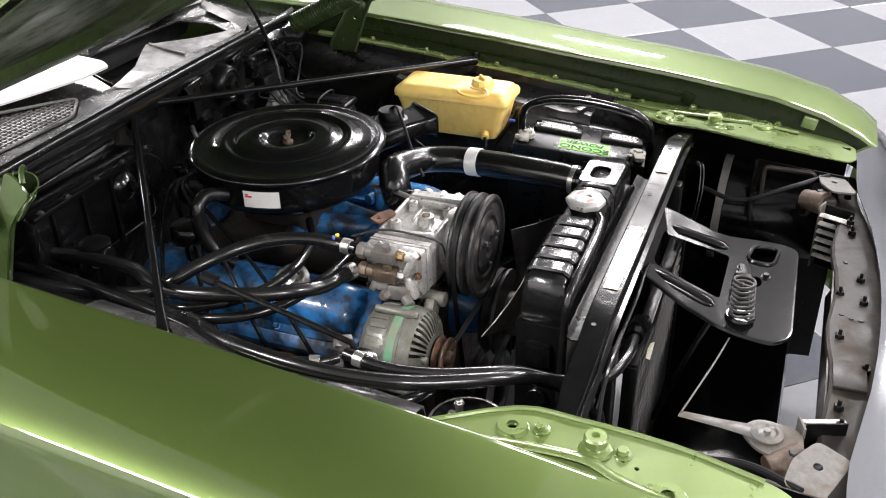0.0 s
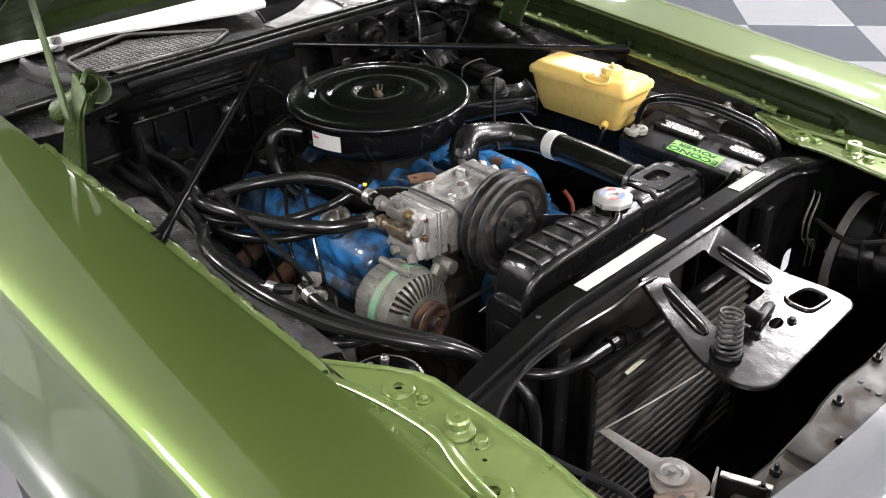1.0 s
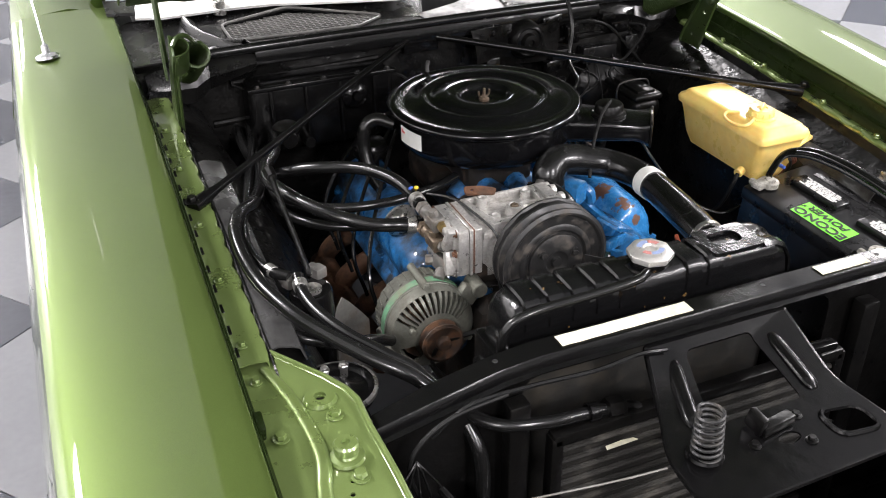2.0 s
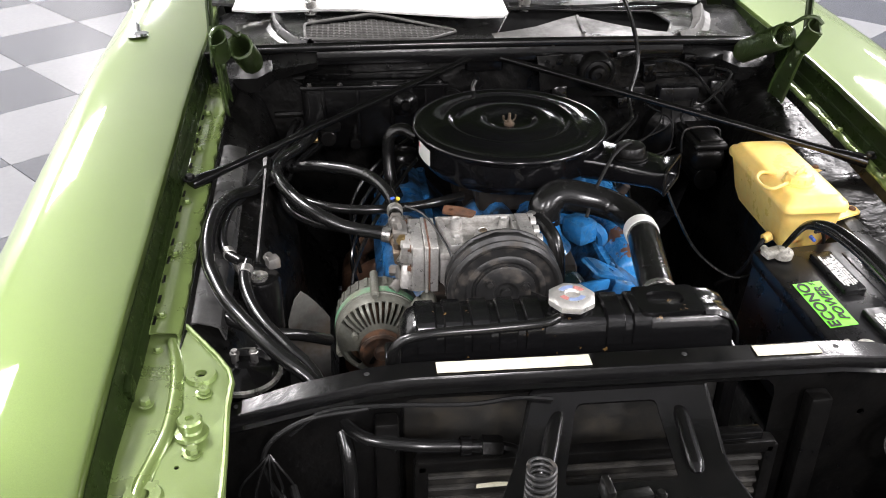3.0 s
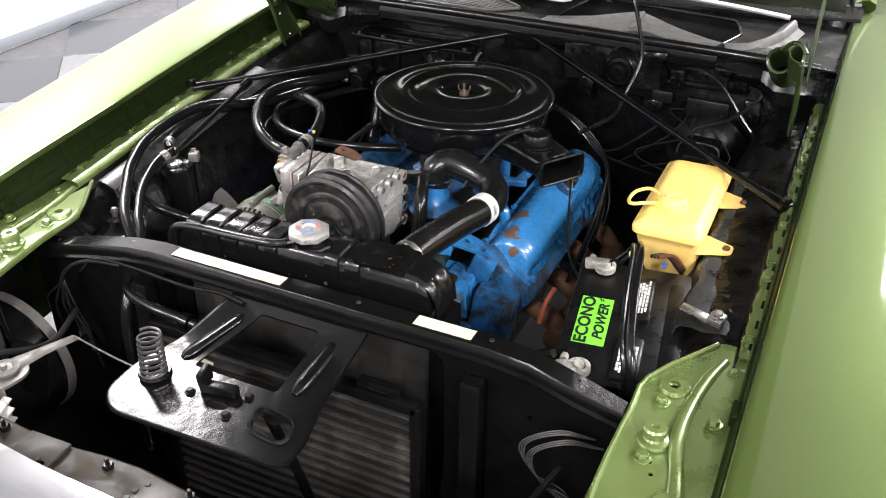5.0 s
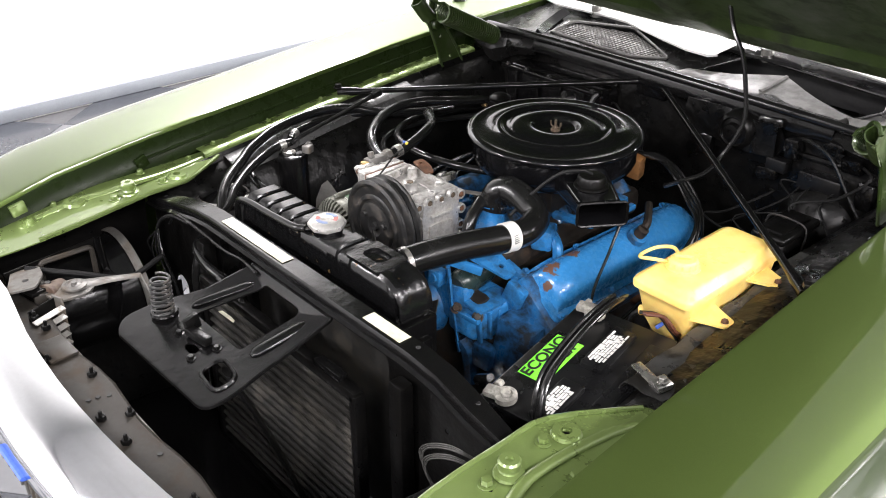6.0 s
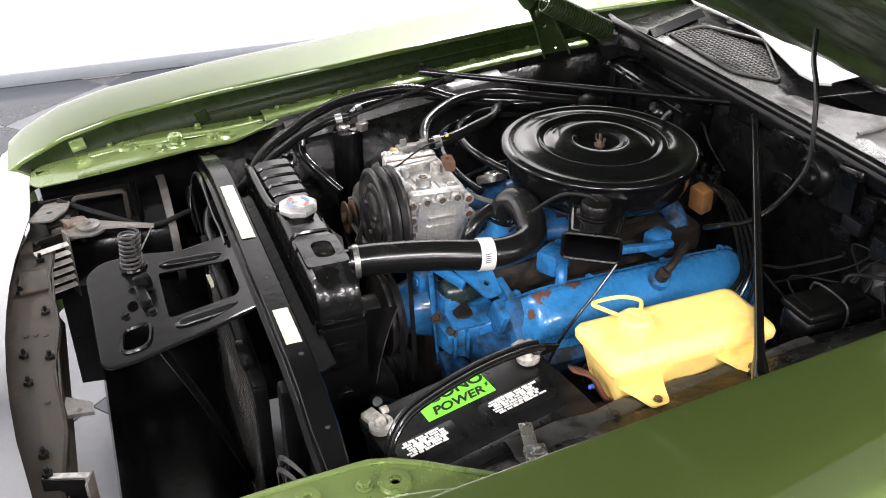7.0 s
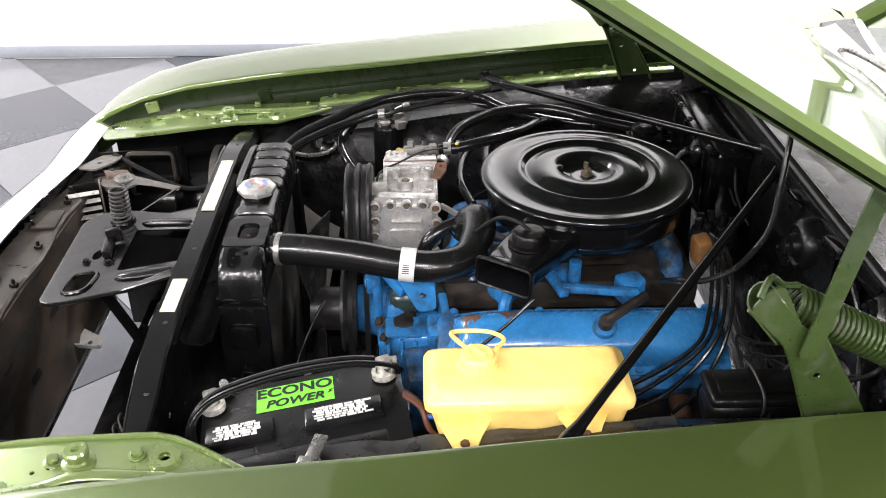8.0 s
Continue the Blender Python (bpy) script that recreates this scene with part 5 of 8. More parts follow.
part("bypass_hose", bm, surface("grimy_teal_rubber", (0.020, 0.036, 0.034), 0.26, dirt=(0.032, 0.032, 0.028), dirt_amount=0.3, dirt_scale=25), engine, "grimy dark teal bypass hose")
bm = B()
tube(bm, [(-0.05, 0.50, 0.862), (-0.02, 0.475, 0.874), (0.0, 0.43, 0.855), (0.006, 0.41, 0.81), (0.0, 0.39, 0.75), (-0.02, 0.37, 0.70)], 0.014, 12, 6)
part("heater_return_hose", bm, RUBBER, engine, "shiny black hose behind the compressor")
bm = B()
lathe(bm, [(0.0, 0.0), (0.052, 0.0), (0.055, 0.006), (0.050, 0.012), (0.036, 0.03), (0.029, 0.055), (0.029, 0.07)], Matrix.Translation((-0.005, 0.50, 0.80)), 24)
part("thermostat_housing", bm, BLUE, engine)
bm = B()
box(bm, (0.09, 0.66, 0.812), (0.10, 0.02, 0.016), (0, 0, 15), 0.004)
box(bm, (0.13, 0.74, 0.815), (0.016, 0.14, 0.016), (0, 0, -8), 0.004)
box(bm, (0.10, 0.80, 0.80), (0.04, 0.05, 0.05), (0, 0, 20), 0.008)
cyl(bm, (0.075, 0.70, 0.80), (0.075, 0.70, 0.845), 0.012)
part("throttle_bracket", bm, BLUE, engine, "blue throttle linkage bracket")
bm = B()
tube(bm, [(0.05, 0.60, 0.81), (0.10, 0.58, 0.805), (0.128, 0.566, 0.792), (0.135, 0.562, 0.76)], 0.012, 8, 4)
box(bm, (0.085, 0.57, 0.80), (0.05, 0.06, 0.05), (0, 0, 30), 0.01)
part("fuel_bowl_bracket", bm, BLUE, engine)
bm = B()
box(bm, (0.028, 0.952, 0.835), (0.042, 0.034, 0.058), (8, 5, 12), 0.006)
part("ballast_resistor", bm, surface("brown_bakelite", (0.24, 0.11, 0.035), 0.5, dirt=(0.1, 0.06, 0.03), dirt_amount=0.3), engine, "brown ceramic ballast block")

# pulleys, fan and belts
bm = B()
lathe(bm, [(0.03, -0.02), (0.085, -0.02), (0.09, -0.014), (0.078, -0.004), (0.09, 0.006), (0.09, 0.012), (0.06, 0.014), (0.02, 0.02)], Matrix.Translation((-0.05, 0.26, 0.66)) @ pose(0, 0, 0, 90), 36)
part("fan_pulley", bm, PULLEY_MAT, engine)
bm = B()
lathe(bm, [(0.02, -0.03), (0.09, -0.03), (0.094, -0.02), (0.08, -0.01), (0.094, 0.0), (0.08, 0.01), (0.094, 0.02), (0.09, 0.026), (0.03, 0.026)], Matrix.Translation((-0.05, 0.29, 0.45)) @ pose(0, 0, 0, 90), 36)
part("crank_pulley", bm, PULLEY_MAT, engine)
fan_hub = Vector((-0.05, 0.195, 0.66))
bm = B()
cyl(bm, fan_hub + Vector((0, -0.012, 0)), fan_hub + Vector((0, 0.06, 0)), 0.045)
fan = part("fan_hub", bm, PULLEY_MAT, engine)
for k in range(6):
    a = 2 * math.pi * k / 6 + 0.35
    rows = []
    for u in range(6):
        r = 0.045 + 0.032 * u
        wd = 0.030 + 0.009 * u
        row = []
        for v in (-1, -0.5, 0, 0.5, 1):
            tw = 0.42
            cx, cz = math.cos(a), math.sin(a)
            tx, tz = -cz, cx
            row.append((fan_hub.x + cx * r + tx * wd * v * math.cos(tw), fan_hub.y + wd * v * math.sin(tw) + 0.006 * v * v, fan_hub.z + cz * r + tz * wd * v * math.cos(tw)))
        rows.append(row)
    bm = B()
    sheet(bm, rows, 0.002)
    part("fan_blade", bm, GREY_STEEL if k == 2 else PULLEY_MAT, fan)


def belt(pulleys, y, w=0.010, t=0.008):
    """A V-belt round (x, z, r) circles, in order, all wound on the outside."""
    pts = []
    n = len(pulleys)
    for i in range(n):
        p, q = pulleys[i], pulleys[(i + 1) % n]
        d = Vector((q[0] - p[0], q[1] - p[1]))
        base = math.atan2(d.y, d.x)
        off = math.acos(max(-1, min(1, (p[2] - q[2]) / d.length)))
        pts.append((i, base - off))
    out = []
    for i in range(n):
        a0 = pts[i - 1][1]
        a1 = pts[i][1]
        while a1 < a0:
            a1 += 2 * math.pi
        if a1 - a0 > 2 * math.pi - 1e-3:
            a1 = a0
        x, z, r = pulleys[i]
        m = 8
        out += [(x + r * math.cos(a0 + (a1 - a0) * k / m), z + r * math.sin(a0 + (a1 - a0) * k / m)) for k in range(m + 1)]
    rows = []
    cx, cz = sum(p[0] for p in pulleys) / n, sum(p[1] for p in pulleys) / n
    for x, z in out + out[:1]:
        d = Vector((x - cx, z - cz)).normalized()
        rows.append([(x, y - w / 2, z), (x, y + w / 2, z), (x - d.x * t, y + w / 4, z - d.y * t), (x - d.x * t, y - w / 4, z - d.y * t)])
    b = B()
    loft(b, rows, close_u=True)
    return b


COMP = Vector((-0.118, 0.285, 0.850))
ALT = Vector((-0.331, 0.347, 0.738))
part("belt", belt([(-0.05, 0.45, 0.090), (COMP.x, COMP.z, 0.098)], 0.300), RUBBER_DULL, engine, "dull black drive belt")
part("belt", belt([(-0.05, 0.45, 0.090), (-0.05, 0.66, 0.088), (ALT.x + 0.01, ALT.z - 0.03, 0.034)], 0.268), RUBBER_DULL, engine, "dull black drive belt")

# ---- air cleaner ----
AC = Vector((-0.041, 0.729, 0.008))
cleaner = thing("air_cleaner", (AC.x, AC.y, 0.883), "round gloss black air cleaner on the carburettor", "air cleaner")
bm = B()
lathe(bm, [(0.06, 0.875), (0.15, 0.872), (0.172, 0.880), (0.183, 0.893), (0.188, 0.905), (0.188, 0.944), (0.193, 0.948), (0.198, 0.950), (0.199, 0.954), (0.16, 0.955), (0.06, 0.955)], Matrix.Translation(AC), 72)
body = part("housing", bm, BLACK_CLEANER, cleaner)
bm = B()
lathe(bm, [(0.160, 0.952), (0.199, 0.954), (0.2025, 0.957), (0.2025, 0.961), (0.199, 0.9645), (0.193, 0.9665), (0.185, 0.9665), (0.180, 0.9645), (0.160, 0.9665), (0.142, 0.9685), (0.137, 0.972), (0.130, 0.974), (0.124, 0.9725), (0.118, 0.9665), (0.114, 0.9665), (0.104, 0.970),
           (0.098, 0.9735), (0.078, 0.9755), (0.060, 0.9755), (0.054, 0.973), (0.050, 0.966), (0.044, 0.960), (0.020, 0.957), (0.014, 0.958), (0, 0.958)], Matrix.Translation(AC), 96)
lid = part("lid", bm, BLACK_CLEANER, cleaner, angle=60)
bm = B()
cyl(bm, AC + Vector((0, 0, 0.957)), AC + Vector((0, 0, 0.984)), 0.003, seg=10)
lathe(bm, [(0.011, 0.957), (0.011, 0.962), (0.006, 0.965), (0.005, 0.970)], Matrix.Translation(AC), 12)
for s in (-1, 1):
    tube(bm, [AC + Vector((s * 0.004, 0, 0.964)), AC + Vector((s * 0.012, s * 0.002, 0.970)), AC + Vector((s * 0.013, s * 0.002, 0.979))], 0.003, 8, 4, flat=0.5)
part("wing_nut", bm, DULL_STUD, cleaner, "tarnished steel wing nut")


def patch(a0, a1, z0, z1, r, centre):
    rows = []
    for k in range(9):
        a = radians(a0 + (a1 - a0) * k / 8)
        rows.append([(centre.x + r * math.cos(a), centre.y + r * math.sin(a), z) for z in (z0 + centre.z, (z0 + z1) / 2 + centre.z, z1 + centre.z)])
    b = B()
    return sheet(b, rows, 0.0005)


sticker = part("sticker", patch(182, 204, 0.904, 0.938, 0.1888, AC), WHITE, cleaner, "white service sticker with a red bar")
part("red_bar", patch(183.2, 187.5, 0.925, 0.929, 0.1894, AC), RED, sticker)
part("red_bar", patch(183.2, 185.5, 0.930, 0.9325, 0.1894, AC), RED, sticker)
# intake snout
d = Vector((0.83, -0.56, 0)).normalized()
w = Vector((0.56, 0.83, 0)).normalized()
base = Vector((0.077, 0.666, 0.003))
rows = []
for u, hw, z0, z1 in ((0.0, 0.060, 0.896, 0.943), (0.06, 0.055, 0.898, 0.944), (0.12, 0.049, 0.901, 0.944), (0.185, 0.045, 0.903, 0.942), (0.200, 0.047, 0.900, 0.944), (0.210, 0.051, 0.897, 0.948)):
    c = base + d * u
    pts = rounded([(-hw, z0), (hw, z0), (hw, z1), (-hw, z1)], 0.010, 3)
    rows.append([tuple(c + w * a + Vector((0, 0, z))) for a, z in pts])
bm = B()
tmp_rows = [r + r[:1] for r in rows]
sheet(bm, tmp_rows, 0.0025)
snout = part("snorkel", bm, BLACK_CLEANER, cleaner, "black rectangular intake snorkel")
bm = B()
c = base + d * 0.205
loop = [tuple(c + d * 0.008 + w * a + Vector((0, 0, z))) for a, z in rounded([(-0.051, 0.897), (0.051, 0.897), (0.051, 0.948), (-0.051, 0.948)], 0.010, 3)]
tube(bm, loop + loop[:1], 0.003, 6, smooth=False)
part("mouth_rim", bm, BLACK_ROUGH, snout)
bm = B()
q = base + d * 0.125 + Vector((0, 0, 0.944))
lathe(bm, [(0.036, 0), (0.036, 0.004), (0.030, 0.006), (0.029, 0.020), (0.026, 0.024), (0.010, 0.026), (0, 0.026)], Matrix.Translation(q), 28)
part("vacuum_motor", bm, BLACK_ROUGH, snout, "round black vacuum motor")
bm = B()
tube(bm, [q + Vector((0.0, 0, 0.026)), q + Vector((-0.012, -0.02, 0.036)), q + Vector((-0.05, -0.05, 0.022)), q + Vector((-0.09, -0.09, -0.03)), q + Vector((-0.11, -0.12, -0.07))], 0.0035, 8, 6)
part("vacuum_hose", bm, RUBBER_DULL, snout)
bm = B()
tube(bm, [AC + Vector((-0.188, 0.03, 0.925)), AC + Vector((-0.22, 0.055, 0.932)), AC + Vector((-0.245, 0.06, 0.915)), AC + Vector((-0.25, 0.055, 0.87)), AC + Vector((-0.245, 0.03, 0.82)), AC + Vector((-0.235, 0.0, 0.80))], 0.014, 12, 6)
part("breather_hose", bm, RUBBER, cleaner, "bent black rubber breather hose")
bm = B()
tube(bm, [AC + Vector((-0.05, 0.178, 0.945)), AC + Vector((-0.052, 0.19, 0.972)), AC + Vector((-0.045, 0.20, 0.985))], 0.005, 8, 4)
part("clip", bm, PULLEY_MAT, cleaner)

# ---- air-conditioning compressor ----
comp = thing("compressor", (-0.16, 0.385, 0.78), "grimy cast aluminium air-conditioning compressor with a black clutch pulley", "compressor")
ALU_GASKET = surface("rusty_brown_gasket", (0.12, 0.050, 0.028), 0.7, bump=0.1, dirt=(0.20, 0.16, 0.12), dirt_amount=0.3, dirt_scale=40)
bm = B()
box(bm, (-0.150, 0.390, 0.840), (0.150, 0.100, 0.100), bev=0.012)
box(bm, (-0.150, 0.390, 0.885), (0.148, 0.112, 0.016), bev=0.004)
cyl(bm, (-0.118, 0.305, 0.85), (-0.118, 0.345, 0.85), 0.062)
case = part("crankcase", bm, ALU, comp)
# raised walls round the hollow top
for c, sz, rot in (((-0.146, 0.339, 0.898), (0.118, 0.009, 0.020), 0), ((-0.150, 0.442, 0.898), (0.140, 0.008, 0.018), 0), ((-0.209, 0.391, 0.898), (0.012, 0.108, 0.020), 9), ((-0.083, 0.390, 0.899), (0.009, 0.104, 0.020), -3), ((-0.172, 0.366, 0.893), (0.046, 0.006, 0.010), 4), ((-0.115, 0.408, 0.893), (0.060, 0.006, 0.008), 0)):
    bm = B()
    box(bm, c, sz, (0, 0, rot), 0.003)
    part("cast_wall", bm, ALU, case)
for x, y, r, hgt in ((-0.142, 0.381, 0.016, 0.016), (-0.190, 0.360, 0.010, 0.018), (-0.186, 0.424, 0.011, 0.020), (-0.098, 0.425, 0.010, 0.016), (-0.099, 0.356, 0.008, 0.014)):
    bm = B()
    lathe(bm, [(r * 1.12, 0.0), (r, 0.004), (r * 0.94, hgt), (r * 0.62, hgt + 0.0015), (r * 0.5, hgt - 0.002), (0, hgt - 0.002)], Matrix.Translation((x, y, 0.892)), 20)
    boss = part("boss", bm, ALU, case)
    if r > 0.012:
        bm = B()
        hexnut(bm, (x, y, 0.892 + hgt - 0.003), 0.0075, 0.006, (0, 0, 1), 20)
        part("plug", bm, DULL_STUD, case)
# base plate on the engine's other side, bolted all round
bm = B()
plate(bm, rounded([(-0.072, -0.060), (-0.050, -0.070), (0.060, -0.070), (0.066, 0.050), (0.050, 0.062), (-0.066, 0.062)], 0.012, 3), (), Matrix.Translation((-0.055, 0.383, 0.845)) @ pose(0, 0, 0, 0, 90, 0) , 0.022)
plate(bm, rounded([(-0.058, -0.048), (0.052, -0.056), (0.056, 0.048), (-0.052, 0.050)], 0.010, 3), (), Matrix.Translation((-0.043, 0.383, 0.845)) @ pose(0, 0, 0, 0, 90, 0), 0.013)
base_plate = part("base_plate", bm, ALU, comp)
bm = B()
plate(bm, rounded([(-0.006, -0.034), (0.040, -0.036), (0.042, 0.030), (-0.004, 0.032)], 0.008, 3), (), Matrix.Translation((-0.0385, 0.383, 0.845)) @ pose(0, 0, 0, 0, 90, 0), 0.005)
box(bm, (-0.040, 0.383, 0.870), (0.008, 0.060, 0.007), bev=0.002)
part("raised_pad", bm, ALU, base_plate)
for y, z in ((0.322, 0.900), (0.352, 0.902), (0.384, 0.902), (0.416, 0.902), (0.440, 0.896), (0.322, 0.868), (0.320, 0.835), (0.322, 0.800), (0.442, 0.862), (0.440, 0.825), (0.438, 0.795)):
    bm = B()
    lathe(bm, [(0.0115, -0.006), (0.011, 0.004), (0.0075, 0.0045), (0.007, -0.001)], aim((-0.046, y, z), (0.1, y, z))[0], 16)
    part("bolt_boss", bm, ALU, base_plate)
    bm = B()
    hexnut(bm, (-0.047, y, z), 0.0062, 0.006, (1, 0, 0), random.uniform(0, 60))
    part("base_bolt", bm, DULL_STUD if y < 0.42 else RUSTY, base_plate)
# cylinder end: block flange, gasket, valve plate, head
for name, x0, x1, y0, y1, z0, z1, mt in (("block_flange", -0.226, -0.240, 0.334, 0.446, 0.815, 0.904, ALU), ("gasket", -0.240, -0.2435, 0.335, 0.445, 0.816, 0.905, ALU_GASKET), ("valve_plate", -0.2435, -0.250, 0.333, 0.447, 0.814, 0.906, ALU)):
    bm = B()
    box(bm, ((x0 + x1) / 2, (y0 + y1) / 2, (z0 + z1) / 2), (abs(x1 - x0), y1 - y0, z1 - z0), bev=0.0012, seg=1)
    part(name, bm, mt, comp)
bm = B()
box(bm, (-0.261, 0.390, 0.860), (0.022, 0.112, 0.090), bev=0.005)
box(bm, (-0.273, 0.390, 0.882), (0.010, 0.094, 0.032), bev=0.004)
box(bm, (-0.273, 0.390, 0.838), (0.012, 0.094, 0.030), bev=0.004)
head = part("cylinder_head", bm, ALU, comp, "bright cast cylinder head")
for y, z, sy, sz, a in ((0.352, 0.886, 0.014, 0.048, 24), (0.352, 0.838, 0.014, 0.044, -22), (0.420, 0.840, 0.014, 0.044, 24), (0.376, 0.862, 0.030, 0.016, 10), (0.404, 0.836, 0.034, 0.020, -14), (0.366, 0.902, 0.040, 0.012, 6)):
    bm = B()
    box(bm, (-0.281, y, z), (0.020, sy, sz), (a, 6, 0), 0.004)
    part("cast_rib", bm, ALU, head)
for y in (0.342, 0.362, 0.383, 0.404, 0.424, 0.440):
    for z in (0.820, 0.860, 0.900):
        if abs(z - 0.86) < 0.01 and 0.35 < y < 0.43:
            continue
        bm = B()
        box(bm, (-0.262, y, z), (0.024, 0.011, 0.010), (0, 0, 0), 0.003)
        part("cast_lug", bm, ALU, head)
        bm = B()
        bolt(bm, (-0.2735, y, z), 0.0052, (-1, 0, 0), random.uniform(0, 60))
        part("head_bolt", bm, RUSTY if random.random() < 0.5 else GREY_STEEL, head)
for z, name in ((0.902, "suction_valve"), (0.862, "discharge_valve")):
    bm = B()
    box(bm, (-0.289, 0.398, z), (0.026, 0.046, 0.026), (0, -8, 0), 0.004)
    cyl(bm, (-0.290, 0.410, z), (-0.294, 0.440, z + 0.004), 0.0115)
    hexnut(bm, (-0.2935, 0.432, z + 0.003), 0.0145, 0.016, (0, 1, 0.05))
    hexnut(bm, (-0.292, 0.392, z + 0.010), 0.0085, 0.014, (-0.25, 0, 1))
    v = part(name, bm, DULL_STUD if name == "discharge_valve" else GREY_STEEL, comp, "grimy service valve with hexagon nuts")
    bm = B()
    hexnut(bm, (-0.286, 0.376, z + 0.001), 0.0088, 0.017, (-0.25, -0.95, 0.1))
    part("cap", bm, BRASS if z > 0.88 else STEEL, v)
bm = B()
box(bm, (-0.282, 0.372, 0.826), (0.028, 0.050, 0.030), (0, 12, 8), 0.006)
cyl(bm, (-0.294, 0.36, 0.822), (-0.306, 0.345, 0.815), 0.010)
hexnut(bm, (-0.296, 0.395, 0.825), 0.010, 0.014, (-0.9, 0.3, 0))
part("lower_fitting", bm, GREY_STEEL, comp)
# mounting ears under it and a rust-brown tab behind
bm = B()
box(bm, (-0.215, 0.350, 0.800), (0.05, 0.02, 0.05), (0, 18, 0), 0.006)
box(bm, (-0.10, 0.36, 0.785), (0.12, 0.03, 0.03), bev=0.008)
part("mounting_ear", bm, GRIMY, comp)
bm = B()
plate(bm, rounded([(-0.03, -0.012), (0.026, -0.014), (0.034, 0.004), (0.006, 0.013), (-0.028, 0.012)], 0.006, 3), [ring2(-0.015, 0.0, 0.004, n=10)], Matrix.Translation((-0.178, 0.452, 0.914)) @ pose(0, 0, 0, 8, 6, -8), 0.004)
part("rear_tab", bm, RUSTY, comp, "rust-brown bracket tab")
# clutch pulley
M = Matrix.Translation(COMP) @ pose(0, 0, 0, 90)
bm = B()
lathe(bm, [(0.05, -0.030), (0.094, -0.030), (0.100, -0.026), (0.100, -0.022), (0.088, -0.014), (0.100, -0.006), (0.100, -0.001), (0.088, 0.007), (0.100, 0.015), (0.100, 0.019), (0.094, 0.023), (0.090, 0.0225), (0.086, 0.018), (0.070, 0.017), (0.066, 0.020), (0.060, 0.020), (0.056, 0.016), (0.03, 0.016)], M, 64)
pul = part("clutch_pulley", bm, PULLEY_MAT, comp, "worn dark clutch pulley with grooves")
bm = B()
lathe(bm, [(0.052, 0.014), (0.052, 0.021), (0.048, 0.023), (0.022, 0.024), (0.018, 0.020), (0.010, 0.019), (0.009, 0.026), (0, 0.026)], M, 40)
part("clutch_plate", bm, PULLEY_MAT, pul)
for k in range(3):
    a = 2 * math.pi * k / 3 + 0.4
    bm = B()
    bolt(bm, M @ Vector((0.036 * math.cos(a), 0.036 * math.sin(a), 0.0235)), 0.006, (0, -1, 0), 10)
    part("clutch_rivet", bm, PULLEY_MAT, pul)
bm = B()
tube(bm, [(-0.275, 0.47, 0.918), (-0.245, 0.42, 0.925), (-0.222, 0.37, 0.912), (-0.206, 0.327, 0.895), (-0.198, 0.318, 0.86)], 0.0022, 6, 6)
part("clutch_wire", bm, INK, comp)
bm = B()
tube(bm, [(-0.06, 0.45, 0.895), (-0.03, 0.49, 0.885), (0.02, 0.57, 0.865)], 0.009, 6, 3, flat=0.35)
part("stay_bar", bm, GREY_STEEL, comp)

# ---- alternator ----
alt = thing("alternator", (ALT.x, ALT.y, ALT.z - 0.07), "grey cast alternator with a green band and cooling slots", "alternator")
M = Matrix.Translation(ALT) @ pose(0, 0, 0, 90)


def sector(bm, prof, a0, a1, steps=4, t=0.005):
    """Part of a turned shell between two angles, t thick, about the alternator's axis."""
    rows = []
    for k in range(steps + 1):
        a = radians(a0 + (a1 - a0) * k / steps)
        c, s_ = math.cos(a), math.sin(a)
        ring = [(r, z) for r, z in prof] + [(r - t, z - t * 0.8) for r, z in prof[::-1]]
        rows.append([M @ Vector((r * c, r * s_, z)) for r, z in ring])
    return loft(bm, rows, close_u=True, cap=True)


DOME = [(0.079, 0.012), (0.0795, 0.026), (0.077, 0.036), (0.070, 0.045), (0.058, 0.051), (0.044, 0.055), (0.030, 0.058)]
bm = B()
lathe(bm, [(0, -0.072), (0.045, -0.072), (0.064, -0.064), (0.0755, -0.050), (0.078, -0.014), (0.0805, -0.012), (0.0805, 0.012), (0.079, 0.013)], M, 48)
shell = part("rear_housing", bm, ALT_CAST, alt)
for k in range(11):
    bm = B()
    sector(bm, [(0.0752, -0.052), (0.0790, -0.046), (0.0795, -0.018)], 52 + 13 * k, 56.5 + 13 * k, 2, 0.006)
    part("rear_rib", bm, ALT_CAST, shell)
bm = B()
lathe(bm, [(0.0788, -0.0085), (0.0813, -0.008), (0.0813, 0.007), (0.0788, 0.0075)], M, 48)
part("band", bm, surface("pale_green_band", (0.11, 0.26, 0.15), 0.5, dirt=(0.16, 0.18, 0.12), dirt_amount=0.45, dirt_scale=30), alt, "pale green painted band")
# front housing: a cast dome, slotted above, with three kidney windows below
bm = B()
sector(bm, DOME[:3], 0, 360, 48)
front = part("front_rim", bm, ALT_CAST, alt)
bm = B()
sector(bm, DOME[5:], 0, 360, 36)
part("front_hub", bm, ALT_CAST, alt)
for k in range(13):
    a0 = 32 + 9.2 * k
    bm = B()
    sector(bm, DOME[2:6], a0, a0 + 4.2, 2, 0.009)
    part("cooling_rib", bm, ALT_CAST, alt)
for a0, a1 in ((-30, 30), (152, 196), (232, 262), (296, 322)):
    bm = B()
    sector(bm, DOME[2:6], a0, a1, 8)
    part("front_web", bm, ALT_CAST, alt)
bm = B()
sector(bm, DOME[2:4], 196, 232, 6)
sector(bm, DOME[2:4], 262, 296, 6)
sector(bm, DOME[2:4], 322, 330, 3)
part("window_rim", bm, ALT_CAST, alt)
bm = B()
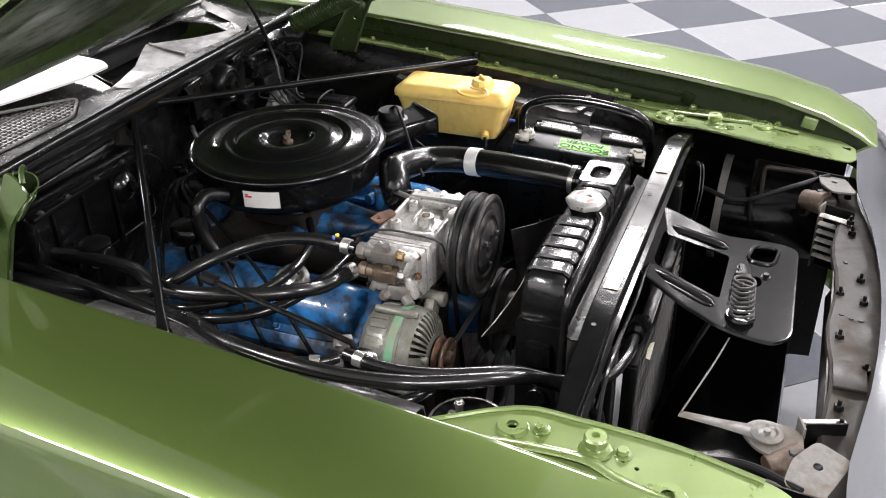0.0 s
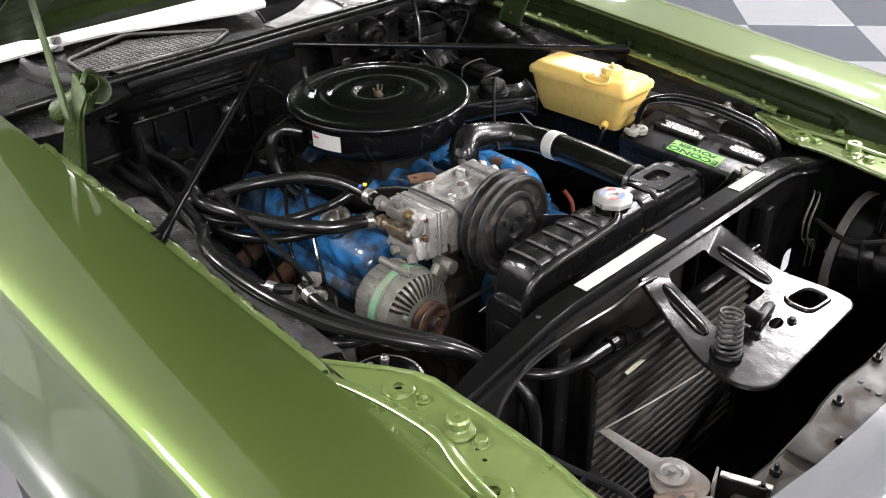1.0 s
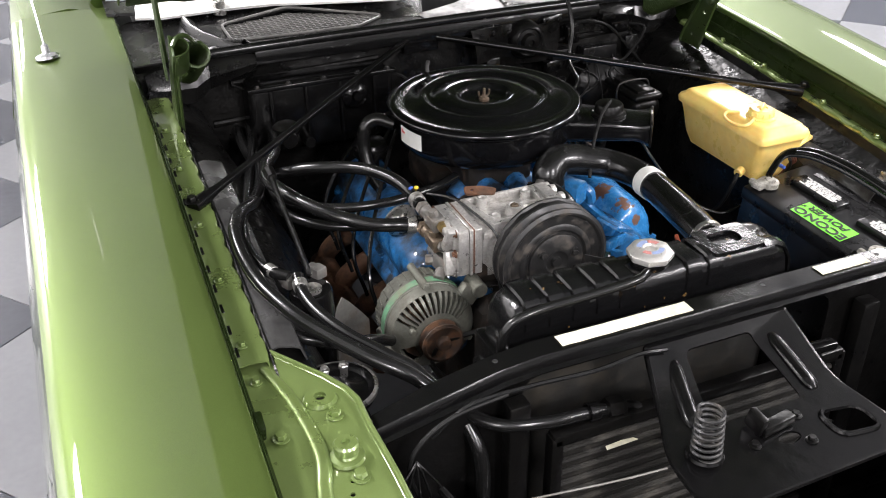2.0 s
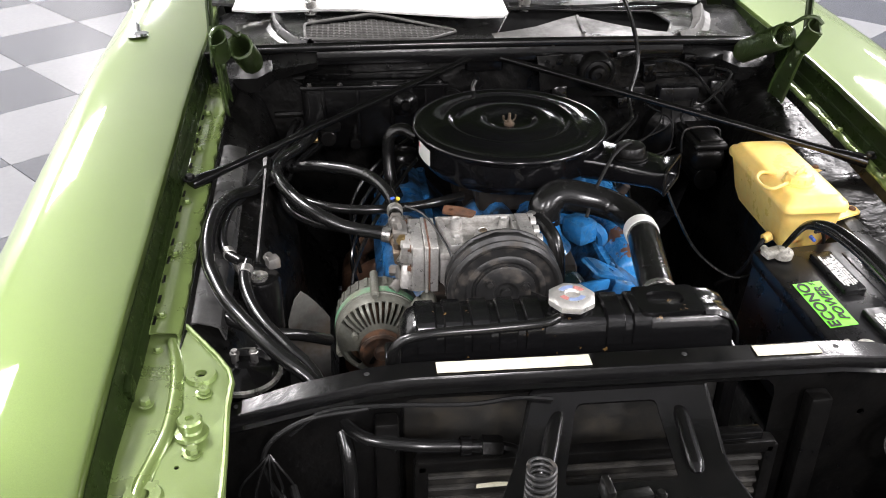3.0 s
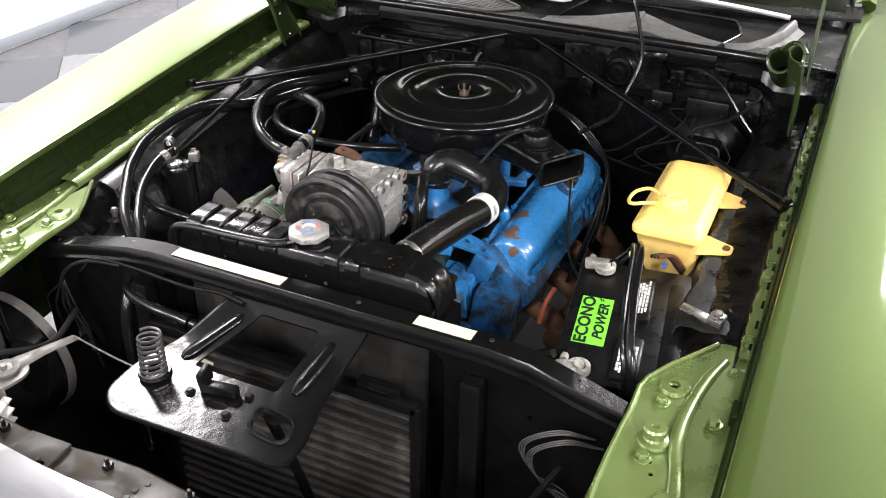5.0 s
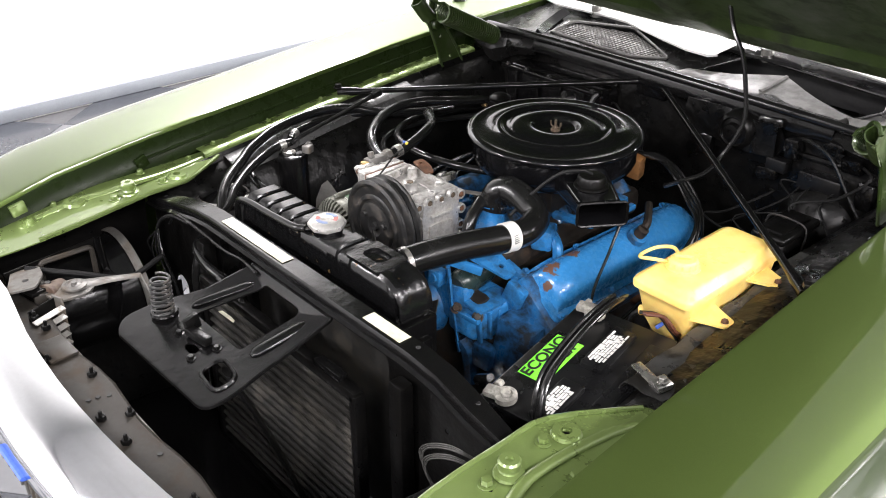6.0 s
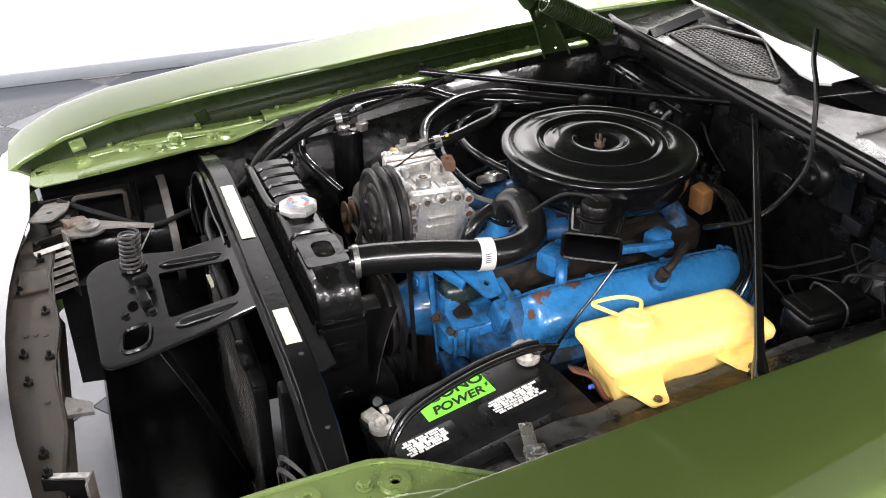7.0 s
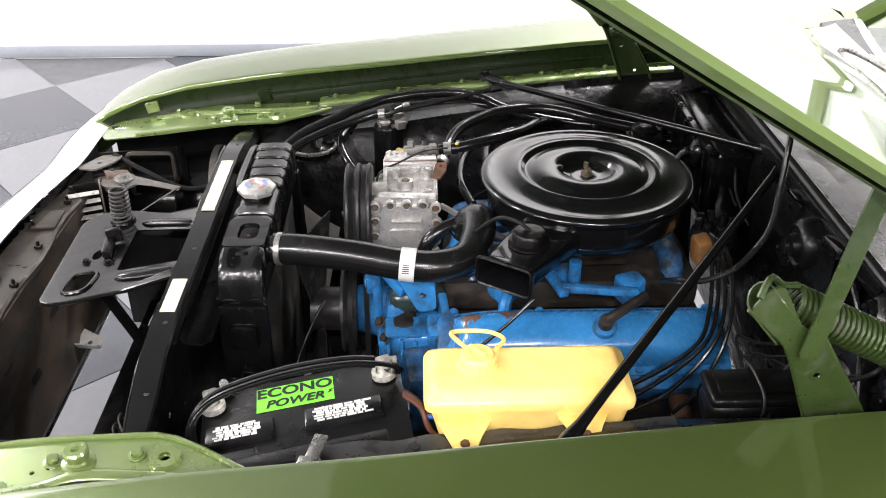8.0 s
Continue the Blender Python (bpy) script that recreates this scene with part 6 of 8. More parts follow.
cyl(bm, M @ Vector((0, 0, 0.0)), M @ Vector((0, 0, 0.034)), 0.062)
part("rotor", bm, surface("copper_winding", (0.11, 0.062, 0.035), 0.5, 0.3, grain=300, bump=0.3, dirt=(0.03, 0.024, 0.02), dirt_amount=0.45, dirt_scale=30), alt)
bm = B()
lathe(bm, [(0.010, 0.058), (0.030, 0.060), (0.037, 0.063), (0.038, 0.066), (0.026, 0.073), (0.038, 0.080), (0.038, 0.083), (0.033, 0.085), (0.026, 0.081), (0.014, 0.080), (0.013, 0.088), (0.010, 0.091), (0, 0.091)], M, 36)
part("pulley", bm, surface("dark_rusty_pulley", (0.045, 0.030, 0.022), 0.5, 0.3, bump=0.15, dirt=(0.12, 0.055, 0.025), dirt_amount=0.38, dirt_scale=40), alt, "dark rust-stained belt pulley")
for ang, r0, z0, z1 in ((205, 0.080, -0.045, 0.030), (95, 0.083, -0.050, 0.026), (330, 0.082, -0.045, 0.030)):
    bm = B()
    u, v = r0 * math.cos(radians(ang)), r0 * math.sin(radians(ang))
    cyl(bm, M @ Vector((u, v, z0)), M @ Vector((u, v, z1)), 0.0075)
    hexnut(bm, M @ Vector((u, v, z1)), 0.006, 0.005, (0, -1, 0))
    part("through_bolt", bm, ALT_CAST, alt)
bm = B()
cyl(bm, M @ Vector((-0.045, 0.020, 0.045)), M @ Vector((-0.045, 0.020, 0.062)), 0.006)
part("stud", bm, ALT_CAST, alt)
bm = B()
box(bm, M @ Vector((0.072, 0.048, 0.022)), (0.038, 0.022, 0.034), (0, 35, 0), 0.006)
cyl(bm, M @ Vector((0.088, 0.060, 0.0)), M @ Vector((0.088, 0.060, 0.044)), 0.014)
part("lug", bm, ALT_CAST, alt)
bm = B()
tube(bm, [(-0.245, 0.318, 0.800), (-0.20, 0.325, 0.792), (-0.15, 0.335, 0.775)], 0.012, 6, 3, flat=0.3)
part("adjusting_strap", bm, BLACK_ROUGH, alt)

# ---- radiator ----
rad = thing("radiator", (-0.05, 0.10, 0.36), "black painted radiator with a ribbed top tank", "radiator")
bm = B()
rows = []
for x, s in ((-0.310, 0.0), (-0.306, 0.55), (-0.296, 0.85), (-0.28, 1.0), (0.17, 1.0), (0.188, 0.85), (0.197, 0.55), (0.200, 0.0)):
    pts = [(0.063, 0.845), (0.062, 0.895 * s + 0.86 * (1 - s)), (0.065, 0.918 * s + 0.862 * (1 - s)), (0.075, 0.927 * s + 0.865 * (1 - s)), (0.128, 0.927 * s + 0.865 * (1 - s)), (0.137, 0.918 * s + 0.862 * (1 - s)), (0.140, 0.895 * s + 0.86 * (1 - s)), (0.139, 0.845)]
    rows.append([(x, y, z) for y, z in pts])
loft(bm, rows, close_u=True, cap=True)
tank = part("top_tank", bm, TANK, rad, angle=50)
for x in [-0.27 + 0.0405 * k for k in range(11)]:
    if abs(x + 0.049) < 0.03 or 0.06 < x < 0.14:
        continue
    bm = B()
    rows = []
    for y, z in ((0.0600, 0.880), (0.0595, 0.912), (0.0640, 0.9245), (0.0740, 0.9315), (0.102, 0.9325), (0.1285, 0.9315), (0.1385, 0.9245), (0.1425, 0.912), (0.1420, 0.880)):
        o = Vector((0, y - 0.101, z - 0.90)).normalized() * 0.004
        rows.append([(x - 0.015, y - o.y, z - o.z), (x - 0.0125, y, z), (x + 0.0125, y, z), (x + 0.015, y - o.y, z - o.z)])
    loft(bm, rows)
    part("tank_rib", bm, TANK, tank)
bm = B()
out = rounded([(0.052, 0.064), (0.150, 0.064), (0.150, 0.138), (0.052, 0.138)], 0.010, 3)
plate(bm, out, [slot2(0.098, 0.104, 0.028, 0.018)], Matrix.Translation((0, 0, 0.9325)), 0.006)
part("recessed_band", bm, TANK, tank, "tank band with an oval recess")
bm = B()
for z, y0, y1 in ((0.852, 0.052, 0.15),):
    rows = []
    for k in range(30):
        x = -0.318 + 0.0181 * k
        dz = 0.003 * (k % 2)
        rows.append([(x, y0, z + dz), (x, y0 + 0.004, z + 0.006 + dz), (x, y0 + 0.012, z + 0.004)])
    sheet(bm, rows, 0.002)
part("crimped_seam", bm, TANK, tank)
bm = B()
rows = []
for x, z in ((0.150, 0.931), (0.172, 0.929), (0.194, 0.918), (0.208, 0.895), (0.212, 0.862)):
    rows.append([(x, 0.064, z - 0.006), (x, 0.070, z), (x, 0.086, z + 0.001), (x, 0.092, z - 0.003), (x, 0.112, z - 0.003), (x, 0.118, z + 0.001), (x, 0.132, z), (x, 0.138, z - 0.006)])
sheet(bm, rows, 0.004)
part("tank_end", bm, TANK, tank)
bm = B()
box(bm, (-0.055, 0.10, 0.60), (0.50, 0.050, 0.50), bev=0.004)
part("core", bm, CORE, rad, "dusty dark finned core")
for x in (-0.318, 0.208):
    bm = B()
    box(bm, (x, 0.10, 0.60), (0.024, 0.085, 0.50), bev=0.005)
    box(bm, (x + (0.014 if x > 0 else -0.014), 0.10, 0.79), (0.022, 0.05, 0.05), bev=0.012)
    cyl(bm, (x, 0.10, 0.70), (x + (0.022 if x > 0 else -0.022), 0.10, 0.70), 0.018)
    part("side_strap", bm, BLACK, rad)
bm = B()
lathe(bm, [(0.028, 0.922), (0.030, 0.926), (0.030, 0.936), (0.027, 0.938)], Matrix.Translation((-0.049, 0.098, 0)), 28)
tube(bm, [(-0.055, 0.085, 0.931), (-0.075, 0.066, 0.931)], 0.005, 8, 3)
part("filler_neck", bm, TANK, rad)
bm = B()
lathe(bm, [(0.0, 0.936), (0.035, 0.936), (0.037, 0.940), (0.037, 0.946), (0.033, 0.950), (0.022, 0.952), (0.012, 0.952), (0.010, 0.949), (0, 0.949)], Matrix.Translation((-0.049, 0.098, 0)) @ pose(0, 0, 0, 0, 0, 10), 8)
cap = part("cap", bm, surface("bare_tin_cap", (0.62, 0.61, 0.58), 0.35, 0.6, bump=0.05, dirt=(0.4, 0.38, 0.33), dirt_amount=0.3, dirt_scale=40), rad, "worn tin radiator cap with red and blue print")
for a0, a1, mt in ((20, 70, FADED_RED), (75, 150, FADED_BLUE), (200, 240, FADED_RED), (245, 330, FADED_BLUE)):
    bm = B()
    rows = []
    for k in range(7):
        a = radians(a0 + (a1 - a0) * k / 6)
        rows.append([(-0.049 + r * math.cos(a), 0.098 + r * math.sin(a), 0.9524) for r in (0.0135, 0.0215)])
    sheet(bm, rows, 0.0004)
    part("print_arc", bm, mt, cap)
bm = B()
tube(bm, [(-0.075, 0.066, 0.931), (-0.10, 0.056, 0.929), (-0.18, 0.054, 0.925), (-0.27, 0.055, 0.920), (-0.315, 0.058, 0.900), (-0.325, 0.06, 0.84), (-0.33, 0.06, 0.70)], 0.0075, 10, 6)
part("overflow_hose", bm, RUBBER, rad, "thin black overflow hose")
bm = B()
cyl(bm, (0.107, 0.130, 0.900), (0.110, 0.165, 0.902), 0.024)
part("outlet", bm, TANK, rad)

# Added black sheet that blocks the bright floor in the gap below the tank.
bm = B()
rows = [[(x, y, z) for y, z in ((0.012, 0.846), (0.020, 0.835), (0.045, 0.832), (0.064, 0.842))] for x in (-0.33, -0.1, 0.1, 0.30)]
sheet(bm, rows, 0.003)
part("air_seal", bm, BLACK_ROUGH, rad)

# upper radiator hose
hose = thing("radiator_hose", (0.11, 0.16, 0.90), "shiny black moulded upper radiator hose with a paper tag", "hose")
HP = [(0.108, 0.148, 0.901), (0.116, 0.20, 0.902), (0.132, 0.29, 0.898), (0.150, 0.38, 0.889), (0.152, 0.44, 0.886), (0.128, 0.492, 0.888), (0.075, 0.515, 0.897), (0.025, 0.520, 0.903), (-0.003, 0.508, 0.888), (-0.005, 0.50, 0.855)]
bm = B()
tube(bm, HP, [0.0285] * 6 + [0.031, 0.032, 0.032, 0.031], 20, 8)
part("hose_body", bm, RUBBER, hose)
for i, nm in ((0, "clamp"), (9, "clamp")):
    a = Vector(HP[i])
    b = Vector(HP[i + 1 if i == 0 else i - 1])
    dv = (b - a).normalized()
    bm = B()
    lathe(bm, [(0.0282, 0), (0.0302, 0), (0.0302, 0.010), (0.0282, 0.010)], aim(a + dv * 0.006, a + dv)[0], 24)
    part(nm, bm, STEEL, hose)
a, b = Vector((0.1488, 0.374, 0.8898)), Vector((0.1512, 0.400, 0.8876))
bm = B()
lathe(bm, [(0.0286, 0), (0.0306, 0.0005), (0.0306, 0.027), (0.0286, 0.0275)], aim(a, b)[0], 28)
tag = part("paper_tag", bm, WHITE, hose, "white paper tag wrapped round the hose")
m0 = aim(a, b)[0]
for k in range(5):
    bm = B()
    ang = radians(150 + 7 * k)
    box(bm, m0 @ Vector((0.0308 * math.cos(ang), 0.0308 * math.sin(ang), 0.012)), (0.0012, 0.012, 0.0012), (0, 0, 0), 0)
    part("printed_bar", bm, INK, tag)

# ---- condenser ----
cond = thing("condenser", (-0.03, -0.05, 0.36), "dusty black air-conditioning condenser in front of the radiator", "condenser")
bm = B()
for c, s in (((-0.03, -0.05, 0.770), (0.53, 0.024, 0.022)), ((-0.03, -0.05, 0.36), (0.53, 0.024, 0.022)), ((-0.288, -0.05, 0.565), (0.020, 0.024, 0.42)), ((0.230, -0.05, 0.565), (0.020, 0.024, 0.42))):
    box(bm, c, s, bev=0.004)
part("frame", bm, BLACK_ROUGH, cond)
bm = B()
box(bm, (-0.03, -0.044, 0.565), (0.50, 0.012, 0.39), bev=0)
part("fin_pack", bm, FIN, cond)
for k in range(17):
    bm = B()
    z = 0.385 + 0.0225 * k
    cyl(bm, (-0.285, -0.0525, z), (0.228, -0.0525, z), 0.0055, seg=8, bev=0.0005)
    part("cooling_tube", bm, FIN, cond)
bm = B()
box(bm, (0.17, -0.06, 0.800), (0.075, 0.02, 0.014), bev=0.003)
part("mount_tab", bm, BLACK, cond)
bm = B()
hexnut(bm, (-0.200, -0.042, 0.788), 0.017, 0.03, (1, 0, -0.1))
tube(bm, [(-0.17, -0.042, 0.785), (-0.15, -0.046, 0.780), (-0.14, -0.05, 0.765)], 0.008, 8, 4)
part("fitting", bm, BLACK_ROUGH, cond)
bm = B()
plate(bm, [(-0.21, -0.07), (-0.155, -0.068), (-0.16, -0.062), (-0.18, -0.06), (-0.208, -0.062)], (), Matrix.Translation((0, 0, 0.735)), 0.001)
part("torn_tag", bm, TAPE, cond)

# latch release lever on the header
lever = thing("hood_release_lever", (-0.40, -0.29, 0.795), "worn grey steel bonnet release lever with its cable", "lever")
bm = B()
plate(bm, rounded([(-0.455, -0.345), (-0.375, -0.335), (-0.366, -0.27), (-0.400, -0.245), (-0.44, -0.275)], 0.02, 4), [ring2(-0.41, -0.29, 0.004, n=10)], Matrix.Translation((0, 0.010, 0.786)), 0.005)
part("pivot_plate", bm, GREY_STEEL, lever)
bm = B()
tube(bm, [(-0.405, -0.276, 0.790), (-0.395, -0.21, 0.783), (-0.383, -0.146, 0.774)], [0.020, 0.012, 0.009], 8, 4, flat=0.25)
part("arm", bm, GREY_STEEL, lever)
bm = B()
lathe(bm, [(0.024, 0.0), (0.024, 0.004), (0.016, 0.007), (0.013, 0.004), (0.006, 0.004), (0.005, 0.010), (0, 0.010)], Matrix.Translation((-0.405, -0.276, 0.789)), 24)
part("pivot", bm, GREY_STEEL, lever)
bm = B()
tube(bm, [(-0.383, -0.148, 0.778), (-0.32, -0.165, 0.787), (-0.26, -0.181, 0.796), (-0.20, -0.195, 0.806)], 0.0016, 6, 4)
part("cable", bm, GREY_STEEL, lever)
bm = B()
box(bm, (-0.425, -0.325, 0.745), (0.022, 0.010, 0.08), (0, 0, 12), 0.003)
box(bm, (-0.45, -0.345, 0.790), (0.06, 0.034, 0.010), (0, 0, 12), 0.003)
bolt(bm, (-0.435, -0.340, 0.795), 0.006)
bolt(bm, (-0.465, -0.348, 0.795), 0.006)
part("bracket_leg", bm, BLACK_ROUGH, lever)

# ---- horn and drier ----
horn = thing("horn", (-0.552, 0.146, 0.77), "black round horn with a bright rim", "horn")
bm = B()
lathe(bm, [(0, 0.775), (0.03, 0.772), (0.055, 0.785), (0.060, 0.797), (0.060, 0.803), (0.054, 0.806), (0.046, 0.800), (0.02, 0.808), (0.012, 0.816), (0, 0.816)], Matrix.Translation((-0.552, 0.146, 0)), 36)
part("bell", bm, BLACK, horn)
bm = B()
lathe(bm, [(0.0555, 0.802), (0.0615, 0.799), (0.0615, 0.805), (0.056, 0.807)], Matrix.Translation((-0.552, 0.146, 0)), 36)
part("rim", bm, STEEL, horn)
for x, y in ((-0.565, 0.165), (-0.535, 0.165)):
    bm = B()
    cyl(bm, (x, y, 0.805), (x, y, 0.832), 0.006, seg=10)
    hexnut(bm, (x, y, 0.822), 0.008, 0.006)
    part("terminal", bm, STEEL, horn)
drier = thing("receiver_drier", (-0.535, 0.335, 0.66), "black cylindrical receiver drier with steel fittings", "receiver drier")
bm = B()
lathe(bm, [(0, 0.66), (0.03, 0.66), (0.036, 0.67), (0.036, 0.855), (0.033, 0.862), (0.02, 0.866), (0, 0.866)], Matrix.Translation((-0.535, 0.335, 0)), 28)
part("canister", bm, BLACK, drier)
bm = B()
lathe(bm, [(0.016, 0.864), (0.016, 0.870), (0.010, 0.872), (0, 0.872)], Matrix.Translation((-0.535, 0.325, 0)), 20)
part("sight_glass", bm, STEEL, drier)
for dx, dy in ((-0.03, 0.02), (0.022, 0.03)):
    bm = B()
    box(bm, (-0.535 + dx, 0.335 + dy, 0.872), (0.022, 0.022, 0.02), (0, 0, 25), 0.003)
    hexnut(bm, (-0.535 + dx, 0.335 + dy, 0.873), 0.010, 0.022, (-0.5, 0.6, 0.2))
    part("fitting", bm, GREY_STEEL, drier)


def run(name, pts, r, label, mat_=None, category="hose", seg=12):
    t = thing(name, pts[0], label, category)
    b = B()
    tube(b, pts, r, seg, 6)
    part("tube", b, mat_ or RUBBER, t)
    return t


def clamp_on(t, p, q, r, mt=None):
    b = B()
    p, q = Vector(p), Vector(q)
    lathe(b, [(r, 0), (r * 1.22, 0.001), (r * 1.22, 0.016), (r, 0.017)], aim(p, q)[0], 16)
    part("ferrule", b, mt or STEEL, t)


# air-conditioning hoses
h1 = run("suction_hose", [(-0.294, 0.452, 0.906), (-0.294, 0.490, 0.909), (-0.303, 0.533, 0.915), (-0.319, 0.571, 0.918), (-0.341, 0.609, 0.917), (-0.366, 0.638, 0.914), (-0.392, 0.658, 0.911), (-0.420, 0.675, 0.908), (-0.448, 0.696, 0.901), (-0.478, 0.722, 0.888), (-0.498, 0.77, 0.868), (-0.51, 0.92, 0.85), (-0.50, 1.09, 0.84)], 0.0122, "black air-conditioning hose with faded print")
clamp_on(h1, (-0.294, 0.462, 0.907), (-0.294, 0.49, 0.909), 0.0120)
bm = B()
box(bm, (-0.287, 0.492, 0.9225), (0.006, 0.008, 0.006), (0, 0, 30), 0.002)
part("yellow_clip", bm, surface("yellow_clip_plastic", (0.75, 0.55, 0.06), 0.5), h1)
bm = B()
box(bm, (-0.297, 0.494, 0.9225), (0.010, 0.005, 0.005), (0, 0, 30), 0.002)
part("blue_clip", bm, BLUE_PRINT, h1)
h2 = run("discharge_hose", [(-0.298, 0.455, 0.866), (-0.333, 0.464, 0.869), (-0.361, 0.468, 0.873), (-0.389, 0.477, 0.877), (-0.415, 0.488, 0.885), (-0.440, 0.505, 0.892), (-0.465, 0.533, 0.897), (-0.488, 0.568, 0.902), (-0.508, 0.612, 0.906), (-0.522, 0.675, 0.906), (-0.508, 0.735, 0.906), (-0.478, 0.80, 0.90), (-0.45, 0.93, 0.88), (-0.44, 1.08, 0.86)], 0.0128, "black air-conditioning hose looping beside the engine")
clamp_on(h2, (-0.302, 0.456, 0.866), (-0.333, 0.464, 0.869), 0.0126)
h3 = run("condenser_hose", [(-0.47, 1.09, 0.85), (-0.50, 0.90, 0.858), (-0.53, 0.72, 0.872), (-0.562, 0.621, 0.889), (-0.593, 0.569, 0.903), (-0.616, 0.513, 0.909), (-0.624, 0.457, 0.908), (-0.624, 0.392, 0.903), (-0.616, 0.330, 0.896), (-0.602, 0.288, 0.888), (-0.584, 0.246, 0.880), (-0.562, 0.212, 0.871), (-0.539, 0.178, 0.865), (-0.512, 0.142, 0.858), (-0.488, 0.117, 0.850), (-0.463, 0.097, 0.840), (-0.440, 0.080, 0.826), (-0.415, 0.045, 0.805), (-0.398, 0.010, 0.782), (-0.39, -0.02, 0.73), (-0.39, -0.025, 0.60), (-0.385, -0.03, 0.42)], 0.0122, "long black air-conditioning hose along the inner fender")
clamp_on(h3, (-0.406, 0.028, 0.795), (-0.398, 0.010, 0.782), 0.0120, BLACK)
h4 = run("liquid_hose", [(-0.552, 0.345, 0.884), (-0.556, 0.304, 0.880), (-0.548, 0.264, 0.871), (-0.533, 0.225, 0.864), (-0.515, 0.192, 0.858), (-0.493, 0.161, 0.852), (-0.472, 0.133, 0.846), (-0.451, 0.112, 0.838), (-0.436, 0.091, 0.829), (-0.408, 0.035, 0.808), (-0.370, -0.022, 0.802), (-0.300, -0.042, 0.798), (-0.24, -0.042, 0.792), (-0.20, -0.042, 0.788)], 0.0102, "black liquid hose from drier to condenser")
clamp_on(h4, (-0.232, -0.042, 0.791), (-0.20, -0.042, 0.788), 0.0125, BLACK)
clamp_on(h4, (-0.554, 0.328, 0.883), (-0.556, 0.304, 0.880), 0.0102)
h5 = run("evaporator_hose", [(-0.565, 0.350, 0.884), (-0.592, 0.38, 0.886), (-0.606, 0.44, 0.888), (-0.602, 0.53, 0.888), (-0.575, 0.62, 0.886), (-0.545, 0.74, 0.88), (-0.50, 0.92, 0.865), (-0.46, 1.09, 0.85)], 0.0092, "slim black hose from drier to firewall")
clamp_on(h5, (-0.585, 0.37, 0.885), (-0.598, 0.40, 0.887), 0.0090)
run("heater_hose", [(-0.15, 0.63, 0.855), (-0.22, 0.585, 0.862), (-0.32, 0.56, 0.866), (-0.42, 0.575, 0.868), (-0.49, 0.64, 0.866), (-0.52, 0.74, 0.86), (-0.50, 0.90, 0.85), (-0.42, 1.09, 0.84)], 0.0095, "black heater hose across the engine side")
run("heater_hose", [(-0.16, 0.52, 0.84), (-0.24, 0.50, 0.848), (-0.34, 0.505, 0.852), (-0.44, 0.54, 0.852), (-0.50, 0.62, 0.85), (-0.51, 0.75, 0.845), (-0.47, 0.92, 0.83), (-0.38, 1.09, 0.82)], 0.0095, "thin black heater hose beside the engine")
run("lower_hose", [(-0.62, 0.30, 0.83), (-0.58, 0.24, 0.84), (-0.52, 0.22, 0.825), (-0.46, 0.24, 0.80), (-0.42, 0.28, 0.76)], 0.010, "short black hose below the fender")
bracket_w = thing("drier_bracket_rod", (-0.53, 0.37, 0.89), "thin black bracket rod over the hoses", "rod")
bm = B()
tube(bm, [(-0.535, 0.34, 0.885), (-0.534, 0.36, 0.898), (-0.531, 0.56, 0.945), (-0.530, 0.58, 0.951), (-0.530, 0.605, 0.957)], [0.005, 0.005, 0.005, 0.010, 0.010], 8, 4)
part("rod", bm, BLACK_ROUGH, bracket_w)
shield = thing("splash_shield", (-0.49, 0.44, 0.66), "bare grey steel splash plate beside the engine", "splash plate")
bm = B()
rows = []
for u in range(7):
    k = u / 6
    rows.append([(-0.500 + 0.075 * k + 0.004 * v, 0.35 + 0.02 * v + 0.03 * math.sin(k * 2), 0.60 + (0.10 + 0.095 * math.sin(min(1, k * 2.2 + 0.3) * 1.57) - 0.10 * max(0, k - 0.35)) * v) for v in (0, 0.25, 0.5, 0.75, 1)])
sheet(bm, rows, 0.002)
part("plate", bm, GREY_STEEL, shield)

# ---- battery ----
BX0, BX1, BY0, BY1, BZ = 0.374, 0.572, 0.078, 0.388, 0.838
batt = thing("battery", ((BX0 + BX1) / 2, (BY0 + BY1) / 2, 0.62), "black car battery with a bright green label", "battery")
bm = B()
box(bm, ((BX0 + BX1) / 2, (BY0 + BY1) / 2, 0.72), (BX1 - BX0 - 0.006, BY1 - BY0 - 0.006, 0.20), bev=0.006)
part("case", bm, PLASTIC, batt)
bm = B()
box(bm, ((BX0 + BX1) / 2, (BY0 + BY1) / 2, BZ - 0.014), (BX1 - BX0, BY1 - BY0, 0.028), bev=0.005)
box(bm, (BX1 - 0.022, (BY0 + BY1) / 2 + 0.01, BZ - 0.004), (0.03, 0.22, 0.012), bev=0.004)
cover = part("cover", bm, PLASTIC, batt)
bm = B()
rows = [[(x, y, BZ + 0.0012) for x in (0.393, 0.420, 0.447)] for y in (0.163, 0.20, 0.240, 0.282)]
sheet(bm, rows, 0.0006)
label = part("label", bm, LABEL_GREEN, batt, "bright green label with black letters")
up90 = pose(0, 0, 0, 0, 0, 90)
lettering("letter", "ECONO", 0.0285, Matrix.Translation((0.4075, 0.222, BZ + 0.0022)) @ up90, INK, label, 1.14, 0.0)
lettering("letter", "POWER", 0.0235, Matrix.Translation((0.434, 0.222, BZ + 0.0022)) @ up90, INK, label, 1.10, 0.2)
bm = B()
plate(bm, [(-0.004, 0.0), (0.004, 0.003), (0.001, 0.004), (0.006, 0.010), (-0.003, 0.006), (0.0, 0.005)], (), Matrix.Translation((0.432, 0.276, BZ + 0.0022)) @ up90, 0.0004)
part("bolt_sign", bm, INK, label)
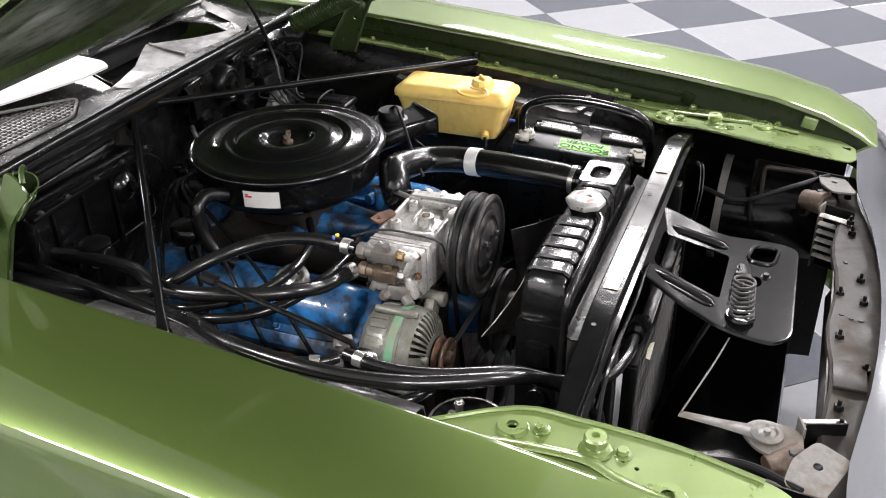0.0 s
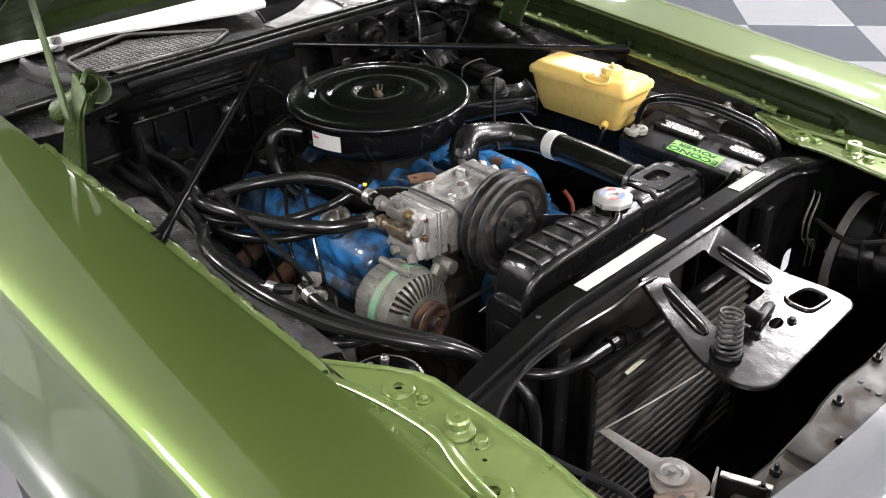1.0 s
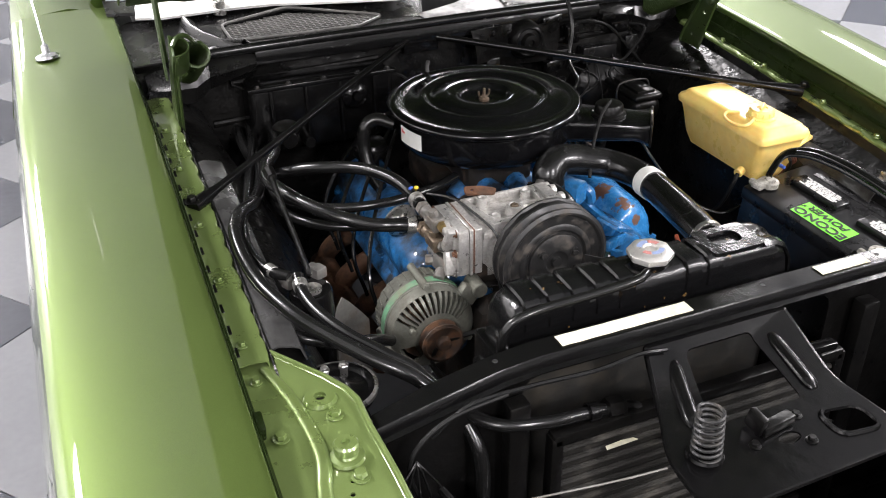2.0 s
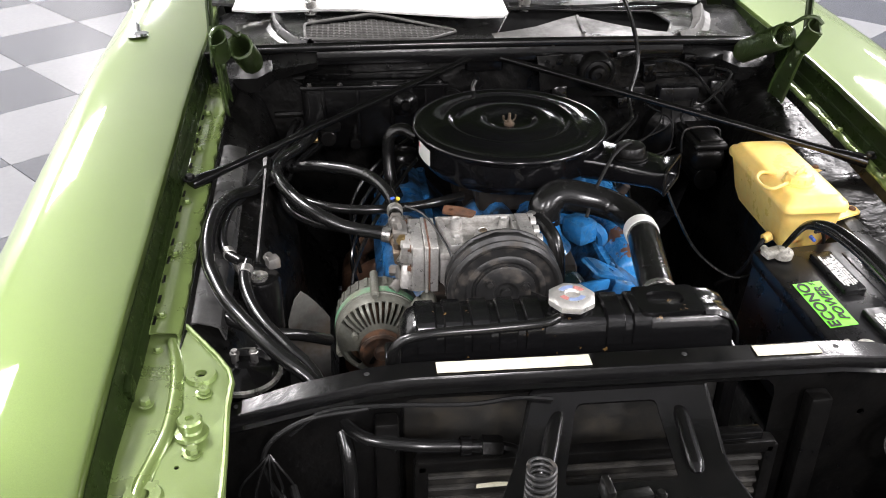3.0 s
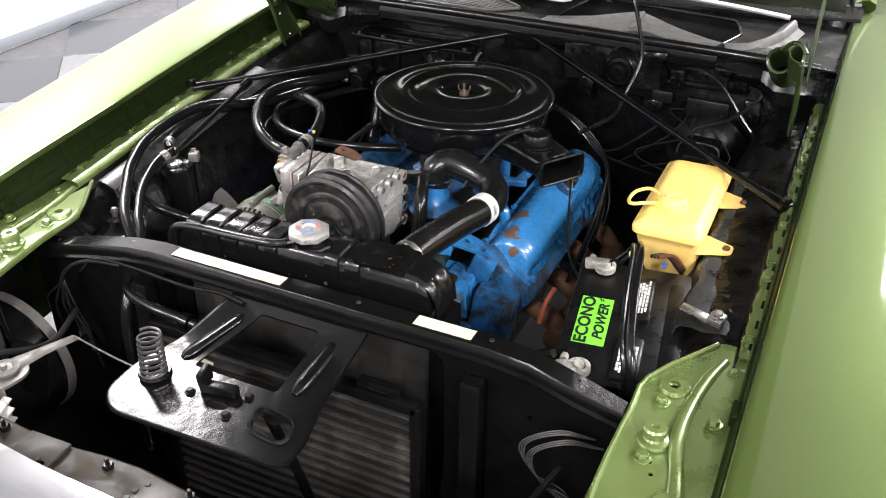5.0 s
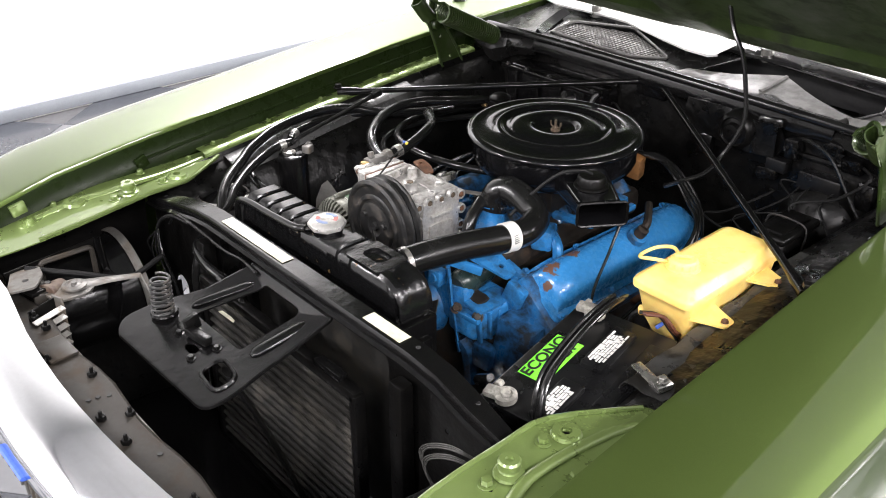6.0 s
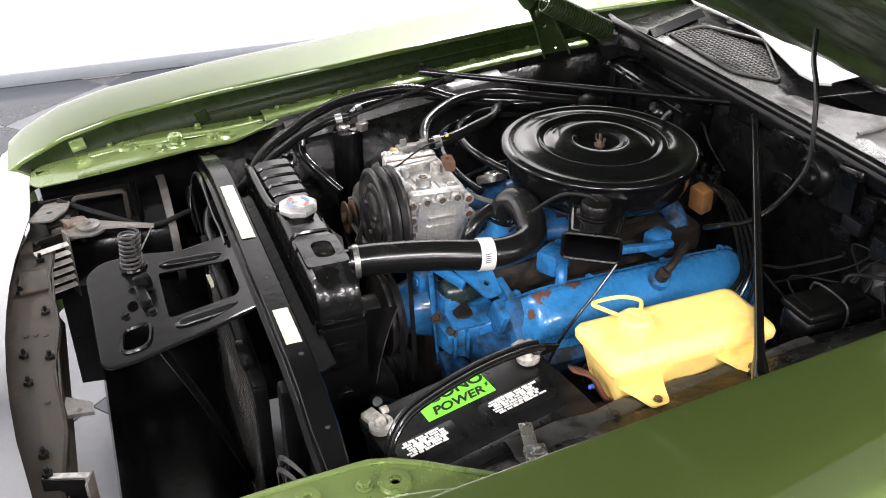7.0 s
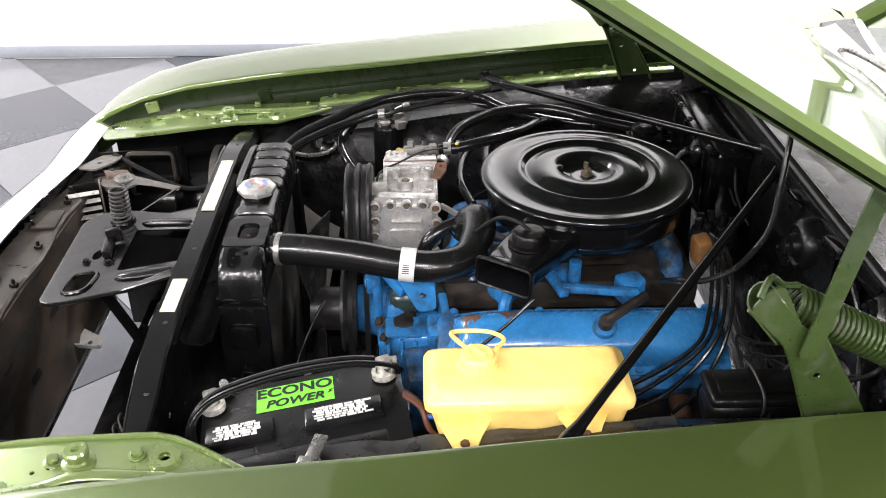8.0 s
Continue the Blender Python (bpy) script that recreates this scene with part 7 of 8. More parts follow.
for y0, y1 in ((0.235, 0.352), (0.088, 0.190)):
    bm = B()
    yc = (y0 + y1) / 2
    box(bm, (0.489, yc, BZ + 0.004), (0.044, y1 - y0, 0.014), bev=0.005)
    capm = part("vent_cap", bm, PLASTIC, batt, "raised black vent cap with white print")
    rng = random.Random(int(y0 * 1000))
    for k in range(6):
        xx = 0.4755 + 0.0052 * k
        y = y0 + 0.012 + rng.uniform(0, 0.012)
        while y < y1 - 0.026:
            ln = rng.uniform(0.004, 0.016)
            bm = B()
            box(bm, (xx, min(y + ln / 2, y1 - 0.012), BZ + 0.0113), (rng.uniform(0.0030, 0.0050), ln, 0.0006), bev=0)
            part("printed_bar", bm, WHITE, capm)
            y += ln + rng.uniform(0.0005, 0.003)
for y, sg in ((0.362, 1), (0.098, -1)):
    bm = B()
    lathe(bm, [(0.011, 0), (0.009, 0.016), (0.008, 0.018), (0, 0.018)], Matrix.Translation((0.418, y, BZ)), 18)
    post = part("post", bm, LEAD, batt)
    bm = B()
    lathe(bm, [(0.0115, 0.002), (0.019, 0.003), (0.019, 0.013), (0.0115, 0.014)], Matrix.Translation((0.418, y, BZ)), 18)
    box(bm, (0.398, y + sg * 0.004, BZ + 0.009), (0.035, 0.024, 0.012), (0, 0, 10), 0.004)
    hexnut(bm, (0.392, y + 0.012, BZ + 0.008), 0.007, 0.012, (0, 1, 0))
    part("clamp", bm, LEAD, batt, "corroded grey cable clamp")
loom = [(0.500, 0.070, BZ - 0.06), (0.501, 0.071, BZ - 0.01), (0.496, 0.078, BZ + 0.042), (0.486, 0.112, BZ + 0.072), (0.481, 0.165, BZ + 0.084), (0.477, 0.24, BZ + 0.089), (0.474, 0.31, BZ + 0.083), (0.470, 0.352, BZ + 0.070), (0.462, 0.380, BZ + 0.050), (0.435, 0.378, BZ + 0.018), (0.418, 0.366, BZ + 0.012)]
bm = B()
tube(bm, loom, [0.012, 0.013, 0.013, 0.013, 0.013, 0.013, 0.013, 0.012, 0.011, 0.009, 0.008], 12, 6, flat=0.32)
lo = part("cable_loom", bm, RUBBER, batt, "taped black cable loom over the battery")
for dx in (-0.008, 0.008):
    bm = B()
    tube(bm, [(x + dx, y, z + 0.003) for x, y, z in loom[1:8]], 0.004, 8, 6)
    part("taped_cable", bm, RUBBER, lo)
for k, (dx, mt) in enumerate(((0.0, BROWN), (0.006, BROWN), (-0.006, INK))):
    bm = B()
    tube(bm, [(0.500 + dx, 0.385, BZ + 0.03), (0.525 + dx, 0.405, BZ + 0.022), (0.545 + dx, 0.412, BZ - 0.005), (0.55, 0.43 + dx, BZ - 0.035), (0.53, 0.45, BZ - 0.09)], 0.0035, 8, 6)
    part("cable", bm, mt, batt)
# it sits askew in its tray, its front a little low
batt.matrix_basis = pose((BX0 + BX1) / 2 + 0.004, (BY0 + BY1) / 2 + 0.024, 0.614, 6.5, 0, 8)
bm = B()
box(bm, ((BX0 + BX1) / 2, (BY0 + BY1) / 2, 0.585), (0.22, 0.34, 0.02), bev=0.004)
tray = tagged(part("battery_tray", bm, BLACK_ROUGH, car, "black steel battery tray"))
bm = B()
box(bm, (0.590, 0.262, 0.864), (0.060, 0.020, 0.004), (0, 4, -14), 0.002)
box(bm, (0.622, 0.256, 0.866), (0.026, 0.032, 0.014), (0, 10, -12), 0.004)
bolt(bm, (0.624, 0.256, 0.873), 0.007)
part("hold_down", bm, STEEL, car, "steel battery hold-down clamp")

# ---- washer reservoir ----
res = thing("washer_reservoir", (0.49, 0.54, 0.80), "yellow plastic fluid reservoir bolted to the inner fender", "reservoir")


def ring_rect(x0, x1, y0, y1, z, r=0.018):
    return [(x, y, z) for x, y in rounded([(x0, y0), (x1, y0), (x1, y1), (x0, y1)], r, 4)]


bm = B()
rows = [ring_rect(0.470, 0.535, 0.455, 0.660, 0.800, 0.014), ring_rect(0.458, 0.545, 0.440, 0.672, 0.803, 0.016), ring_rect(0.448, 0.550, 0.428, 0.682, 0.830), ring_rect(0.440, 0.553, 0.416, 0.692, 0.880), ring_rect(0.437, 0.554, 0.411, 0.696, 0.896), ring_rect(0.431, 0.559, 0.405, 0.701, 0.899), ring_rect(0.430, 0.560, 0.404, 0.702, 0.909), ring_rect(0.433, 0.557, 0.407, 0.699, 0.916), ring_rect(0.440, 0.551, 0.413, 0.692, 0.919), ring_rect(0.443, 0.548, 0.416, 0.689, 0.9245), ring_rect(0.450, 0.541, 0.423, 0.682, 0.928), ring_rect(0.455, 0.536, 0.428, 0.677, 0.9285)]
loft(bm, rows, close_u=True, cap=True)
part("tank", bm, YELLOW, res, angle=50)
bm = B()
lathe(bm, [(0.031, 0.9265), (0.031, 0.931), (0.027, 0.933), (0.0255, 0.944), (0.022, 0.9475), (0.012, 0.948), (0.010, 0.946), (0, 0.946)], Matrix.Translation((0.486, 0.482, 0)), 28)
for k in range(12):
    a = 2 * math.pi * k / 12
    box(bm, (0.486 + 0.026 * math.cos(a), 0.482 + 0.026 * math.sin(a), 0.9385), (0.003, 0.004, 0.010), (0, 0, math.degrees(a)), 0.001, 1)
box(bm, (0.486, 0.482, 0.951), (0.034, 0.007, 0.008), (0, 0, 40), 0.003)
part("cap", bm, YELLOW, res, "yellow screw cap")
bm = B()
tube(bm, [(0.462, 0.475, 0.932), (0.440, 0.455, 0.936), (0.418, 0.447, 0.934), (0.408, 0.470, 0.930), (0.412, 0.505, 0.930), (0.432, 0.525, 0.931), (0.455, 0.512, 0.932)], 0.0035, 8, 6)
part("cap_strap", bm, YELLOW, res)
for y, zt in ((0.460, 0.876), (0.626, 0.889)):
    bm = B()
    plate(bm, rounded([(0.545, y - 0.040), (0.575, y - 0.026), (0.608, y - 0.014), (0.608, y + 0.014), (0.575, y + 0.026), (0.545, y + 0.040)], 0.008, 3), [ring2(0.596, y, 0.007, n=14)], Matrix.Translation((0, 0, zt)), 0.004)
    tab = part("mounting_tab", bm, YELLOW, res)
    bm = B()
    bolt(bm, (0.596, y, zt - 0.003), 0.0065)
    part("bolt", bm, RUSTY, tab)
bm = B()
cyl(bm, (0.44, 0.46, 0.825), (0.425, 0.455, 0.82), 0.010)
part("outlet_spout", bm, YELLOW, res)
bm = B()
tube(bm, [(0.426, 0.455, 0.82), (0.412, 0.45, 0.80), (0.40, 0.47, 0.74), (0.39, 0.55, 0.66)], 0.0045, 8, 5)
part("outlet_tube", bm, RUBBER_DULL, res)
bm = B()
cyl(bm, (0.50, 0.420, 0.842), (0.50, 0.402, 0.842), 0.004, 0.0035)
part("blue_plug", bm, BLUE_PRINT, res)
for ob in res.children:
    ob.matrix_local = pose(0, 0.008, 0) @ ob.matrix_local
# dark strip that carries it, on the inner fender
rows = []
for k in range(36):
    y = 0.235 + 0.015 * k
    dz = 0.866 + 0.08 * (y - 0.40) + 0.0012 * math.sin(k * 1.1)
    edge = 0.003 * math.sin(k * 0.9)
    rows.append([(0.552, y, dz - 0.040), (0.560 + edge, y, dz - 0.012), (0.567 + edge, y, dz - 0.002), (0.585, y, dz), (0.603, y, dz - 0.003), (0.608, y, dz - 0.003), (0.628, y, dz + 0.001), (0.658, y, dz + 0.001), (0.667, y, dz - 0.004), (0.669, y, dz - 0.030)])
bm = B()
sheet(bm, rows, 0.002)
ledge = part("fender_shelf", bm, SHELF_DARK, car, "worn black pressed inner fender shelf")
rng = random.Random(5)
# The shelf's holes are only black discs, their dark painted on.
for x, y in ((0.640, 0.30), (0.590, 0.40), (0.640, 0.44), (0.622, 0.53), (0.645, 0.60), (0.592, 0.70), (0.640, 0.71)):
    bm = B()
    lathe(bm, [(0, 0.0016), (0.006, 0.0016), (0.0066, 0.0)], Matrix.Translation((x, y, 0.867 + 0.08 * (y - 0.40))), 12)
    part("punched_hole", bm, INK, ledge)
bm = B()
rows = []
for k in range(20):
    y = 0.20 + 0.03 * k
    dz = 0.0
    zf = lip(y) - 0.074
    rows.append([(-0.580, y, zf - 0.050 + dz), (-0.588, y, zf - 0.026 + dz), (-0.600, y, zf - 0.020), (-0.622, y, zf - 0.014), (-0.634, y, zf - 0.016), (-0.636, y, zf - 0.030)])
sheet(bm, rows, 0.003)
part("fender_shelf", bm, SHELF, car, "worn black pressed inner fender shelf")

# ---- firewall items on the driver's side ----
motor = thing("wiper_motor", (0.225, 1.03, 0.93), "black round wiper motor on the firewall", "wiper motor")
M = Matrix.Translation((0.225, 1.085, 0.962)) @ pose(0, 0, 0, 90)
bm = B()
lathe(bm, [(0.060, 0.0), (0.060, 0.006), (0.048, 0.008), (0.046, 0.030), (0.042, 0.042), (0.034, 0.048), (0.030, 0.044), (0.022, 0.046), (0.018, 0.058), (0.008, 0.060), (0.006, 0.055), (0, 0.055)], M, 40)
part("housing", bm, BLACK_ROUGH, motor)
bm = B()
plate(bm, rounded([(0.10, 0.90), (0.30, 0.89), (0.34, 0.95), (0.30, 1.01), (0.12, 1.01)], 0.02, 3), (), Matrix.Translation((0, 1.078, 0)) @ pose(0, 0, 0, 90), 0.006)
part("mounting_plate", bm, BLACK_ROUGH, motor)
MX = 0.455
booster = thing("brake_master_cylinder", (0.46, 0.98, 0.76), "grimy black brake master cylinder on the firewall", "master cylinder")
bm = B()
box(bm, (MX, 0.915, 0.815), (0.080, 0.15, 0.060), bev=0.022, seg=3)
cyl(bm, (MX, 0.85, 0.765), (MX, 1.05, 0.765), 0.028)
part("body", bm, BLACK_ROUGH, booster)
bm = B()
box(bm, (MX, 0.915, 0.848), (0.080, 0.150, 0.018), bev=0.008, seg=3)
box(bm, (MX, 0.915, 0.858), (0.05, 0.12, 0.010), bev=0.004)
part("lid", bm, BLACK_ROUGH, booster)
bm = B()
tube(bm, [(MX - 0.042, 0.915, 0.805), (MX - 0.046, 0.915, 0.85), (MX - 0.03, 0.915, 0.868), (MX + 0.03, 0.915, 0.868), (MX + 0.046, 0.915, 0.85), (MX + 0.042, 0.915, 0.805)], 0.0025, 6, 4)
part("bail_wire", bm, PULLEY_MAT, booster)
bm = B()
lathe(bm, [(0.095, 0.0), (0.098, 0.01), (0.095, 0.045), (0.07, 0.07), (0.035, 0.085), (0.03, 0.10), (0, 0.10)], Matrix.Translation((MX, 1.095, 0.79)) @ pose(0, 0, 0, 90), 40)
part("vacuum_drum", bm, BLACK_ROUGH, booster)
block_w = thing("wiring_block", (0.45, 1.07, 0.90), "black firewall connector block with wires", "connector")
bm = B()
box(bm, (0.44, 1.07, 0.895), (0.10, 0.035, 0.045), bev=0.005)
box(bm, (0.33, 1.075, 0.905), (0.05, 0.03, 0.03), bev=0.004)
part("housing", bm, PLASTIC, block_w)
rng = random.Random(7)
for k in range(4):
    x = 0.40 + 0.026 * k
    bm = B()
    tube(bm, [(x, 1.055, 0.88 + 0.01 * (k % 2)), (x - 0.01, 1.02, 0.86 + rng.uniform(-0.01, 0.02)), (x + rng.uniform(-0.06, 0.06), 0.98, 0.83 + rng.uniform(-0.03, 0.02)), (x + rng.uniform(-0.15, 0.05), 0.97, 0.76)], 0.0022, 6, 5)
    part("wire", bm, RUBBER_DULL, block_w)

heater = thing("heater_case", (-0.31, 1.06, 0.80), "black heater and evaporator case on the firewall", "heater case")
bm = B()
box(bm, (-0.31, 1.050, 0.880), (0.34, 0.085, 0.165), bev=0.018, seg=3)
case_h = part("case", bm, BLACK, heater)
for x in (-0.43, -0.35, -0.27, -0.19):
    bm = B()
    box(bm, (x, 1.004, 0.880), (0.010, 0.012, 0.15), bev=0.003)
    part("case_rib", bm, BLACK, case_h)
bm = B()
box(bm, (-0.31, 1.003, 0.958), (0.345, 0.020, 0.012), bev=0.004)
part("case_flange", bm, BLACK, case_h)
for x in (-0.46, -0.39, -0.31, -0.23, -0.16):
    bm = B()
    bolt(bm, (x, 0.998, 0.964), 0.005)
    part("case_screw", bm, PULLEY_MAT, case_h)
bm = B()
lathe(bm, [(0.030, 0), (0.032, 0.008), (0.026, 0.016), (0.012, 0.022), (0.010, 0.034), (0, 0.034)], aim((-0.24, 1.005, 0.915), (-0.24, 0.9, 0.925))[0], 24)
part("vacuum_pot", bm, BLACK, heater, "round black vacuum pot")
for x, z in ((-0.42, 0.84), (-0.36, 0.83)):
    bm = B()
    cyl(bm, (x, 1.02, z), (x, 0.965, z), 0.013)
    part("pipe_stub", bm, BLACK_ROUGH, heater)
brk = thing("blower_valve", (-0.42, 0.93, 0.86), "black heater valve with a brass end beside the hoses", "valve")
bm = B()
cyl(bm, (-0.42, 0.90, 0.872), (-0.42, 0.97, 0.876), 0.018)
lathe(bm, [(0.028, 0), (0.030, 0.010), (0.020, 0.018), (0.006, 0.020), (0, 0.020)], Matrix.Translation((-0.42, 0.93, 0.885)), 24)
part("body", bm, BLACK_ROUGH, brk)
bm = B()
hexnut(bm, (-0.445, 0.905, 0.872), 0.008, 0.014, (-1, -0.3, 0.1))
part("brass_end", bm, BRASS, brk)
vent = thing("oil_breather_cap", (-0.255, 0.84, 0.80), "round black breather cap on the valve cover", "breather cap")
bm = B()
lathe(bm, [(0.018, 0.795), (0.018, 0.835), (0.036, 0.838), (0.040, 0.846), (0.040, 0.862), (0.034, 0.870), (0.012, 0.874), (0, 0.874)], Matrix.Translation((-0.262, 0.835, 0)), 28)
part("cap", bm, BLACK, vent)
# small fittings along the driver's side of the firewall
rng = random.Random(31)
for x, z, w, h in ((0.12, 0.99, 0.05, 0.03), (0.30, 1.0, 0.06, 0.022), (0.36, 0.955, 0.035, 0.05), (0.50, 0.96, 0.05, 0.035), (0.54, 0.90, 0.04, 0.06), (0.14, 0.90, 0.04, 0.05), (0.31, 0.88, 0.05, 0.03), (0.46, 0.99, 0.04, 0.02)):
    t = thing("firewall_fitting", (x, 1.08, z), "small glossy black firewall bracket with screws", "bracket", "firewall fittings")
    bm = B()
    box(bm, (x, 1.072, z), (w, 0.030, h), (rng.uniform(-12, 12), rng.uniform(-8, 8), rng.uniform(-10, 10)), 0.006)
    part("body", bm, BLACK, t)
    for k in (-0.3, 0.3):
        bm = B()
        bolt(bm, (x + k * w, 1.056, z), 0.0045, (0, -1, 0.1), rng.uniform(0, 60))
        part("screw", bm, BLACK, t)
# dull metal shield round the wiper motor
bm = B()
rows = []
for k in range(9):
    u = k / 8
    rows.append([(0.08 + 0.24 * u, 1.066 - 0.012 * math.sin(u * 9), 1.0 + 0.006 * math.sin(u * 7)), (0.085 + 0.235 * u, 1.058 - 0.010 * math.sin(u * 11 + 1), 0.965), (0.09 + 0.23 * u, 1.062 - 0.010 * math.sin(u * 8 + 2), 0.92)])
sheet(bm, rows, 0.003)
part("motor_shield", bm, BAY_DULL, motor, "crumpled dark metal shield")

# loose wires
run("hood_hose", [(0.18, 1.02, 1.245), (0.215, 0.995, 1.20), (0.251, 0.981, 1.159), (0.276, 0.970, 1.10), (0.292, 0.961, 1.04), (0.290, 0.947, 1.0), (0.272, 0.925, 0.948), (0.268, 0.888, 0.925), (0.262, 0.862, 0.917), (0.24, 0.84, 0.905), (0.20, 0.83, 0.88)], 0.005, "thin black hose hanging from the bonnet", category="hose", seg=8)
run("firewall_wire", [(0.34, 1.085, 0.97), (0.40, 1.06, 0.985), (0.46, 1.05, 0.965), (0.52, 1.035, 0.90), (0.583, 1.02, 0.828), (0.60, 0.99, 0.76)], 0.0045, "black wire hanging along the firewall", category="wire", seg=8)
rng = random.Random(11)
for k in range(4):
    run("plug_lead", [(0.02 + 0.01 * k, 0.965, 0.865), (0.09 + 0.012 * k, 0.975 - 0.012 * k, 0.872), (0.175 + 0.010 * k, 0.968 - 0.016 * k, 0.835 - 0.006 * k), (0.238 + 0.008 * k, 0.945 - 0.022 * k, 0.775), (0.270, 0.90 - 0.05 * k, 0.69), (0.272, 0.86 - 0.09 * k, 0.64)], 0.0040, "black spark plug lead behind the valve cover", category="plug lead", seg=8)
for k in range(4):
    run("plug_lead", [(-0.05 - 0.01 * k, 0.97, 0.865), (-0.17, 0.95 - 0.02 * k, 0.88), (-0.30, 0.88 - 0.07 * k, 0.83), (-0.375, 0.83 - 0.10 * k, 0.74), (-0.36, 0.80 - 0.10 * k, 0.64)], 0.0042, "black spark plug lead over the valve cover", category="plug lead", seg=8)
dist = thing("distributor", (-0.03, 0.99, 0.80), "black distributor cap with leads behind the engine", "distributor")
bm = B()
lathe(bm, [(0.03, 0.78), (0.045, 0.80), (0.048, 0.835), (0.040, 0.850), (0, 0.852)], Matrix.Translation((-0.03, 0.99, 0)), 24)
part("cap", bm, PLASTIC, dist)
for k in range(8):
    a = 2 * math.pi * k / 8
    bm = B()
    cyl(bm, (-0.03 + 0.03 * math.cos(a), 0.99 + 0.03 * math.sin(a), 0.845), (-0.03 + 0.034 * math.cos(a), 0.99 + 0.034 * math.sin(a), 0.872), 0.008, seg=10)
    part("tower", bm, PLASTIC, dist)
run("heater_hose", [(0.285, 0.46, 0.705), (0.278, 0.43, 0.685), (0.27, 0.42, 0.64)], 0.005, "orange sleeved lead beside the engine", ORANGE, "wire", 8)
run("battery_cable", [(0.40, 0.10, 0.83), (0.36, 0.11, 0.80), (0.31, 0.18, 0.72), (0.28, 0.30, 0.62), (0.24, 0.40, 0.55)], 0.008, "black ground cable from battery to engine", category="cable", seg=8)
run("reservoir_wire", [(0.26, 0.60, 0.885), (0.275, 0.55, 0.84), (0.30, 0.48, 0.79), (0.35, 0.42, 0.765), (0.40, 0.41, 0.775)], 0.003, "thin black wire beside the reservoir", category="wire", seg=8)
WIRE_GREY = surface("dusty_grey_wire", (0.045, 0.044, 0.041), 0.5)
rng = random.Random(4)
for cx, cy, cz in ((0.46, -0.02, 0.77), (0.475, -0.026, 0.762)):
    for k in range(3):
        run("wire_loop", [(cx + 0.05, cy + 0.0, cz + 0.02), (cx, cy - 0.03, cz + 0.035 + 0.004 * k), (cx - 0.045 - 0.004 * k, cy - 0.04, cz + 0.005), (cx - 0.03, cy - 0.035, cz - 0.05), (cx + 0.02, cy - 0.03, cz - 0.075 - 0.01 * k), (cx + 0.05, cy - 0.02, cz - 0.16)], 0.0014, "loose lamp wire on the support panel", WIRE_GREY, "wire", 6)
run("tie_bar_wire", [(-0.47, -0.03, 0.82), (-0.42, -0.035, 0.862), (-0.33, -0.037, 0.868), (-0.22, -0.037, 0.862), (-0.15, -0.036, 0.868), (-0.10, -0.036, 0.862)], 0.0035, "thin black wire clipped along the tie bar", category="wire", seg=6)

rng = random.Random(23)
for k in range(3):
    x0 = rng.uniform(0.10, 0.55)
    y0, z0 = 1.07, rng.uniform(0.84, 0.97)
    pts = [(x0, y0, z0)]
    for j in range(4):
        pts.append((x0 + rng.uniform(-0.05, 0.05) * (j + 1), y0 - 0.02 - 0.035 * j + rng.uniform(-0.02, 0.02), z0 - 0.012 - 0.035 * j + rng.uniform(-0.025, 0.025)))
    run("firewall_wire", pts, rng.choice((0.0022, 0.003, 0.0035)), "dark wire hanging along the firewall", RUBBER_DULL, "wire", 6)
for k in range(5):
    x0 = -0.50 + 0.08 * k
    run("firewall_wire", [(x0, 1.08, 0.95 - 0.02 * k), (x0 + 0.05, 1.05, 0.93 - 0.03 * (k % 2)), (x0 + 0.10, 1.04, 0.90), (x0 + 0.14, 1.06, 0.85)], 0.003, "dark wire hanging along the firewall", RUBBER_DULL, "wire", 6)

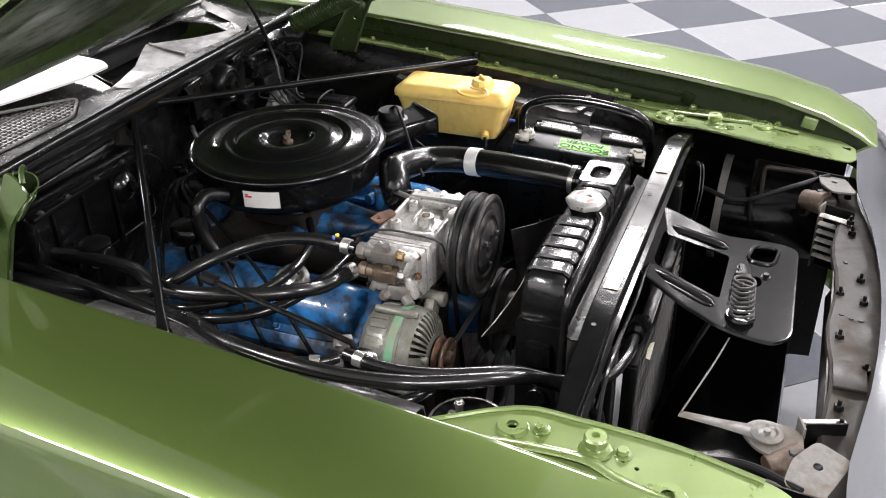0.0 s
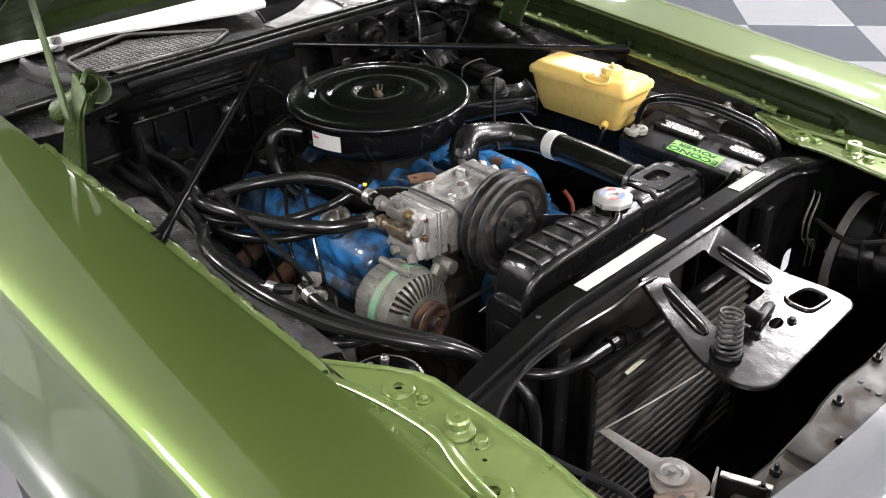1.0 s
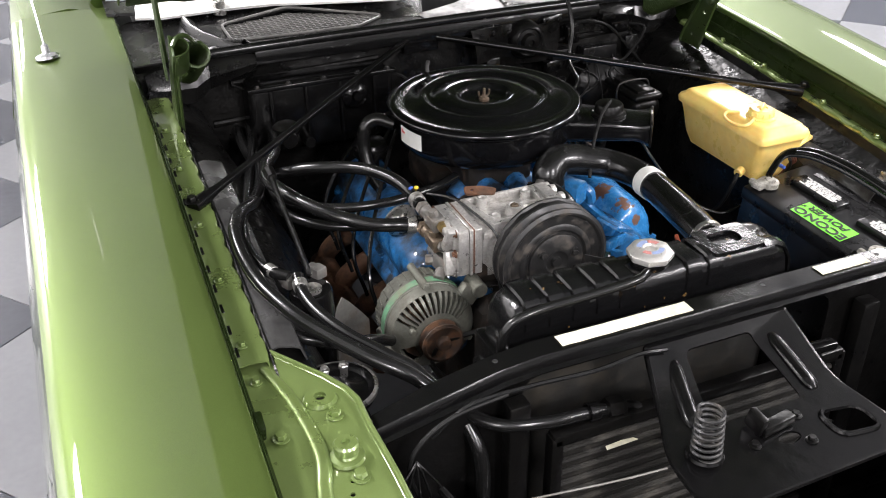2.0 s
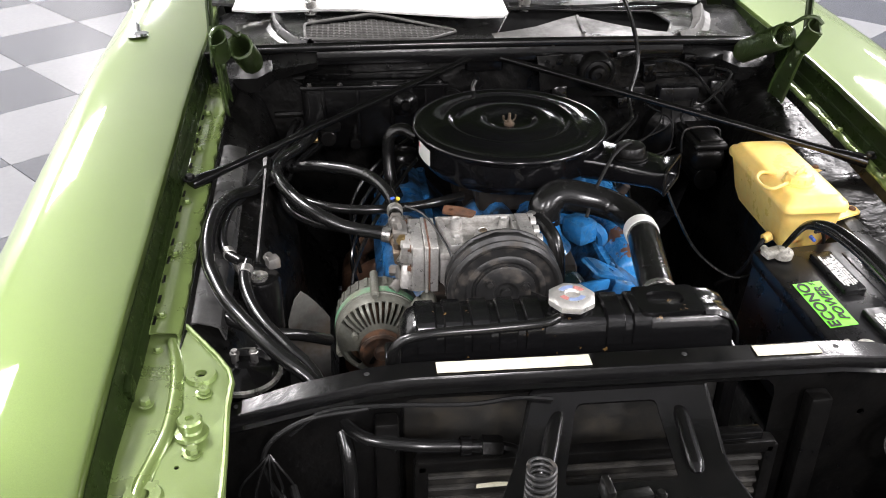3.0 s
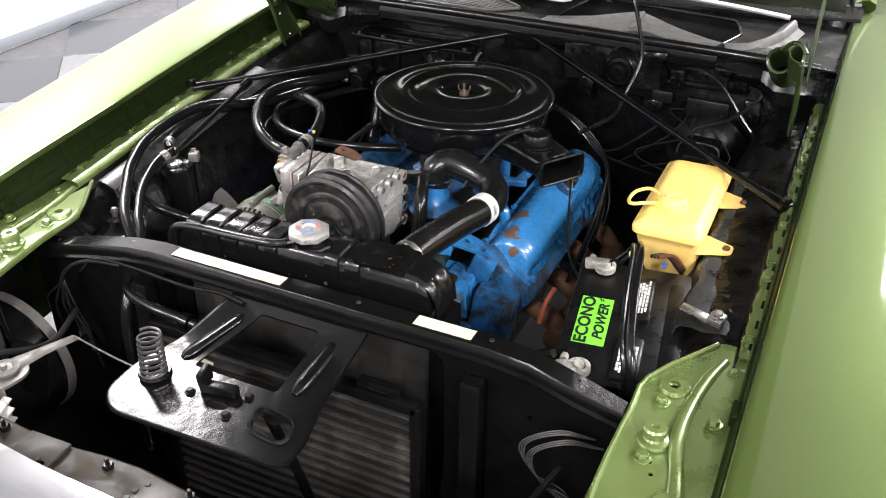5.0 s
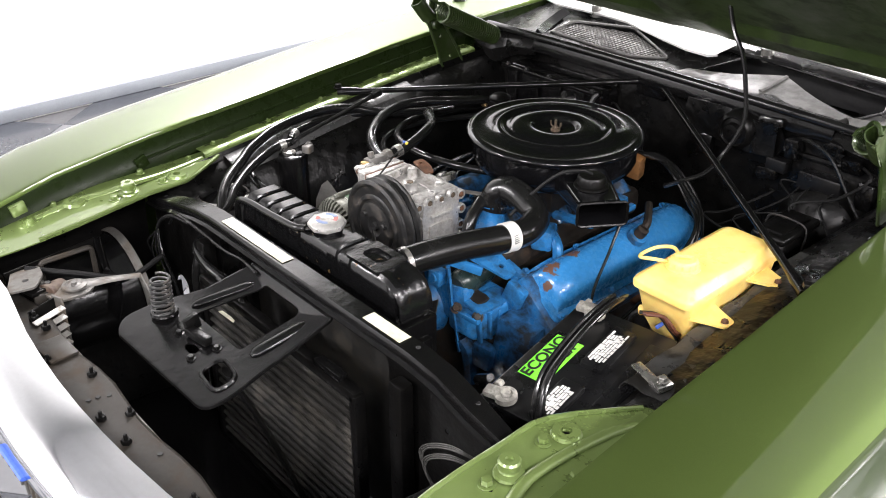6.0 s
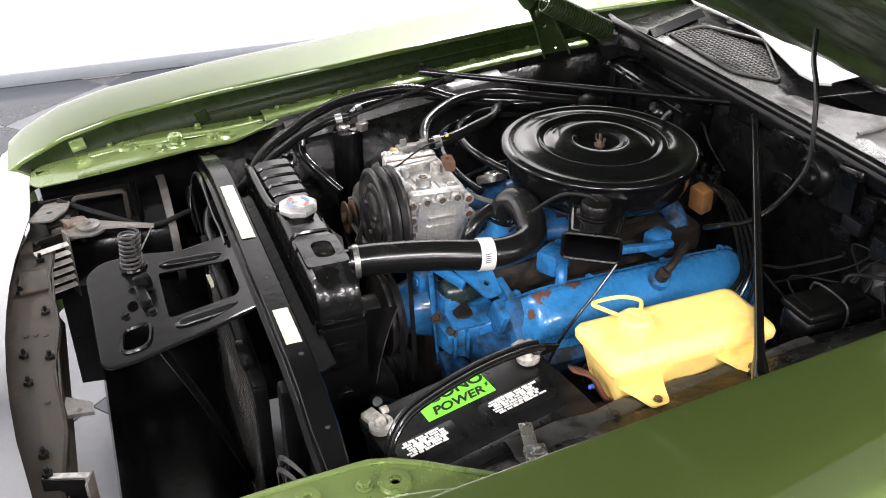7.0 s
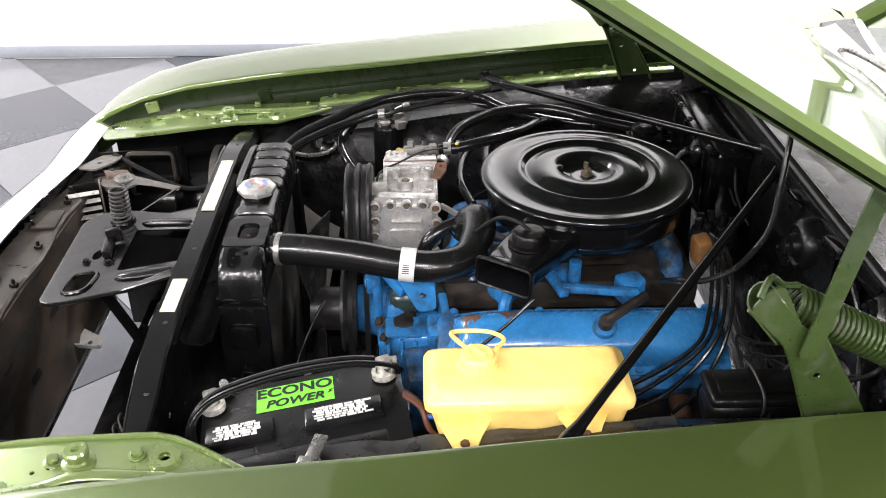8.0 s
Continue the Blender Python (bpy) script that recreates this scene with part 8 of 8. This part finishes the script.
run("front_harness", [(-0.36, -0.038, 0.866), (-0.44, -0.036, 0.852), (-0.49, -0.040, 0.825), (-0.51, -0.045, 0.79), (-0.50, -0.045, 0.74), (-0.475, -0.04, 0.68), (-0.46, -0.035, 0.60)], 0.0036, "taped black lamp harness on the support panel", RUBBER_DULL, "harness", 8)
for dx, dz in ((-0.045, -0.075), (-0.022, -0.10), (0.004, -0.085), (0.026, -0.115), (0.045, -0.09)):
    run("front_harness", [(-0.50, -0.045, 0.80), (-0.502 + dx * 0.3, -0.052, 0.785), (-0.504 + dx * 0.8, -0.058, 0.80 + dz * 0.55), (-0.504 + dx, -0.05, 0.80 + dz)], 0.0022, "thin black lamp wire beside the support panel", RUBBER, "harness", 6)

# ---- floor tiles ----
TD, TURN = 0.4381, -5.08
CT, ST = math.cos(radians(TURN)), math.sin(radians(TURN))
side_len = TD * math.sqrt(2)
tiles = []
for mat_ in (TILE_LIGHT, TILE_DARK):
    bm = bmesh.new()
    box(bm, (0, 0, -0.004), (side_len - 0.003, side_len - 0.003, 0.008), (0, 0, 45 + TURN), 0.0012, 1)
    me = bpy.data.meshes.new("tile")
    bm.to_mesh(me)
    bm.free()
    me.materials.append(mat_)
    tiles.append(me)
far = [[], []]
for i in range(-20, 20):
    for j in range(-20, 20):
        if (i + j) % 2:
            continue
        x, y = 4.071 + TD * (i * CT - j * ST), 0.065 + TD * (i * ST + j * CT)
        if not (X0 + 0.05 < x < X1 - 0.3 and Y0 + 0.3 < y < Y1 - 0.3):
            continue
        dark = i % 2
        if -3.75 < x < 5.6 and -2.2 < y < 5.4:
            shared("tile", tiles[dark], floor, Matrix.Translation((x, y, 0)))
        else:
            far[dark].append((x, y))
for dark in (0, 1):
    vs, fs = [], []
    for x, y in far[dark]:
        k, d = len(vs), TD - 0.002
        vs += [(x + d * a, y + d * b, 0) for a, b in ((-CT, -ST), (ST, -CT), (CT, ST), (-ST, CT))]
        fs.append((k, k + 1, k + 2, k + 3))
    me = bpy.data.meshes.new("far_tiles")
    me.from_pydata(vs, [], fs)
    me.materials.append((TILE_LIGHT, TILE_DARK)[dark])
    ob = new("far_tiles", me)
    ob.parent = floor
    tagged(ob, kind="stuff")
